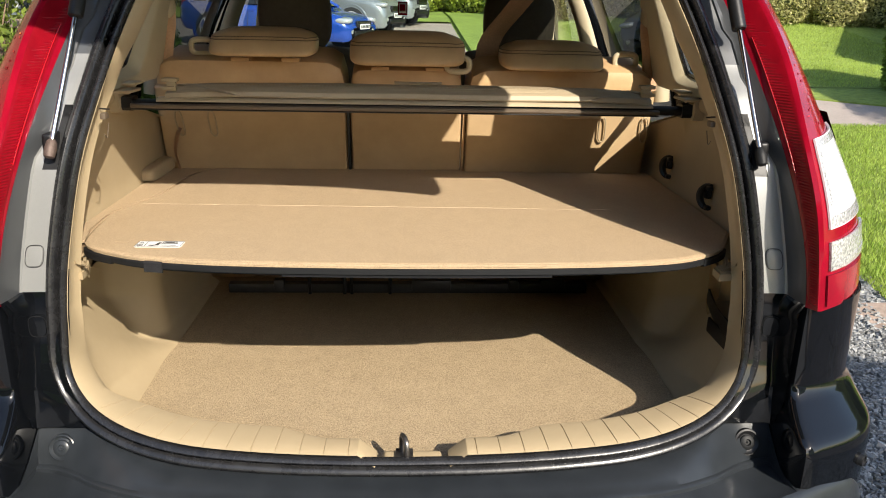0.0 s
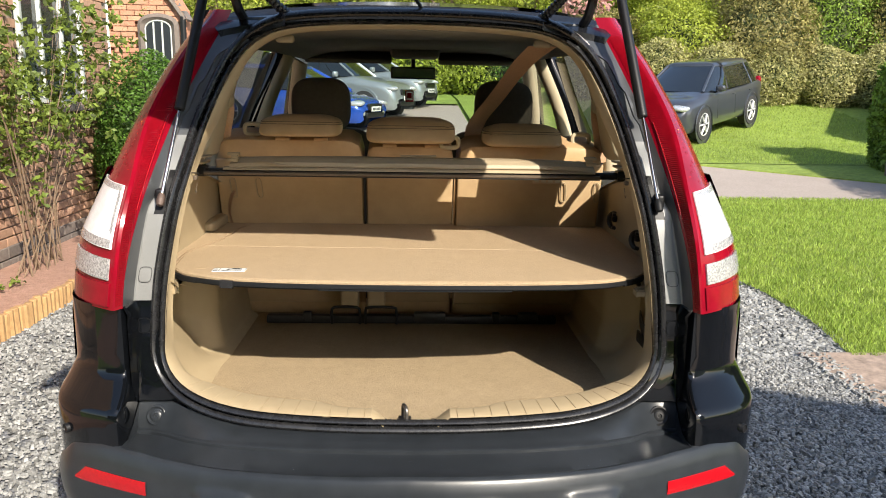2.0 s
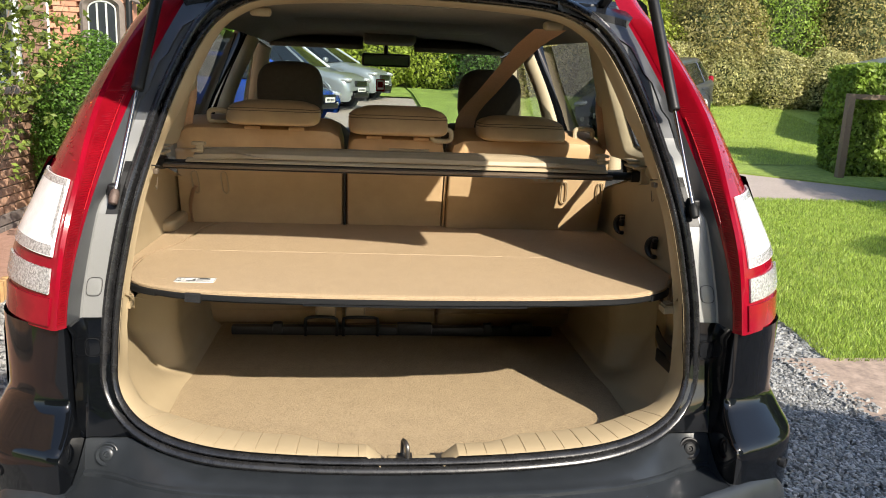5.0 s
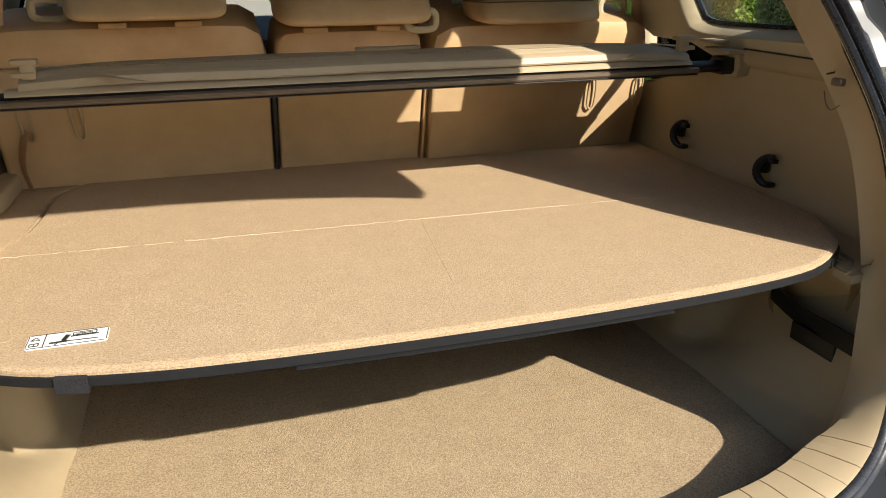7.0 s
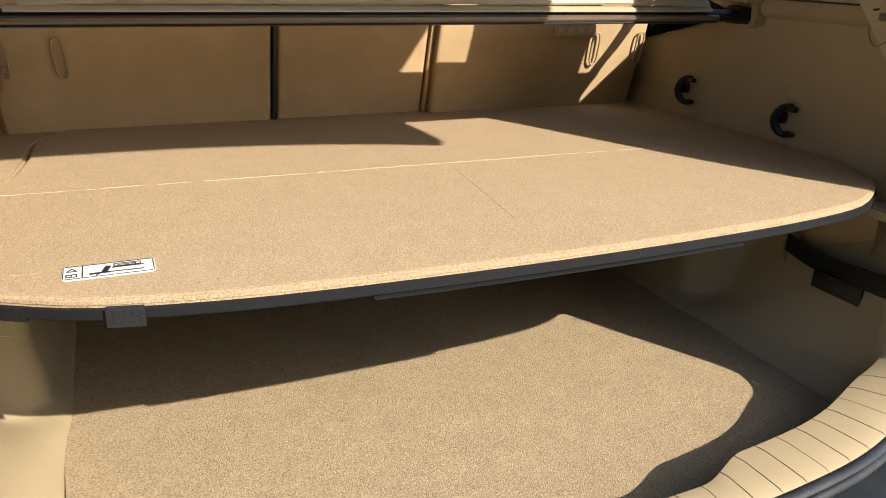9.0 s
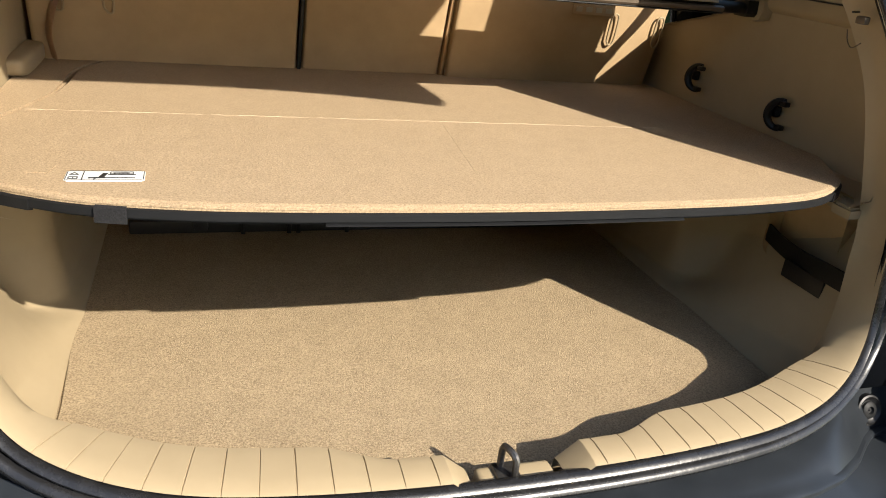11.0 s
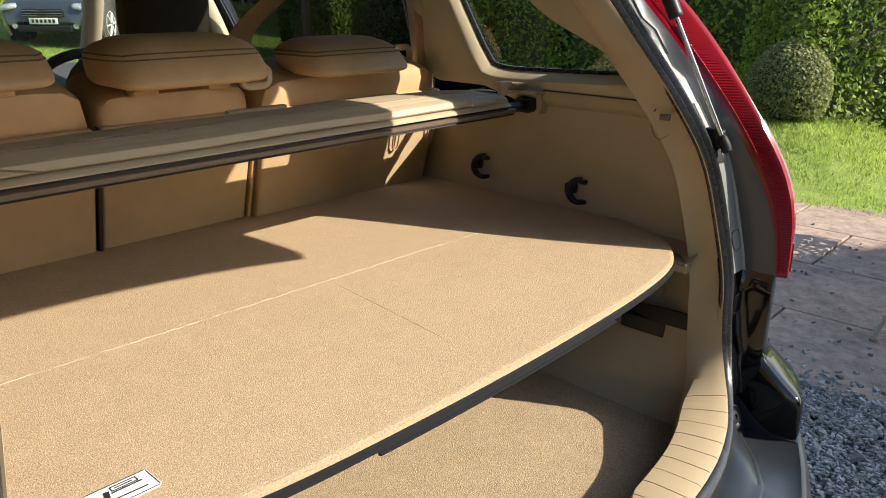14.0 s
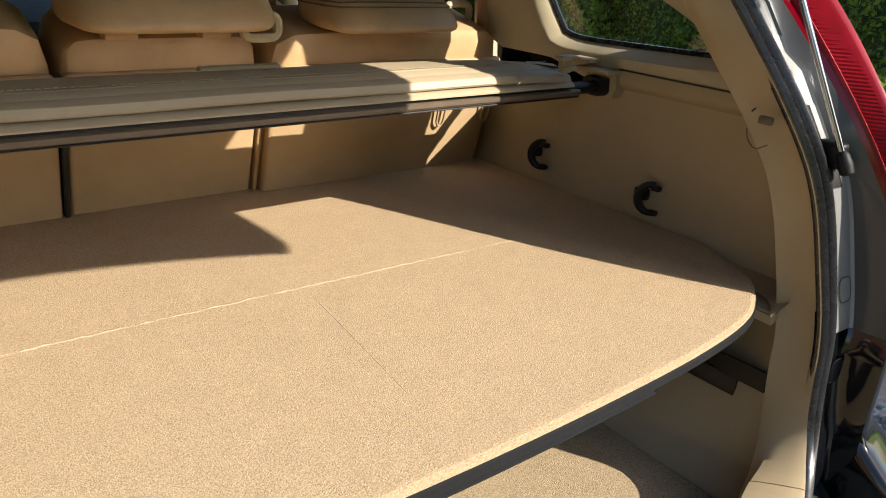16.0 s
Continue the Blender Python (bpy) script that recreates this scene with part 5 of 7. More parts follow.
for x0, y0, x1, y1 in ((-0.454, 0.1405, -0.430, 0.1405), (-0.454, 0.147, -0.430, 0.147), (-0.454, 0.1405, -0.454, 0.147), (-0.430, 0.1405, -0.430, 0.147), (-0.451, 0.1437, -0.434, 0.1437),
                       (-0.496, 0.138, -0.4915, 0.145), (-0.4915, 0.145, -0.487, 0.138), (-0.496, 0.138, -0.487, 0.138), (-0.496, 0.124, -0.487, 0.124), (-0.496, 0.130, -0.487, 0.130), (-0.4915, 0.124, -0.4915, 0.130), (-0.496, 0.124, -0.496, 0.130), (-0.487, 0.124, -0.487, 0.130)):
    bar(x0, y0, x1, y1, 0.0005)

cover = thing("boot_cover", "retracted taupe roller boot cover spanning the boot", "boot cover", (0, 0.44, 1.27))


def along(profile, x0, x1, n=1):
    """A bar across the car with the given (y, z) outline."""
    return loft([[Vector((x0 + (x1 - x0) * k / n, y, z)) for y, z in profile] for k in range(n + 1)], closed=True, caps=True)


CYL = [(0.4815 + 0.0125 * math.cos(a), 1.2695 + 0.0105 * math.sin(a)) for a in (2 * math.pi * k / 16 for k in range(16))]
on(cover, part("cassette", along(CYL, -0.632, 0.632), M_BLACKPL, cover, "black roller cassette"))
on(cover, part("cassette_rail", along([(0.492, 1.2845), (0.470, 1.2850), (0.464, 1.2825), (0.4605, 1.2785), (0.4605, 1.2765), (0.472, 1.2755), (0.492, 1.2755)], -0.545, 0.530), M_COVER, cover, "taupe rail"))
on(cover, part("cassette_rail", along([(0.4625, 1.2715), (0.4595, 1.2690), (0.4595, 1.2650), (0.4625, 1.2615), (0.474, 1.2600), (0.480, 1.2640), (0.474, 1.2715)], -0.600, 0.545), M_RAIL, cover, "dark brown lower rail"))
on(cover, part("cassette_edge", along([(0.4635, 1.2605), (0.462, 1.2590), (0.466, 1.2575), (0.480, 1.2575), (0.480, 1.2605)], -0.600, 0.545), M_INK, cover))
# cover sheet: rear lip, seams, far edge
rows = []
for k in range(73):
    u = -1 + 2 * k / 72
    x = 0.528 * u
    e = abs(u) ** 9
    far = 0.580 - 0.075 * e
    prof = [(0.476, 1.2865), (0.4685, 1.2870), (0.4665, 1.2900), (0.4705, 1.2985), (0.475, 1.3010), (0.488, 1.3035), (0.4895, 1.3028), (0.491, 1.3040), (0.508, 1.3075), (0.5095, 1.3068), (0.511, 1.3080),
            (0.535 - 0.02 * e, 1.3092), (0.562 - 0.05 * e, 1.3096), (far - 0.006, 1.3092), (far, 1.3080), (far + 0.001, 1.304), (far - 0.001, 1.299)]
    rows.append([Vector((x, y, z - 0.006 * abs(u) ** 8 + 0.0006 * math.sin(9 * u + 30 * y))) for y, z in prof])
on(cover, part("cover_sheet", thick(loft(rows), 0.002), M_COVER, cover, "taupe vinyl cover sheet", angle=30))
for k in range(120):
    x, yy, zz = -0.512 + 1.02 * k / 119, 0.5145, 1.3092
    on(cover, part("stitch", along([(yy, zz), (yy - 0.0006, zz + 0.0005), (yy, zz + 0.001), (yy + 0.0006, zz + 0.0005)], x, x + 0.0055), M_COVER, cover))
on(cover, part("pull_handle", thick(loft([[Vector((x, 0.568, 1.310)), Vector((x, 0.566, 1.3145)), Vector((x, 0.576, 1.3155)), Vector((x, 0.582, 1.310))] for x in (-0.040, -0.034, 0.055, 0.068)]), 0.002), M_COVER, cover, "grey pull handle"))
for sd in (1, -1):
    on(cover, part("cover_clip", join(box(0.020, 0.014, 0.020, (0.512 * sd, 0.470, 1.3085), 0.004), box(0.034, 0.022, 0.008, (0.515 * sd, 0.472, 1.3215), 0.003), box(0.030, 0.012, 0.007, (0.517 * sd, 0.466, 1.305), 0.002)), M_BEIGE, cover, "beige clip"))
    on(cover, part("end_cap", along([(0.466, 1.284), (0.464, 1.262), (0.470, 1.2555), (0.500, 1.2555), (0.506, 1.262), (0.506, 1.280), (0.498, 1.286)], 0.598 * sd, 0.624 * sd), M_BLACKPL, cover, "black cassette end cap"))
    on(cover, part("end_bracket", join(along([(0.455, 1.292), (0.450, 1.270), (0.456, 1.253), (0.478, 1.248), (0.512, 1.250), (0.522, 1.270), (0.516, 1.290)], 0.620 * sd, 0.642 * sd), box(0.045, 0.075, 0.007, (0.617 * sd, 0.488, 1.296), 0.003), box(0.055, 0.05, 0.006, (0.622 * sd, 0.52, 1.309), 0.003)), M_BEIGE, cover, "beige end bracket"))
# label on the seat panel
bl = thing("seat_label", "small dark printed label on the seat back", "label", (0.43, 0.745, 1.225))
on(bl, part("panel", box(0.10, 0.003, 0.022, (0.44, 0.7475, 1.222), 0.001, 1, None), M_SEATBACK, bl))
for k in range(4):
    on(bl, part("print_bar", box(0.014, 0.002, 0.010, (0.405 + 0.023 * k, 0.7455, 1.222)), M_CREAM, bl))

# ---- surroundings: ground ----
def ground_z(x, y):
    """The drive is level by the car and climbs beyond it."""
    t = max(0.0, y - 9.5)
    bank = min(max((x - 3.0) / 2.5, 0.0), 1.0)
    knoll = 0.35 * ease((y - 0.6) / 1.15) * ease((x - 5.1) / 1.4) * ease((5.5 - y) / 2.2)
    return knoll + (0.07 * t if t < 16 else 1.12 + 0.03 * (t - 16)) + 0.095 * min(max(y - 15.5, 0.0), 5.0) * bank


def sheet(name, xs, ys, dz, material, label, kind="structure", keep=None):
    verts, index, faces = [], {}, []
    for i, x in enumerate(xs):
        for j, y in enumerate(ys):
            index[i, j] = len(verts)
            verts.append((x, y, ground_z(x, y) + dz))
    for i in range(len(xs) - 1):
        for j in range(len(ys) - 1):
            if keep is None or keep((xs[i] + xs[i + 1]) / 2, (ys[j] + ys[j + 1]) / 2):
                faces.append((index[i, j], index[i + 1, j], index[i + 1, j + 1], index[i, j + 1]))
    ob = raw(name, verts, faces, material, smooth=True)
    return tagged(ob, label, name, kind=kind)


far_x = [-400, -120, -60, -30] + span(-15, 20, 70) + [30, 60, 120, 400]
far_y = [-400, -120, -40, -15] + span(-8, 34, 84) + [50, 120, 400]
sheet("ground", far_x, far_y, -0.06, M_GRASS, "rough grass ground reaching the horizon")
sheet("gravel_drive", span(-2.5, 2.75, 30), span(-9, 9.3, 60), -0.02, M_GRAVEL, "grey slate gravel drive under the car")


def edged(name, rows, dz, material, label, depth=0.08):
    """A ground patch from rows of (y, x0, x1), with an edge that goes into the ground."""
    secs = []
    for y, x0, x1 in rows:
        pts = [Vector((x0 + (x1 - x0) * k / 40, y, ground_z(x0 + (x1 - x0) * k / 40, y) + dz)) for k in range(41)]
        secs.append([pts[0] - Vector((0, 0, depth)), *pts, pts[-1] - Vector((0, 0, depth))])
    ob = part(name, loft(secs), material)
    return tagged(ob, label, name, kind="structure")


edged("lawn", [(y, 2.55 + 0.03 * y + 0.07 * math.sin(y * 2.3) + 0.03 * math.sin(y * 9.1), 26.0) for y in span(2.36, 9.2, 62)], -0.012, M_GRASS, "sunlit green lawn beside the gravel")
edged("lawn", [(y, 5.05, 26.0) for y in span(-9.0, 2.35, 36)], 0.018, M_GRASS, "green lawn beyond the patio")
edged("drive", [(y, -14.0, 26.0) for y in span(9.25, 12.4, 8)], -0.015, M_TARMAC, "pale worn tarmac drive")
edged("lawn", [(y, 5.34 + (12.24 - y) / 0.6, 26.0) for y in span(9.8, 12.38, 14)], 0.012, M_GRASS, "green lawn verge beyond the drive")


def park_edge(y):
    """Where the parked cars' tarmac meets the rising lawn."""
    return 3.1 + 0.35 * max(0, 15 - y) - 1.7 * ease((y - 14.6) / 1.6)


edged("lawn", [(y, park_edge(y) + 0.1, 30.0) for y in span(12.4, 30, 36)], 0.02, M_GRASS, "rising lawn with a parked car on it")
edged("drive", [(y, -16.0, park_edge(y)) for y in span(12.42, 23.5, 24)], -0.012, M_TARMAC, "tarmac parking area")
edged("lawn", [(y, -16.0, park_edge(y)) for y in span(23.6, 30, 6)], 0.025, M_GRASS, "green lawn behind the parked cars")
edged("flower_bed", [(y, -3.4, -2.47) for y in span(-3, 7.2, 20)], 0.06, M_SOIL, "bare red-brown soil bed along the wall")


# ---- foliage ----
def leaves(name, pts, nrm, size, material, parent=None, seed=1, spread=0.8):
    """Many small folded leaves at pts, facing roughly nrm."""
    g = np.random.default_rng(seed)
    p, n = np.asarray(pts, float), np.asarray(nrm, float)
    n = n + g.normal(0, spread, n.shape)
    n /= np.linalg.norm(n, axis=1)[:, None] + 1e-9
    a = np.cross(n, g.normal(0, 1, n.shape))
    a /= np.linalg.norm(a, axis=1)[:, None] + 1e-9
    b = np.cross(n, a)
    s = size * g.uniform(0.6, 1.35, (len(p), 1))
    v = np.stack([p - a * s, p + b * s * 0.5 + n * s * 0.12, p + a * s, p - b * s * 0.5 + n * s * 0.12], 1).reshape(-1, 3)
    k = np.arange(len(p)) * 4
    f = np.concatenate([np.stack([k, k + 1, k + 2], 1), np.stack([k, k + 2, k + 3], 1)])
    me = bpy.data.meshes.new(name)
    me.vertices.add(len(v))
    me.vertices.foreach_set("co", v.ravel())
    me.loops.add(f.size)
    me.loops.foreach_set("vertex_index", f.ravel())
    me.polygons.add(len(f))
    me.polygons.foreach_set("loop_start", np.arange(0, f.size, 3))
    me.update(calc_edges=True)
    me.materials.append(material)
    ob = new(name, me)
    if parent is not None:
        ob.parent = parent
    return ob


def lumpy(p, amp, freq):
    return amp * (noise.noise(Vector(p) * freq) + 0.5 * noise.noise(Vector(p) * freq * 2.3))


def box_cloud(x0, x1, y0, y1, z0, z1, n, seed, amp=0.12, freq=1.1, depth=0.12, round_top=0.25):
    """Points on the skin of a clipped hedge."""
    g = random.Random(seed)
    sx, sy, sz = x1 - x0, y1 - y0, z1 - z0
    areas = [sy * sz, sy * sz, sx * sz, sx * sz, sx * sy]
    pts, nr = [], []
    for face in g.choices(range(5), areas, k=n):
        u, v = g.random(), g.random()
        if face < 2:
            p, q = Vector((x0 if face == 0 else x1, y0 + sy * u, z0 + sz * v)), Vector((-1 if face == 0 else 1, 0, 0.2))
        elif face < 4:
            p, q = Vector((x0 + sx * u, y0 if face == 2 else y1, z0 + sz * v)), Vector((0, -1 if face == 2 else 1, 0.2))
        else:
            p, q = Vector((x0 + sx * u, y0 + sy * v, z1)), Vector((0, 0, 1))
        d = lumpy(p, amp, freq) - g.random() ** 2 * depth
        p = p + q * d
        pts.append(p)
        nr.append(q)
    return pts, nr


def ball_cloud(c, r, n, seed, amp=0.2, freq=1.0, depth=0.25, low=-0.6):
    g = random.Random(seed)
    pts, nr = [], []
    while len(pts) < n:
        q = Vector((g.gauss(0, 1), g.gauss(0, 1), g.gauss(0, 1))).normalized()
        if q.z < low:
            continue
        p = Vector((q.x * r[0], q.y * r[1], q.z * r[2]))
        k = 1 + lumpy(Vector(c) + p, amp, freq) - g.random() ** 1.6 * depth
        pts.append(Vector(c) + p * k)
        nr.append(q + Vector((0, 0, 0.3)))
    return pts, nr


# solid dark bodies under the leaf skin, coloured as its inner shade
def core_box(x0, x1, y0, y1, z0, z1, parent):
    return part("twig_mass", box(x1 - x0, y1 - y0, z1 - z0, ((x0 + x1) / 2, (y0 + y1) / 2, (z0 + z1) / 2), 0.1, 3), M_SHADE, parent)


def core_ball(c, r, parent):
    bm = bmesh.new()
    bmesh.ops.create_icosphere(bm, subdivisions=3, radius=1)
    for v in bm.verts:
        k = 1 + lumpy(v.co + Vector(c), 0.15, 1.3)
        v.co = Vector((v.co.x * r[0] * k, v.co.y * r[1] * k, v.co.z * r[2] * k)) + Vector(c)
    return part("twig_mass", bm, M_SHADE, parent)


def hedge(label, x0, x1, y0, y1, z0, z1, n, size, material, seed, amp=0.12, depth=0.15):
    th = thing("hedge", label, "hedge")
    pts, nr = box_cloud(x0, x1, y0, y1, z0, z1, n, seed, amp, 1.1, depth)
    leaves("foliage", pts, nr, size, material, th, seed)
    i = depth * 0.55 + amp * 0.5
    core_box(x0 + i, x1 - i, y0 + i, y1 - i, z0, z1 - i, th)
    return th


def bush(label, c, r, n, size, material, seed, amp=0.18, depth=0.3, low=-0.7, name="bush"):
    th = thing(name, label, "bush", (c[0], c[1], c[2] - r[2]))
    pts, nr = ball_cloud(c, r, n, seed, amp, 1.2, depth, low)
    off = Vector(th.location)
    leaves("foliage", [p - off for p in pts], nr, size, material, th, seed)
    core_ball(Vector(c) - off, [q * (1 - depth * 0.75) for q in r], th)
    return th


def tree(label, x, y, h, spread, n, size, material, seed, trunk=0.12, clear=0.2):
    """Tapered trunk, limbs and a crown of leaf clumps with gaps."""
    g = random.Random(seed)
    z = ground_z(x, y) - 0.05
    th = thing("tree", label, "tree", (x, y, z))
    part("trunk", tube(spline([(0, 0, 0), (g.uniform(-.1, .1), g.uniform(-.1, .1), h * 0.3), (g.uniform(-.2, .2), 0, h * 0.6), (0, 0, h * 0.88)], 14), [trunk * (1 - 0.85 * k / 13) for k in range(14)], 8), M_BARK, th)
    pts, nr = [], []
    clumps = 26
    for k in range(clumps):
        v = clear + (1 - clear) * (k + g.random()) / clumps
        a = g.uniform(0, 6.283)
        rad = spread * (0.35 + 0.65 * math.sin(math.pi * min(v * 0.9 + 0.08, 1))) * g.uniform(0.45, 1.0)
        c = Vector((math.cos(a) * rad, math.sin(a) * rad, h * v))
        if k % 3 == 0:
            part("limb", tube(spline([(0, 0, h * v * 0.7), tuple(c * 0.5 + Vector((0, 0, h * v * 0.42))), tuple(c)], 8), [trunk * 0.35 * (1 - 0.8 * i / 7) for i in range(8)], 6), M_BARK, th)
        r = spread * g.uniform(0.28, 0.48)
        p, q = ball_cloud(c, (r, r, r * 0.8), n // clumps, seed * 100 + k, 0.35, 1.6, 0.7, -1)
        pts += p
        nr += q
    leaves("crown", pts, nr, size, material, th, seed)
    return th


hedge("tall clipped dark green hedge beyond the lawn", 9.2, 11.2, 2.3, 6.5, -0.05, 3.3, 26000, 0.045, M_LEAF_HEDGE, 11, 0.2, 0.25)
bush("rounded pale green clipped bush in front of a hedge", (6.72, 2.02, 0.35 + 0.37), (0.34, 0.36, 0.42), 9000, 0.018, M_LEAF_BOX, 12, 0.10, 0.2)
hedge("low clipped green hedge beside the lawn", 9.2, 10.6, 6.4, 8.3, -0.05, 1.75, 12000, 0.032, M_LEAF_HEDGE, 19, 0.12, 0.18)
front = hedge("tall clipped bright green hedge at the edge of the lawn", 0.0, 2.4, 0.0, 1.2, -0.1, 2.7, 30000, 0.030, M_LEAF_HEDGE, 17, 0.16, 0.22)
front.matrix_world = pose(6.62, 1.88, 0.1, rz=-41.4)
hedge("dark clipped hedge ending at a timber post", 8.50, 9.9, 11.45, 12.35, 0.0, 2.12, 18000, 0.05, M_LEAF_HEDGE, 13, 0.10, 0.2)
# added out of view, so that its shadow falls across drive and rising lawn
hedge("unseen green hedge added to cast the shadow on the far lawn", 8.7, 9.6, 7.6, 10.5, -0.05, 2.4, 14000, 0.05, M_LEAF_HEDGE, 29, 0.10, 0.2)
bush("rounded clipped bush on the lawn", (9.25, 9.6, 0.85), (1.0, 0.95, 0.98), 20000, 0.030, M_LEAF_BOX, 14, 0.08, 0.2)

# ---- house: wall with bricks laid in courses ----
house = tagged(thing("brick_house", "red-brown brick cottage with white-framed windows beside the drive", "house"))
WX = -3.25
part("wall", box(0.25, 7.6, 4.2, (WX - 0.17, 3.0, 2.1)), M_MORTAR, house, "brick wall bedded in mortar", smooth=False)
BL, BH, GAP = 0.215, 0.068, 0.011


def brick_mesh(name, l, h, d=0.03):
    bm = box(d, l, h, (0, 0, 0), 0.004, 1)
    me = bpy.data.meshes.new(name)
    bm.to_mesh(me)
    bm.free()
    return me


ME_BRICK, ME_PLINTH = brick_mesh("brick", BL, BH), brick_mesh("plinth_brick", BL * 1.1, BH * 1.3)
ME_BRICK.materials.append(M_BRICK)
ME_PLINTH.materials.append(M_BLUEBRICK)
rb = random.Random(3)
win = (4.85, 6.05, 1.32, 2.75)          # the side window's place along the wall: y0, y1, z0, z1
picked, rest_v, rest_f = 0, [], []
for row in range(50):
    z = 0.20 + row * (BH + GAP) + BH / 2
    y = -0.7 + (BL / 2 if row % 2 else 0)
    while y < 6.75:
        inside = win[0] - BL / 2 < y < win[1] + BL / 2 and win[2] - 0.06 < z < win[3] + 0.1
        if not inside:
            at = Vector((WX - 0.036 + rb.uniform(-0.003, 0.003), y, z))
            if 2.6 < y < 6.2 and z < 1.75 and picked < 300:
                ob = new("brick", ME_BRICK)
                ob.location, ob.parent = at, house
                picked += 1
            elif z < 3.9:
                k = len(rest_v)
                for dx in (-0.015, 0.015):
                    for dy in (-BL / 2, BL / 2):
                        for dz in (-BH / 2, BH / 2):
                            rest_v.append((at.x + dx, at.y + dy, at.z + dz))
                rest_f += [(k + 4, k + 6, k + 7, k + 5), (k + 5, k + 7, k + 3, k + 1), (k + 4, k + 5, k + 1, k), (k + 6, k + 2, k + 3, k + 7), (k, k + 2, k + 6, k + 4)]
        y += BL + GAP
tagged(raw("brickwork", rest_v, rest_f, M_BRICKJ, house), "courses of red-brown brick", kind="stuff")
for row in range(2):
    y = -0.6 + row * 0.12
    while y < 6.8:
        ob = new("plinth_brick", ME_PLINTH)
        ob.location, ob.parent = Vector((WX - 0.012, y, 0.06 + row * (BH * 1.3 + GAP))), house
        y += BL * 1.1 + GAP


def window(parent, x, y0, y1, z0, z1, bars, sill=True, sx=1):
    w = part("window", box(0.05, y1 - y0, z1 - z0, (x - 0.06, (y0 + y1) / 2, (z0 + z1) / 2)), M_DARKPANE, parent, "dark window with white painted frame", smooth=False)
    for yy in (y0 + 0.03, y1 - 0.03):
        part("frame", box(0.06, 0.045, z1 - z0, (x - 0.02, yy, (z0 + z1) / 2), 0.006), M_WINFRAME, w)
    for zz in (z0 + 0.03, z1 - 0.03):
        part("frame", box(0.06, y1 - y0, 0.045, (x - 0.021, (y0 + y1) / 2, zz), 0.006), M_WINFRAME, w)
    for k in range(1, bars):
        part("glazing_bar", box(0.045, 0.028, z1 - z0, (x - 0.023, y0 + (y1 - y0) * k / bars, (z0 + z1) / 2), 0.005), M_WINFRAME, w)
    if sill:
        part("sill", box(0.16, y1 - y0 + 0.2, 0.07, (x + 0.03, (y0 + y1) / 2, z0 - 0.035), 0.01), M_SLAB, w, "grey stone sill")
    return w


window(house, WX, *win, 3)
# wing beyond, facing the drive
wing = thing("brick_wing", "orange-red brick wing with an arched window and a sloping gable", "house")
GY = 10.6
gable = [(-9.0, 0.0), (-3.55, 0.0), (-3.55, 2.62), (-3.75, 2.95), (-5.6, 5.6), (-9.0, 5.6)]
bm = bmesh.new()
f = bm.faces.new([bm.verts.new((x, GY, z)) for x, z in gable])
thick(bm, 0.25)
part("wall", bm, M_ORANGEBRICK, wing, smooth=False)
vs, fs = [], []
arch = (-4.08, -3.70, 1.50, 2.44)
panel = (-5.15, -4.62, 1.75, 2.85)
for row in range(62):
    z = 0.05 + row * 0.078
    x = -6.8 + (0.11 if row % 2 else 0)
    while x < -3.54 - max(0, (z - 2.62) * 0.70):
        if not (arch[0] - 0.13 < x < arch[1] + 0.13 and arch[2] - 0.04 < z < arch[3] + 0.10) and not (panel[0] - 0.03 < x < panel[1] + 0.03 and panel[2] < z < panel[3]):
            k = len(vs)
            for dx in (-0.106, 0.106):
                for dz in (-0.033, 0.033):
                    vs += [(x + dx, GY - 0.252, z + dz), (x + dx, GY - 0.2565, z + dz)]
            fs += [(k + 1, k + 3, k + 7, k + 5), (k + 2, k + 3, k + 1, k), (k + 4, k + 5, k + 7, k + 6), (k + 2, k + 6, k + 7, k + 3), (k, k + 1, k + 5, k + 4)]
        x += 0.223
tagged(raw("brickwork", vs, fs, M_ORANGEBRICK, wing), "courses of orange-red brick", kind="stuff")
for sgn in range(1):
    part("bargeboard", tube([(-3.50, GY - 0.32, 2.50), (-5.78, GY - 0.32, 5.72)], 0.035, 6), M_BARK, wing)
    part("roof", thick(loft([[(-3.45, GY - 0.36, 2.47), (-5.76, GY - 0.36, 5.80)], [(-3.45, GY + 0.1, 2.47), (-5.76, GY + 0.1, 5.80)]]), 0.04), M_BLUEBRICK, wing)
    part("downpipe", tube([(-3.50, GY - 0.32, 0.0), (-3.50, GY - 0.32, 2.5)], 0.045, 10), M_BLACKPL, wing)
pts = [(arch[0], arch[2])] + [((arch[0] + arch[1]) / 2 - 0.19 * math.cos(a), arch[3] - 0.12 + 0.12 * math.sin(a)) for a in (math.pi * k / 12 for k in range(13))] + [(arch[1], arch[2])]
bm = bmesh.new()
bm.faces.new([bm.verts.new((x, GY - 0.262, z)) for x, z in pts])
aw = part("arched_window", thick(bm, 0.02), M_DARKPANE, wing, "arched window with dark panes")
part("arch_trim", tube([(x, GY - 0.285, z) for x, z in pts], 0.011, 8), M_WINFRAME, aw)
part("arch_bricks", tube([((arch[0] + arch[1]) / 2 + (x - (arch[0] + arch[1]) / 2) * 1.34, GY - 0.268, z + (0.05 if z > 2.0 else 0)) for x, z in pts], 0.058, 4), M_BLUEBRICK, aw, "dark brick arch surround")
for k in (1, 2):
    part("glazing_bar", box(0.022, 0.03, 0.95, (arch[0] + 0.38 * k / 3, GY - 0.285, 1.94)), M_WINFRAME, aw)
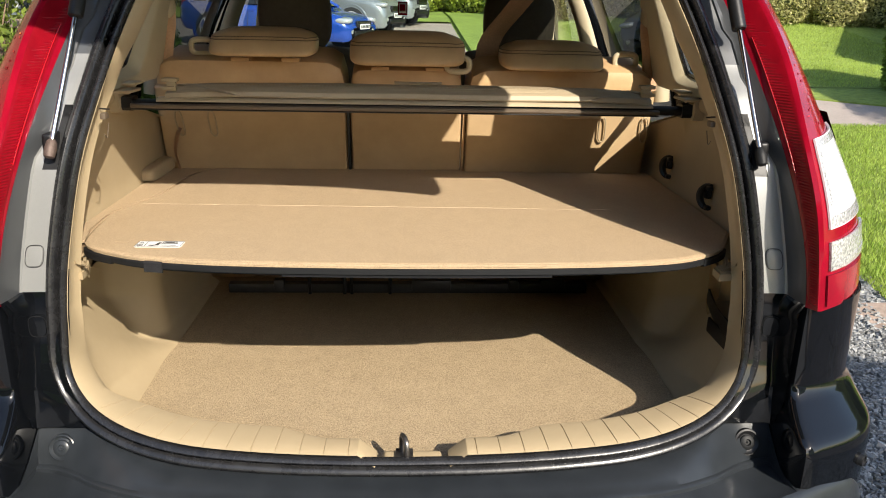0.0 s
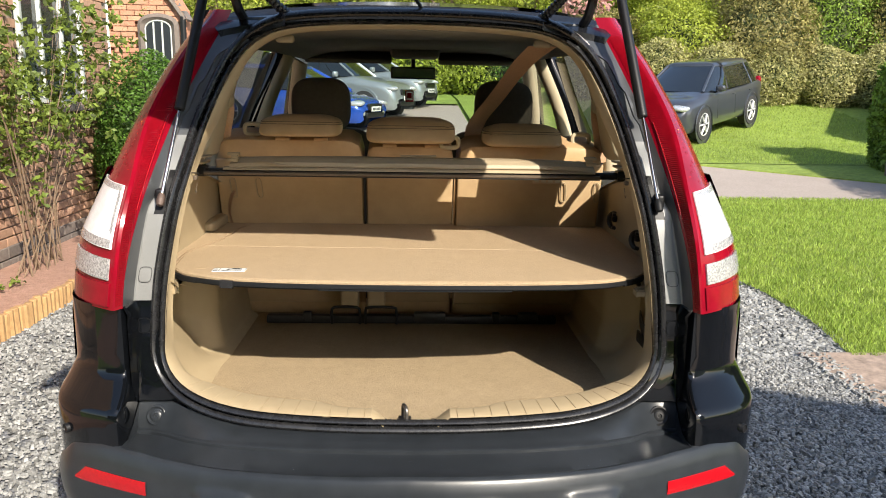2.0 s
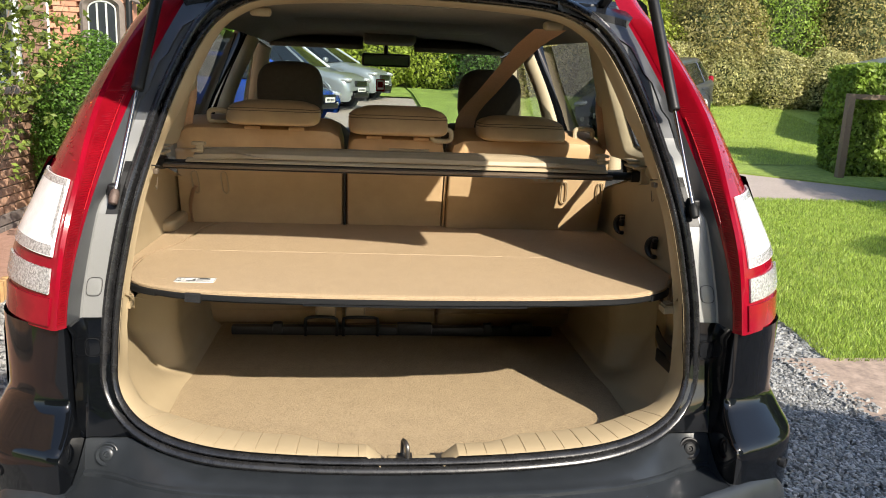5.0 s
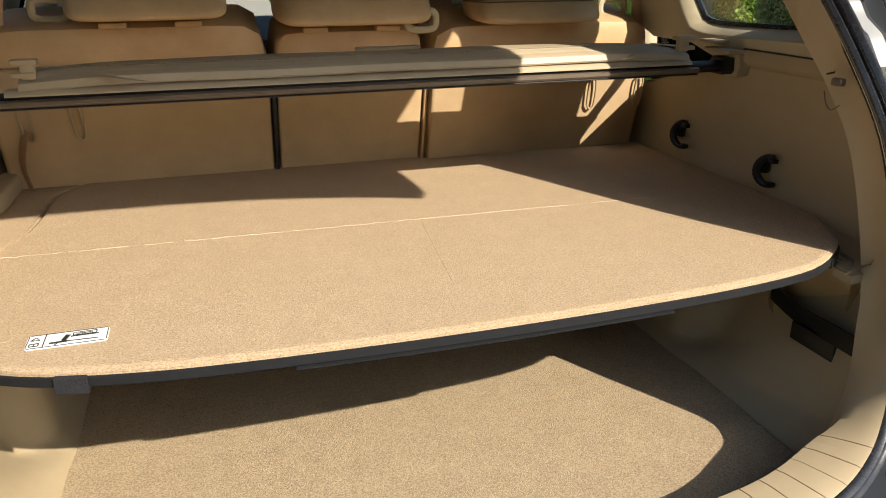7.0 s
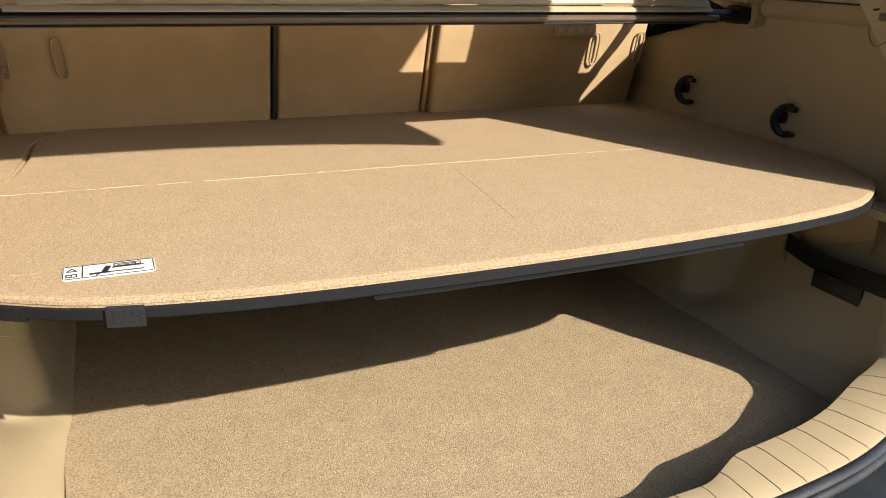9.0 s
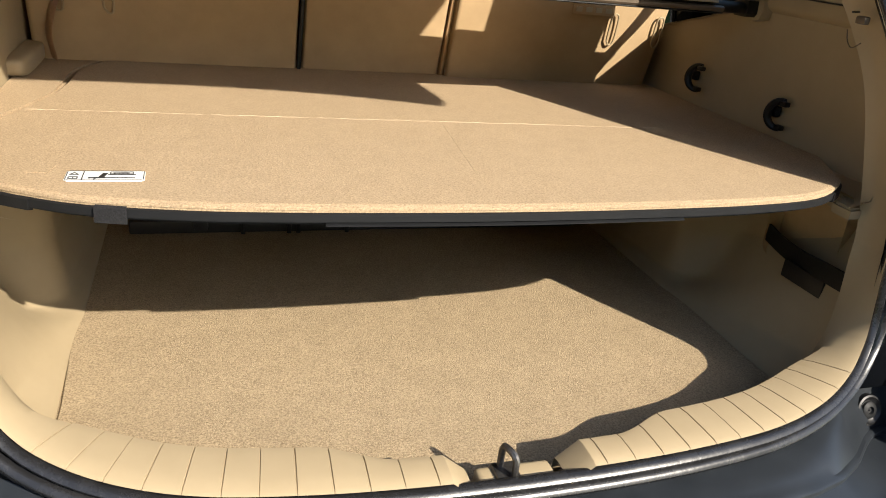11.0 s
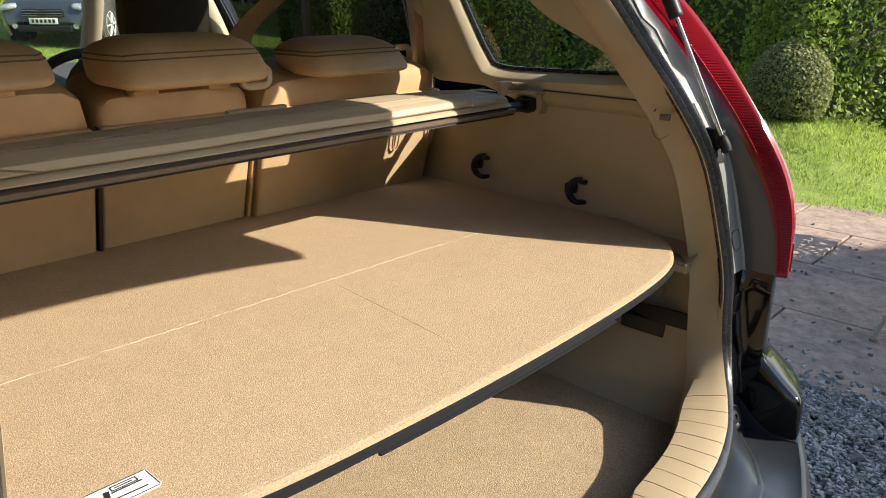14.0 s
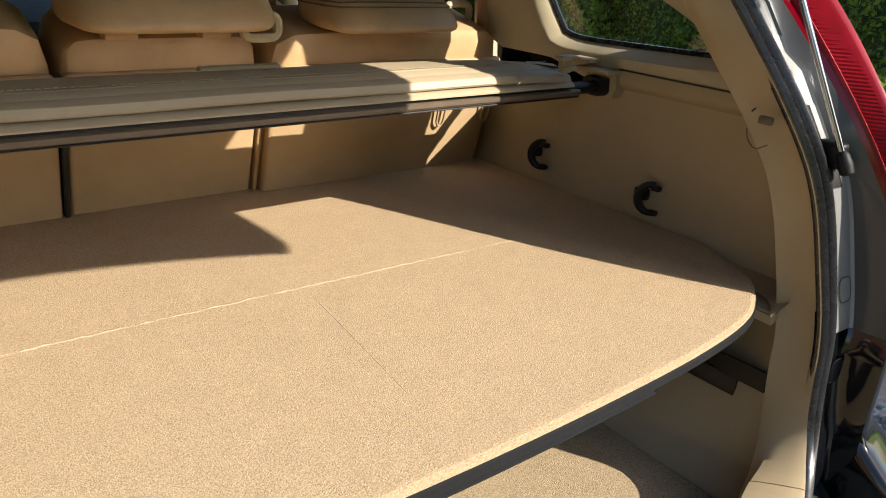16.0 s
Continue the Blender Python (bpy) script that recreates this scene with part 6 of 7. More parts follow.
part("notice_panel", box(panel[1] - panel[0], 0.04, panel[3] - panel[2], ((panel[0] + panel[1]) / 2, GY - 0.28, (panel[2] + panel[3]) / 2), 0.01), M_WHITE, wing, "white painted window panel")

# timber edging of the bed
edging = thing("timber_edging", "low edging of pale upright timber stakes along the bed", "edging")
me = bpy.data.meshes.new("stake")
bm = lathe([(0.0, 0.10), (0.022, 0.10), (0.026, 0.095), (0.026, -0.12)], 8)
bm.to_mesh(me)
bm.free()
me.materials.append(M_TIMBER)
for k in range(130):
    ob = new("stake", me)
    ob.location = (-2.46 + 0.03 * math.sin(k * 0.12) + rb.uniform(-0.004, 0.004), 0.2 + k * 0.0525, 0.035 + rb.uniform(-0.012, 0.012))
    ob.rotation_euler = (rb.uniform(-0.04, 0.04), rb.uniform(-0.05, 0.05), rb.uniform(0, 6))
    ob.parent = edging

# climbing rose against the wall
rose = thing("climbing_rose", "leggy climbing rose with fresh green leaves against the brick wall", "plant", (-2.95, 4.25, 0.06))
pts, nr = [], []
for k in range(22):
    a0 = rb.uniform(-0.9, 0.9)
    top = Vector((rb.uniform(-0.2, 0.45), a0 * 1.15, rb.uniform(1.2, 2.6)))
    path = spline([(rb.uniform(-.08, .08), rb.uniform(-.32, .32), 0), (top.x * 0.2, top.y * 0.35 + rb.uniform(-.08, .08), top.z * 0.35), (top.x * 0.6, top.y * 0.7 + rb.uniform(-.1, .1), top.z * 0.7), tuple(top)], 18)
    part("stem", tube(path, [(0.0095 if k % 4 == 0 else 0.0050) * (1 - 0.7 * i / 17) * rb.uniform(0.8, 1.1) for i in range(18)], 6), M_STEM, rose)
    for i in range(8, 18):
        for _ in range(1 + int(max(0, i - 9) * 0.60)):
            c = path[i] + Vector((rb.gauss(0, 0.11), rb.gauss(0, 0.13), rb.gauss(0, 0.10)))
            for j in range(6):
                pts.append(c + Vector((rb.gauss(0, 0.022), rb.gauss(0, 0.022), rb.gauss(0, 0.016))))
                nr.append(Vector((0.5, -0.5, 0.6)))
leaves("leaf_mass", pts, nr, 0.030, M_LEAF_ROSE, rose, 21, 0.9)
bush("dense glossy green shrub against the brick wall", (-2.78, 6.55, 0.85), (0.52, 0.85, 0.95), 30000, 0.020, M_LEAF_SHRUB, 22, 0.16, 0.35, -0.9, "shrub")
for k in range(3):
    bx, by = -2.62 - 0.5 * rb.random(), 2.9 + rb.random() * 3.0
    w = thing("weed", "small bright green weed in the soil", "plant", (bx, by, 0.06), "weeds")
    p3, n3 = ball_cloud((0, 0, 0.03), (0.06, 0.06, 0.05), 40, 400 + k, 0.3, 3.0, 0.8, -0.2)
    leaves("leaf_mass", p3, n3, 0.018, M_LEAF_ROSE, w, 60 + k)

# ---- patio of concrete slabs ----
patio = tagged(thing("patio", "weathered concrete slab patio edged by gravel", "patio", kind="structure"))
part("bedding", box(3.02, 11.5, 0.08, (3.755, -3.42, -0.035)), M_SOIL, patio, smooth=False)
for i in range(4):
    for j in range(14):
        ob = part("slab", box(0.742, 0.892, 0.06, (0, 0, 0), 0.006, 1), M_SLAB, patio)
        ob.location = (2.631 + i * 0.752, (1.54, 1.07, 1.66, 1.20)[i] - j * 0.905 + 0.45, 0.002 + rb.uniform(-0.003, 0.003))
        ob.rotation_euler = (rb.uniform(-.002, .002), rb.uniform(-.002, .002), rb.uniform(-.003, .003))
vs, fs = [], []


def stone(at, r, flat=0.55):
    """A sharp little chip of slate: a squashed, skewed octahedron-like block."""
    k = len(vs)
    a = rb.uniform(0, 6.283)
    ca, sa = math.cos(a), math.sin(a)
    l, w, h = r * rb.uniform(0.8, 1.5), r * rb.uniform(0.5, 0.9), r * flat * rb.uniform(0.5, 1.1)
    tilt = rb.uniform(-0.5, 0.5)
    for x, y, z in ((-l, -w * .6, -h), (l * .8, -w, -h), (l, w * .7, -h), (-l * .7, w, -h), (-l * .7, -w * .5, h), (l * .6, -w * .7, h * .8), (l * .7, w * .5, h), (-l * .6, w * .7, h * .9)):
        z2 = z + x * tilt
        vs.append((at[0] + x * ca - y * sa, at[1] + x * sa + y * ca, at[2] + z2))
    fs.extend(((k + 4, k + 5, k + 6, k + 7), (k, k + 1, k + 5, k + 4), (k + 1, k + 2, k + 6, k + 5), (k + 2, k + 3, k + 7, k + 6), (k + 3, k, k + 4, k + 7)))


for _ in range(38000):
    x, y = 1.0 + 1.27 * rb.random(), -1.2 + 3.8 * rb.random()
    stone((x, y, -0.008 + rb.uniform(0, 0.012)), rb.uniform(0.006, 0.0135))
for _ in range(40):
    stone((1.1 + 1.2 * rb.random(), -1.0 + 2.5 * rb.random(), 0.006), rb.uniform(0.018, 0.028), 0.4)
for _ in range(20000):
    x, y = 0.9 + 1.83 * rb.random() ** 0.8, 2.4 + 6.6 * rb.random() ** 1.5
    stone((x, y, -0.008 + rb.uniform(0, 0.01)), rb.uniform(0.011, 0.023))
for _ in range(6000):
    f = rb.random()
    stone((2.11 + 0.155 * f, -1.4 + 3.8 * rb.random(), -0.004 + 0.034 * f * rb.uniform(0.8, 1.0)), rb.uniform(0.007, 0.0135))
for _ in range(38000):
    x, y = -2.42 + 1.7 * rb.random(), -0.6 + 7.5 * rb.random() ** 1.4
    stone((x, y, -0.008 + rb.uniform(0, 0.01)), rb.uniform(0.006, 0.0135))
tagged(raw("gravel", vs, fs, M_CHIP), "loose grey slate gravel on the drive", "gravel", kind="stuff")
vs, fs = [], []
for _ in range(1500):
    x, y = 2.262 + 0.16 * rb.random() ** 2.6, -1.4 + 3.8 * rb.random()
    stone((x, y, rb.uniform(0.026, 0.038)), rb.uniform(0.007, 0.016))
for _ in range(420):
    x, y = 2.31 + 2.3 * rb.random() ** 1.5, -1.6 + 3.6 * rb.random()
    stone((x, y, 0.036), rb.uniform(0.005, 0.014))
tagged(raw("stray_gravel", vs, fs, M_CHIP), "stray grey gravel scattered on the patio", "gravel", kind="stuff")
vs, fs = [], []

# grass blades on the near lawns
def blades(name, n, area, size, seed, label):
    g = np.random.default_rng(seed)
    x, y = area(g, n)
    z = np.array([ground_z(p, q) for p, q in zip(x, y)]) + 0.02
    a = g.uniform(0, 6.283, n)
    h = size * g.uniform(0.5, 1.3, n)
    w = 0.0035 + 0.002 * g.random(n)
    lean = g.normal(0, 0.45, (n, 2))
    base1 = np.stack([x - np.cos(a) * w, y - np.sin(a) * w, z - 0.005], 1)
    base2 = np.stack([x + np.cos(a) * w, y + np.sin(a) * w, z - 0.005], 1)
    tip = np.stack([x + lean[:, 0] * h, y + lean[:, 1] * h, z + h], 1)
    v = np.stack([base1, base2, tip], 1).reshape(-1, 3)
    me = bpy.data.meshes.new(name)
    me.vertices.add(len(v))
    me.vertices.foreach_set("co", v.ravel())
    me.loops.add(3 * n)
    me.loops.foreach_set("vertex_index", np.arange(3 * n))
    me.polygons.add(n)
    me.polygons.foreach_set("loop_start", np.arange(0, 3 * n, 3))
    me.update(calc_edges=True)
    me.materials.append(M_BLADE)
    return tagged(new(name, me), label, "grass", kind="stuff")


blades("grass", 150000, lambda g, n: (lambda y: (2.55 + 0.03 * y + 0.07 * np.sin(y * 2.3) + 7.5 * g.random(n) ** 1.2, y))(2.38 + 6.77 * g.random(n) ** 1.15), 0.034, 31, "short green lawn grass beside the gravel")
blades("grass", 60000, lambda g, n: (5.08 + 4.2 * g.random(n), -3.0 + 5.5 * g.random(n)), 0.036, 32, "short green lawn grass beyond the patio")
blades("grass", 60000, lambda g, n: (lambda y: (4.2 + 7.5 * g.random(n), y))(12.45 + 8 * g.random(n)), 0.05, 33, "short green grass on the rising lawn")

# ---- garden chair and table ----
def wire(parent, name, path, r, material=M_CHAIR, label=""):
    return on(parent, part(name, tube(path, r, 7), material, parent, label))


CHAIR = Matrix(((0.87, 0.49, 0, 2.753), (0.49, -0.87, 0, -0.09), (0, 0, 1, 0.03), (0, 0, 0, 1)))   # x forward, y across
chair = thing("garden_chair", "folding white metal bistro chair with a pierced rust-stained seat", "chair", CHAIR.translation)


def pierced_disc(c, r, n_rings, material, parent, name, hole=0.72):
    """A round pierced metal plate."""
    bm = bmesh.new()
    N = 40
    ring_r = [r * k / n_rings for k in range(n_rings + 1)]
    rows = [[bm.verts.new((c[0] + q * math.cos(2 * math.pi * k / N), c[1] + q * math.sin(2 * math.pi * k / N), c[2])) for k in range(N)] for q in ring_r[1:]]
    for i in range(len(rows) - 1):
        for k in range(N):
            if i % 2 == 1 and (k + i) % 2 and i < len(rows) - 2:
                continue
            bm.faces.new((rows[i][k], rows[i][(k + 1) % N], rows[i + 1][(k + 1) % N], rows[i + 1][k]))
    return on(parent, part(name, thick(bm, 0.003), material, parent))


def at_chair(*p):
    return CHAIR @ Vector(p)


seat_at = at_chair(0.17, 0.03, 0.425)
pierced_disc(seat_at, 0.205, 9, M_RUSTSEAT, chair, "seat")
wire(chair, "seat_rim", [seat_at + Vector((0.212 * math.cos(a), 0.212 * math.sin(a), -0.004)) for a in (2 * math.pi * k / 40 for k in range(41))], 0.010)
for dy in (-0.19, 0.19):
    wire(chair, "back_leg", spline([at_chair(0.26, dy, 0.015), at_chair(0.13, dy, 0.22), at_chair(0.02, dy, 0.37), at_chair(-0.03, dy, 0.45), at_chair(-0.055, dy * 0.97, 0.62), at_chair(-0.09, dy * 0.9, 0.87)], 24), 0.0095)
    wire(chair, "front_leg", spline([at_chair(-0.26, dy, 0.015), at_chair(-0.02, dy, 0.20), at_chair(0.12, dy * 0.96, 0.33), at_chair(0.20, dy * 0.94, 0.415)], 14), 0.0095)
    for fx in (-0.26, 0.26):
        on(chair, part("foot", lathe([(0, -0.010), (0.018, -0.010), (0.020, 0.0), (0.012, 0.012), (0, 0.014)], 12, "z", at_chair(fx, dy, 0.013)), M_RUSTSEAT, chair))
wire(chair, "stretcher", [at_chair(0.215, -0.19, 0.075), at_chair(0.215, 0.19, 0.075)], 0.007)
wire(chair, "stretcher", [at_chair(-0.175, -0.19, 0.078), at_chair(-0.175, 0.19, 0.078)], 0.007)
for zz in (0.56, 0.70, 0.86):
    fx = -0.045 - (zz - 0.56) * 0.14
    wire(chair, "back_bar", spline([at_chair(fx, -0.178, zz), at_chair(fx - 0.02, 0, zz + 0.03), at_chair(fx, 0.178, zz)], 12), 0.007)
TX, TY = 4.36, 0.01
table = thing("garden_table", "round white metal garden table with scrollwork rim", "table", (TX, TY, 0.03))
pierced_disc((TX, TY, 0.715), 0.38, 13, M_RUSTSEAT, table, "tabletop")
wire(table, "rim", [(TX + 0.395 * math.cos(a), TY + 0.395 * math.sin(a), 0.72) for a in (2 * math.pi * k / 56 for k in range(57))], 0.012)
wire(table, "rim", [(TX + 0.395 * math.cos(a), TY + 0.395 * math.sin(a), 0.645) for a in (2 * math.pi * k / 56 for k in range(57))], 0.006)
for k in range(26):
    a = 2 * math.pi * k / 26
    o = Vector((math.cos(a), math.sin(a), 0))
    t = Vector((-math.sin(a), math.cos(a), 0))
    wire(table, "scroll", [Vector((TX, TY, 0.682)) + o * 0.395 + t * 0.033 * math.cos(b) * (1 - b / 14) + Vector((0, 0, 0.033 * math.sin(b) * (1 - b / 14))) for b in (0.5 * j for j in range(20))], 0.004)
for k in range(4):
    a = 0.7 + math.pi / 2 * k
    wire(table, "leg", spline([(TX + 0.30 * math.cos(a), TY + 0.30 * math.sin(a), 0.70), (TX + 0.10 * math.cos(a), TY + 0.10 * math.sin(a), 0.45), (TX + 0.12 * math.cos(a), TY + 0.12 * math.sin(a), 0.25), (TX + 0.33 * math.cos(a), TY + 0.33 * math.sin(a), 0.035)], 16), 0.010)

# ---- vehicles parked beyond ----
def vehicle(name, label, category, m, paint, L=4.4, W=1.8, H=1.68, hood=1.0, belt=1.0, nose=0.95, roof_back=0.12, spare=False, cabin=(1.12, 0.92, 0.35), group=""):
    """A car pointing along +x of the pose m, standing on its tyres."""
    th = thing(name, label, category, group=group)
    w = W / 2
    cb, cr, ct = cabin            # windscreen foot, roof start, tail inset, from the nose or the tail
    st = []
    for x, zt, zb, k in ((0.0, 0.52, 0.32, 0.74), (-0.04, nose * 0.72, 0.26, 0.82), (-0.14, nose * 0.86, 0.24, 0.90), (-0.40, nose * 0.95, 0.24, 0.97), (-0.80, nose, 0.26, 1.0), (-cb, hood, 0.28, 1.0),
                         (-1.8, belt, 0.28, 1.0), (-L + 1.2, belt + 0.02, 0.28, 1.0), (-L + 0.5, belt + 0.05, 0.30, 1.0), (-L + 0.12, belt + 0.05, 0.34, 0.96), (-L, belt - 0.04, 0.40, 0.88), (-L - 0.02, 0.55, 0.42, 0.86)):
        half = [(0.0, zt + 0.03), (w * k * 0.5, zt + 0.025), (w * k * 0.82, zt), (w * k * 0.95, zt - 0.05), (w * k, zt - 0.16 if zt > 0.7 else zt - 0.02), (w * k, max(zb + 0.22, zt * 0.55)), (w * k * 0.985, zb + 0.08), (w * k * 0.93, zb)]
        st.append([Vector((x, -y, z)) for y, z in half[::-1]] + [Vector((x, y, z)) for y, z in half[1:]])
    cols = [spline(c, 44) for c in zip(*st)]
    part("body", loft([spline(list(r), 40) for r in zip(*cols)]), paint, th, angle=60)
    base = [(-cb, 0.80 * w), (-cb + 0.12, 0.0), (-cb, -0.80 * w), (-cb - 0.5, -0.93 * w), (-2.2, -0.95 * w), (-L + 0.75, -0.94 * w), (-L + ct * 0.3, -0.82 * w), (-L + ct * 0.2, 0.0), (-L + ct * 0.3, 0.82 * w), (-L + 0.75, 0.94 * w), (-2.2, 0.95 * w), (-cb - 0.5, 0.93 * w)]
    top = [(-cb - cr, 0.62 * w), (-cb - cr + 0.08, 0.0), (-cb - cr, -0.62 * w), (-cb - cr - 0.35, -0.70 * w), (-2.3, -0.72 * w), (-L + 0.9, -0.71 * w), (-L + ct + roof_back, -0.60 * w), (-L + ct + roof_back - 0.04, 0.0), (-L + ct + roof_back, 0.60 * w), (-L + 0.9, 0.71 * w), (-2.3, 0.72 * w), (-cb - cr - 0.35, 0.70 * w)]
    zb = [hood + 0.01, hood + 0.03, hood + 0.01] + [belt] * 9
    lowr = [Vector((x, y, z)) for (x, y), z in zip(base, zb)]
    upr = [Vector((x, y, H - 0.07)) for x, y in top]
    lows, ups = spline(lowr + lowr[:1], 61)[:-1], spline(upr + upr[:1], 61)[:-1]
    part("window_band", loft([lows, [a.lerp(b, 0.5) + Vector((0, (a.y + b.y) * 0.012, 0)) for a, b in zip(lows, ups)], ups], closed=True), M_CARGLASS, th, "dark glazing", angle=60)
    rf = [[Vector(((v.x + 2.4) * f - 2.4, v.y * g, H + e)) for v in ups] for f, g, e in ((1.0, 1.03, -0.115), (1.008, 1.03, -0.075), (0.985, 0.97, -0.035), (0.93, 0.87, -0.008), (0.72, 0.6, 0.016), (0.35, 0.28, 0.026))]
    part("roof", loft(rf, closed=True, caps=True), paint, th)
    for i in (0, 2, 3, 11, 4, 10, 5, 9, 6, 8):
        part("pillar", tube([lowr[i], upr[i]], 0.035 if i in (0, 2, 6, 8) else 0.022, 6), paint if i in (0, 2, 6, 8, 5, 9) else M_BLACKPL, th)
    for sy in (-1, 1):
        for x in (-0.86, -L + 0.82):
            part("wheel_arch", lathe([(0.30, 0.0), (0.44, 0.0), (0.445, 0.012 * sy), (0.425, 0.02 * sy)], 24, "y", (x, (w + 0.004) * sy - 0.01 * sy, 0.36)), paint, th)
            wl = part("wheel", lathe([(0.24, -0.11), (0.345, -0.11), (0.37, -0.08), (0.37, 0.08), (0.345, 0.11), (0.24, 0.11)], 28, "y", (x, (w - 0.10) * sy, 0.37)), M_TYRE, th)
            part("hub", lathe([(0.245, 0.10 * sy), (0.23, 0.07 * sy), (0.06, 0.105 * sy), (0, 0.108 * sy)], 20, "y", (x, (w - 0.10) * sy, 0.37)), M_BLACKPL, wl)
            for k in range(6):
                a = math.pi / 3 * k
                part("spoke", tube([(x + 0.04 * math.cos(a), (w + 0.008) * sy, 0.37 + 0.04 * math.sin(a)), (x + 0.235 * math.cos(a), (w - 0.004) * sy, 0.37 + 0.235 * math.sin(a))], [0.034, 0.028], 6, flat=0.6), M_ALLOY, wl)
            part("rim_ring", tube([(x + 0.245 * math.cos(a), (w + 0.0) * sy, 0.37 + 0.245 * math.sin(a)) for a in (2 * math.pi * k / 24 for k in range(25))], 0.014, 6), M_ALLOY, wl)
        hl = part("headlight", cushion(0.52, 0.13, 0.34, (-0.25, 0.73 * w * sy, nose * 0.815), -8 * sy, 0.05, 6, 3.0), M_HEADLIGHT, th, "clear headlight")
        part("fog_lamp", lathe([(0, 0.02), (0.05, 0.015), (0.055, 0.0)], 14, "x", (-0.03, 0.62 * w * sy, 0.46)), M_HEADLIGHT, th)
        part("tail_lamp", cushion(0.14, 0.34, 0.12, (-L + 0.12, 0.86 * w * sy, belt - 0.06), 0, 0.05, 6, 4), M_RED, th, "red tail lamp")
        mo = part("mirror", cushion(0.14, 0.15, 0.20, (-cb - 0.42, (w + 0.06) * sy, belt + 0.07), 0, 0.1, 6, 3), paint, th)
        for x in (-cb - 1.35, -cb - 2.35):
            part("door_handle", box(0.17, 0.025, 0.03, (x, (w + 0.004) * sy, belt - 0.14), 0.01), paint, th)
        for x in (-cb - 0.45, -cb - 1.45, -cb - 2.4):
            part("door_gap", tube([(x, (w + 0.001) * sy, 0.42), (x + 0.02, (w + 0.001) * sy, belt - 0.17)], 0.006, 5), M_INK, th)
    part("grille", box(0.06, W * 0.42, 0.15, (-0.01, 0, nose * 0.72), 0.03, 3), M_BLACKPL, th)
    for k in range(3):
        part("grille_bar", box(0.02, W * 0.40, 0.014, (0.025, 0, nose * 0.72 - 0.045 + 0.045 * k), 0.005), M_CHROME, th)
    part("intake", box(0.06, W * 0.55, 0.12, (0.0, 0, 0.42), 0.03, 3), M_BLACKPL, th)
    pl = part("number_plate", box(0.012, 0.52, 0.11, (0.03, 0, 0.56), 0.004), M_WHITE, th, "white plate with dark bars")
    for k in range(6):
        part("plate_bar", box(0.006, 0.045, 0.06, (0.038, -0.19 + 0.076 * k, 0.56)), M_INK, pl)
    part("wiper", tube([(-cb - 0.02, -0.5 * w, hood + 0.045), (-cb - 0.10, 0.25 * w, hood + 0.10)], 0.010, 5), M_BLACKPL, th)
    th.matrix_world = m
    return th


def stand(nose_xy, heading, dz=0.0, L=4.4):
    """Pose of a car whose nose is at nose_xy, following the ground."""
    d = Vector((heading[0], heading[1], 0)).normalized()
    tail = Vector(nose_xy).to_3d() - d * L
    a, b = Vector((nose_xy[0], nose_xy[1], ground_z(*nose_xy))), Vector((tail.x, tail.y, ground_z(tail.x, tail.y)))
    f = (a - b).normalized()
    left = Vector((0, 0, 1)).cross(f).normalized()
    up = f.cross(left)
    return Matrix(((f.x, left.x, up.x, a.x), (f.y, left.y, up.y, a.y), (f.z, left.z, up.z, a.z + dz), (0, 0, 0, 1)))


fwd = Vector((-0.69, -0.715))
lft = Vector((0.715, -0.69))
n1 = Vector((6.34, 15.12)) + fwd * 0.86 - lft * 0.82
vehicle("parked_car", "dark grey off-road estate car parked on the sloping lawn", "car", stand((n1.x, n1.y), fwd, -0.02, 4.4), M_GREYCAR, H=1.61, hood=1.03, belt=1.02, nose=0.97)
vehicle("parked_car", "bright blue hatchback parked on the tarmac", "car", stand((-0.95, 16.35), (0.93, -0.36), -0.02, 4.2), M_BLUECAR, L=4.2, W=1.76, H=1.48, hood=0.93, belt=0.93, nose=0.84, cabin=(0.95, 0.95, 0.5), group="parked cars")
vehicle("parked_car", "silver off-road car parked between other cars", "car", stand((-0.25, 19.4), (0.93, -0.36), -0.02, 4.5), M_SILVERCAR, L=4.5, W=1.86, H=1.68, hood=1.08, belt=1.05, nose=1.0, cabin=(1.25, 0.75, 0.4), group="parked cars")
vehicle("parked_car", "pale silver off-road car parked behind another silver one", "car", stand((0.45, 22.3), (0.93, -0.36), -0.02, 4.5), M_SILVERCAR, L=4.5, W=1.82, H=1.68, hood=1.08, belt=1.05, nose=1.0, group="parked cars")

# white motorhome behind the hedge, seen from its rear
van = thing("motorhome", "white motorhome seen from its rear beyond the hedge", "motorhome", (12.0, 13.6, ground_z(12.0, 13.6)))
prof = [(-1.08, 0.42), (-1.10, 0.60), (-1.08, 1.4), (-1.02, 2.45), (-0.92, 2.68), (-0.6, 2.76), (0.6, 2.76), (0.92, 2.68), (1.02, 2.45), (1.08, 1.4), (1.10, 0.60), (1.08, 0.42)]
part("body", loft([[Vector((x * k, y, 0.42 + (z - 0.42) * j)) for x, z in prof] for y, k, j in ((0.0, 0.94, 0.97), (0.05, 0.99, 0.995), (0.2, 1.0, 1.0), (5.6, 1.0, 1.0), (5.7, 0.97, 0.98))], closed=True, caps=True), M_WHITECAR, van, angle=50)
part("rear_spoiler", cushion(1.9, 0.20, 0.25, (0, 0.0, 2.46), 0, 0.1, 8, 4), M_WHITECAR, van)
part("rear_window", cushion(0.95, 0.62, 0.06, (0.05, -0.01, 1.85), 0, 0.02, 8, 7), M_CARGLASS, van, "dark rear window")
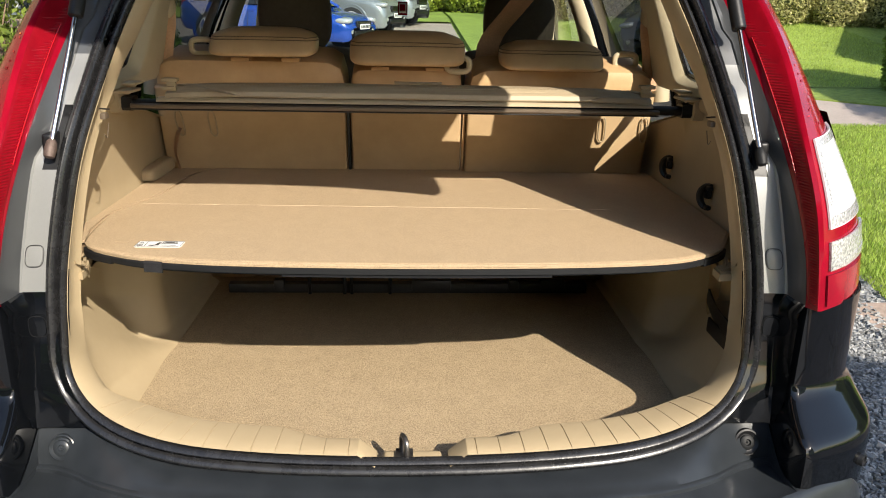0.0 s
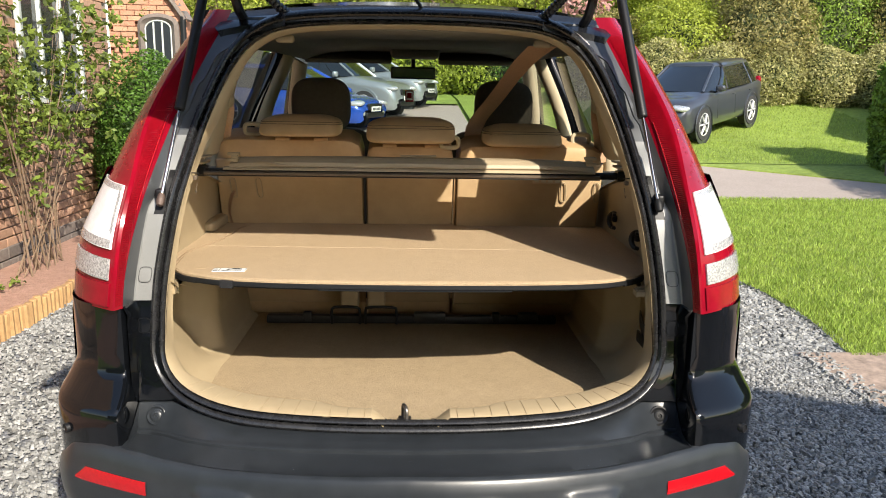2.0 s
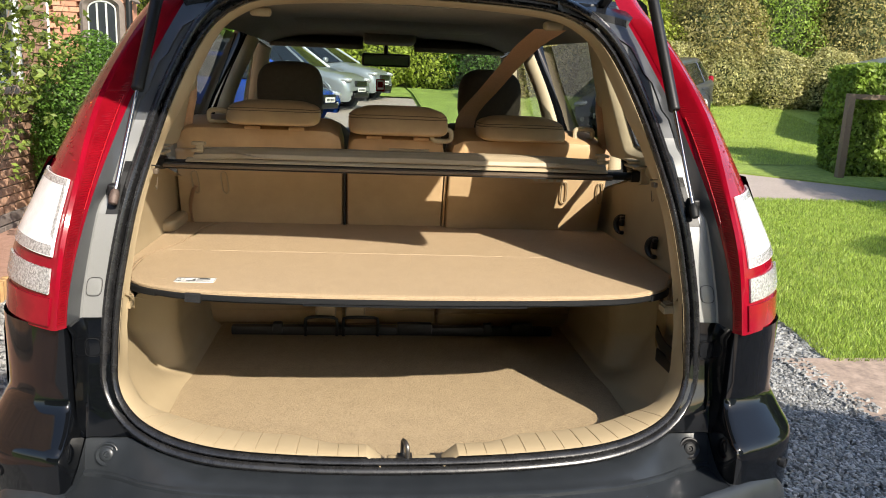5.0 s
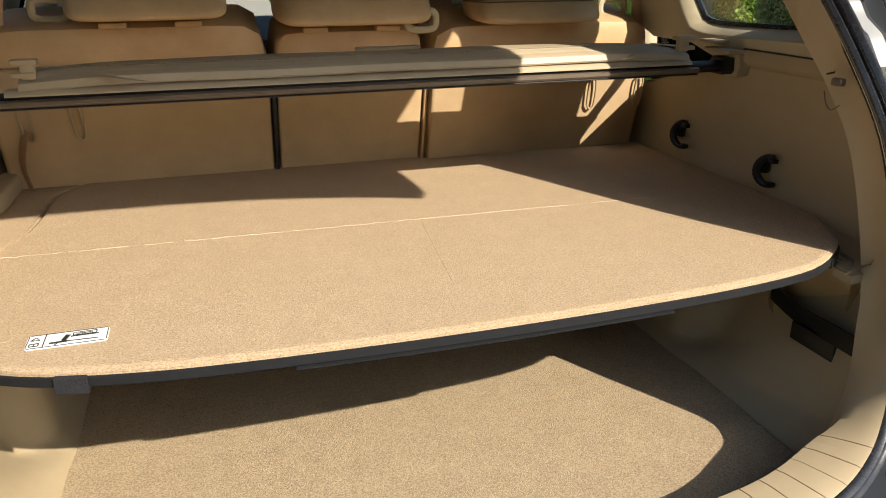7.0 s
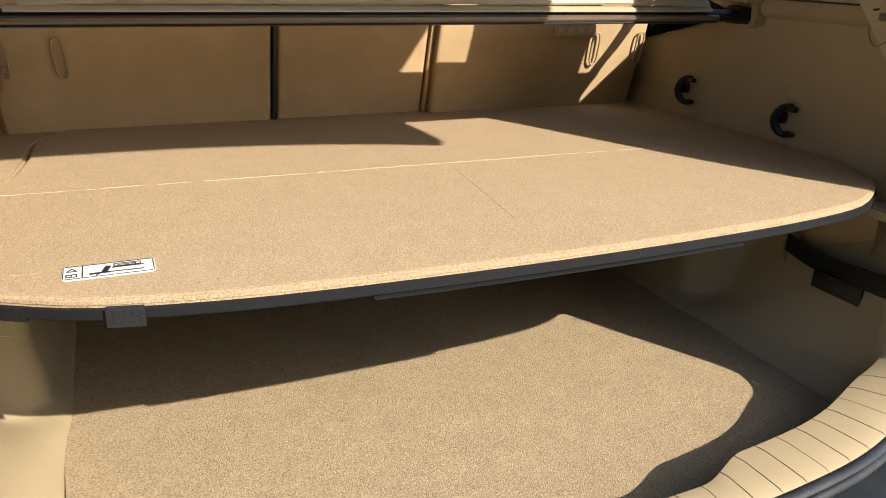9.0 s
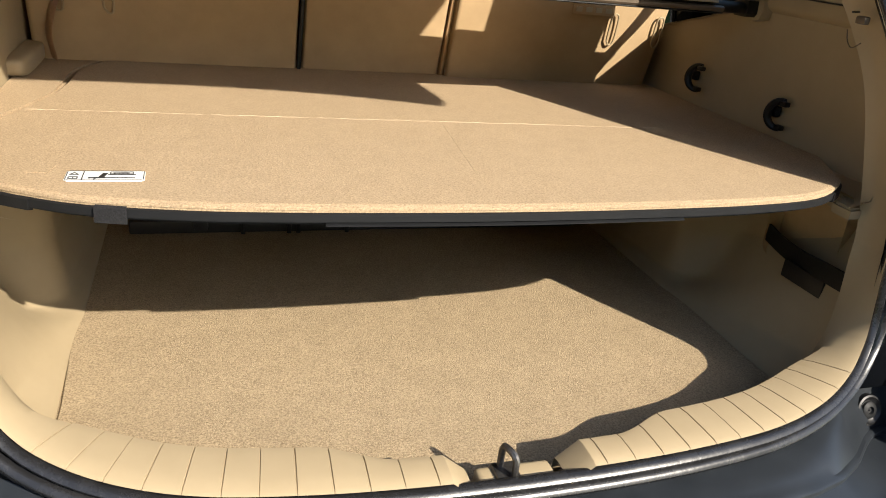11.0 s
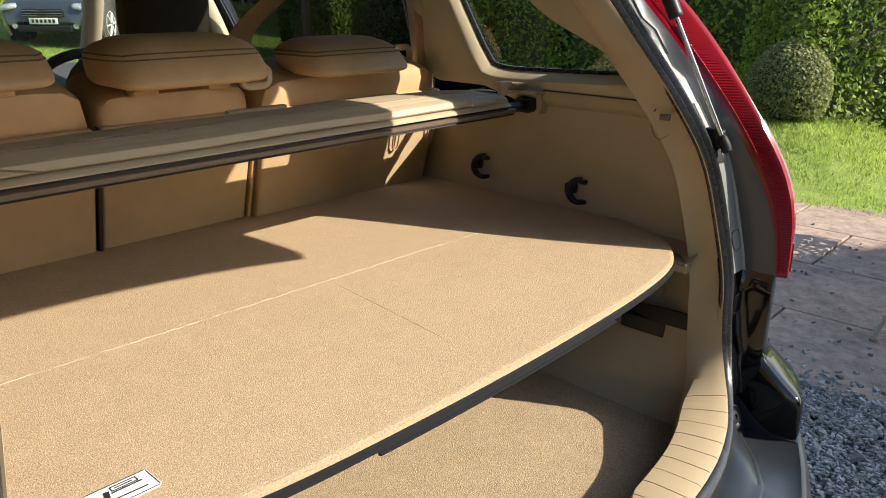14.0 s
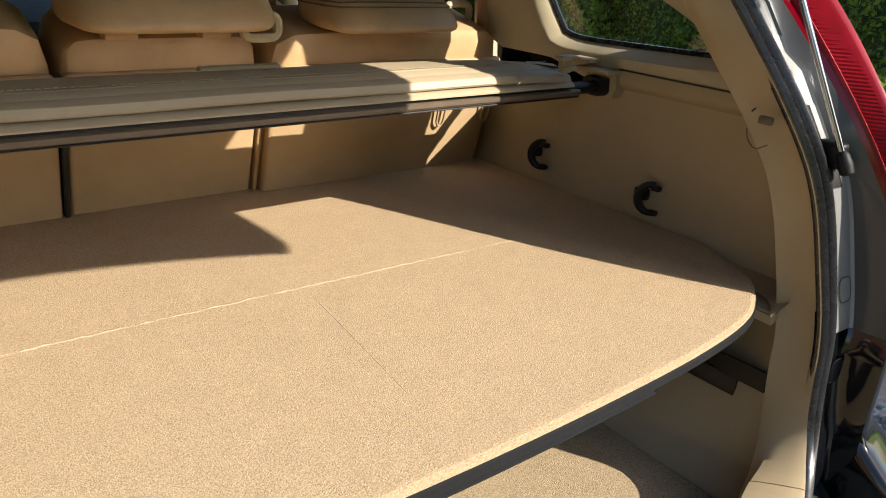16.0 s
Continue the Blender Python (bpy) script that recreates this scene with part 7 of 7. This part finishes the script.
part("bumper", cushion(2.15, 0.26, 0.22, (0, 0.0, 0.72), 0, 0.06, 8, 4), M_WHITECAR, van)
part("bumper_panel", box(1.5, 0.03, 0.16, (0, -0.11, 0.72), 0.01), M_BLACKPL, van)
part("number_plate", box(0.5, 0.02, 0.12, (-0.1, -0.135, 0.73), 0.004), M_YELLOW, van, "yellow plate with dark bars")
for k in range(5):
    part("plate_bar", box(0.045, 0.01, 0.06, (-0.27 + 0.085 * k, -0.148, 0.73)), M_INK, van)
for sx in (-1, 1):
    part("tail_lamp", cushion(0.16, 0.55, 0.10, (0.98 * sx, -0.02, 0.95), 0, 0.05, 6, 4), M_RED, van, "tall red tail lamp")
    part("wheel", lathe([(0.0, -0.1), (0.30, -0.1), (0.33, -0.06), (0.33, 0.06), (0.30, 0.1), (0.0, 0.1)], 24, "x", (0.92 * sx, 1.4, 0.33)), M_TYRE, van)
for k in range(5):
    part("script_bar", box(0.07, 0.006, 0.05 if k % 2 else 0.09, (-0.2 + 0.1 * k, -0.008, 1.22), 0.002), M_ALLOY, van)
van.rotation_euler = (0, 0, radians(-22))
van.scale = (1, 1, 0.82)

post = thing("gate_post", "weathered timber gate post by the hedge", "post", (8.33, 11.30, ground_z(8.33, 11.30) - 0.02))
part("post", box(0.12, 0.12, 1.50, (0, 0, 0.75), 0.012), M_BARK, post)
part("top_rail", box(0.9, 0.05, 0.09, (0.50, 0.0, 1.45), 0.008), M_BARK, post)

# ---- hedgerow and trees ----
rt = random.Random(9)
kinds = [(M_LEAF_MIX, "brown and green hedgerow shrub"), (M_LEAF_SPRING, "fresh green hedgerow shrub"), (M_LEAF_MIX, "tangled hedgerow shrub with bare twigs"), (M_LEAF_HEDGE, "dark green hedgerow shrub")]
k = 0
for x in (5.6, 8.0, 10.2, 12.4, 14.6, 17.0, 19.5, 22.5):
    y = 22.2 + rt.uniform(-0.5, 0.5) - 0.12 * (x - 6)
    mt, lb = kinds[k % 4]
    h = (1.6 if x < 9 else 2.4 if x < 12 else 3.3) + rt.uniform(-0.15, 0.35)
    bush(lb + " on the bank", (x, y, ground_z(x, y) + h * 0.55), (1.7, 1.5, h), 23000, 0.052, mt, 100 + k, 0.22, 0.4, -0.8, "shrub")
    k += 1
for x in (7.0, 8.6, 10.2, 11.8, 13.4, 15.0):
    y = 20.6 - 0.10 * (x - 7) + rt.uniform(-0.2, 0.2)
    bush("pale variegated shrub at the foot of the bank", (x, y, ground_z(x, y) + 0.75), (1.1, 0.8, 1.0), 12000, 0.042, M_LEAF_VARIEG, 130 + k, 0.2, 0.35, -0.8, "shrub")
    k += 1
for x in (-9.5, -7.0, -4.6, -2.2, 0.2, 2.6, 4.4):
    y = 29.5 + rt.uniform(-0.5, 0.5)
    bush("green shrub at the end of the lawn", (x, y, ground_z(x, y) + 1.0), (1.6, 1.2, 1.5), 8000, 0.075, rt.choice((M_LEAF_SHRUB, M_LEAF_SPRING, M_LEAF_MIX)), 160 + k, 0.25, 0.4, -0.8, "shrub")
    k += 1
for x, y, h, s in ((-13, 33, 10, 3.6), (-9.5, 36, 12, 4.2), (-6, 32, 9, 3.4), (-2.5, 36, 12, 4.2), (1.5, 33, 10, 3.8), (5, 31, 9, 3.4), (8, 29, 8.5, 3.2), (11, 31, 9.5, 3.4), (3.5, 38, 13, 4.5), (-16.5, 30, 9, 3.5)):
    tree("spring tree with fresh yellow-green leaves", x, y, h, s, 22000, 0.078, M_LEAF_SPRING, 200 + k, 0.16, 0.10)
    k += 1
for x, y, h, s in ((19, 36, 12, 3.0), (22.5, 34, 11, 3.0), (26, 36, 12, 3.2), (29.5, 33, 11, 3.0), (15.8, 40, 13, 3.2)):
    tree("tall dark conifer behind the hedgerow", x, y, h, s, 14000, 0.10, M_LEAF_PINE, 240 + k, 0.2, 0.05)
    k += 1
bush("pink blossoming shrub beyond the roof", (5.6, 24.5, 4.2), (0.9, 0.7, 0.7), 900, 0.09, M_PINK, 290, 0.3, 0.6, -0.8, "shrub")
p3, n3 = box_cloud(-26.0, 34.0, 44.0, 46.0, 0.0, 17.0, 30000, 320, 0.9, 0.5, 0.8)
woods = leaves("woods", p3, n3, 0.28, M_LEAF_WOODS, None, 320)
tagged(woods, "olive green spring woodland closing the distance", "trees", kind="stuff")
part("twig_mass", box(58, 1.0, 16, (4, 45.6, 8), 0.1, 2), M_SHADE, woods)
chim = thing("chimney", "red brick chimney stack with a terracotta pot above the trees", "chimney", (16.2, 35, 0.5))
part("stack", box(0.75, 0.75, 5.5, (0, 0, 2.75), 0.02), M_ORANGEBRICK, chim)
part("cap", box(0.90, 0.90, 0.14, (0, 0, 5.5), 0.02), M_ORANGEBRICK, chim)
part("pot", lathe([(0.0, 0.45), (0.13, 0.45), (0.15, 0.40), (0.16, 0.0), (0.19, -0.02)], 16, "z", (0.0, 0, 5.58)), M_TERRACOTTA, chim)
cable = thing("overhead_cable", "thin black overhead cable between the trees", "cable", (0, 0, 0))
part("wire", tube(spline([(9.5, 30, 6.0), (13, 31, 6.1), (17, 32, 6.4), (30, 36, 7.6)], 20), 0.015, 5), M_INK, cable)

# ---- an unseen wall block added to shade the patio, and planting behind the walk ----
d = Vector((1, -0.54, 0)).normalized()
nrm = Vector((-d.y, d.x, 0))
corner = Vector((3.63, -4.24, 0))
bm = bmesh.new()
quad = [corner, corner + d * 8, corner + d * 8 + Vector((0.62, -0.78, 0)) * 6, corner + Vector((0.62, -0.78, 0)) * 6]
f = bm.faces.new([bm.verts.new(v) for v in quad])
r = bmesh.ops.extrude_face_region(bm, geom=[f])
bmesh.ops.translate(bm, vec=(0, 0, 5.6), verts=[v for v in r["geom"] if isinstance(v, bmesh.types.BMVert)])
bmesh.ops.recalc_face_normals(bm, faces=bm.faces)
tagged(part("wall_south", bm, M_RENDER, smooth=False), "unseen pale wall block added to shade the patio", "wall", kind="structure")
# added behind the camera's path, never in direct view
hedge("unseen tall green hedge added behind the drive", -18.0, 4.0, -14.0, -12.5, -0.05, 7.0, 20000, 0.14, M_LEAF_HEDGE, 301, 0.25, 0.3)
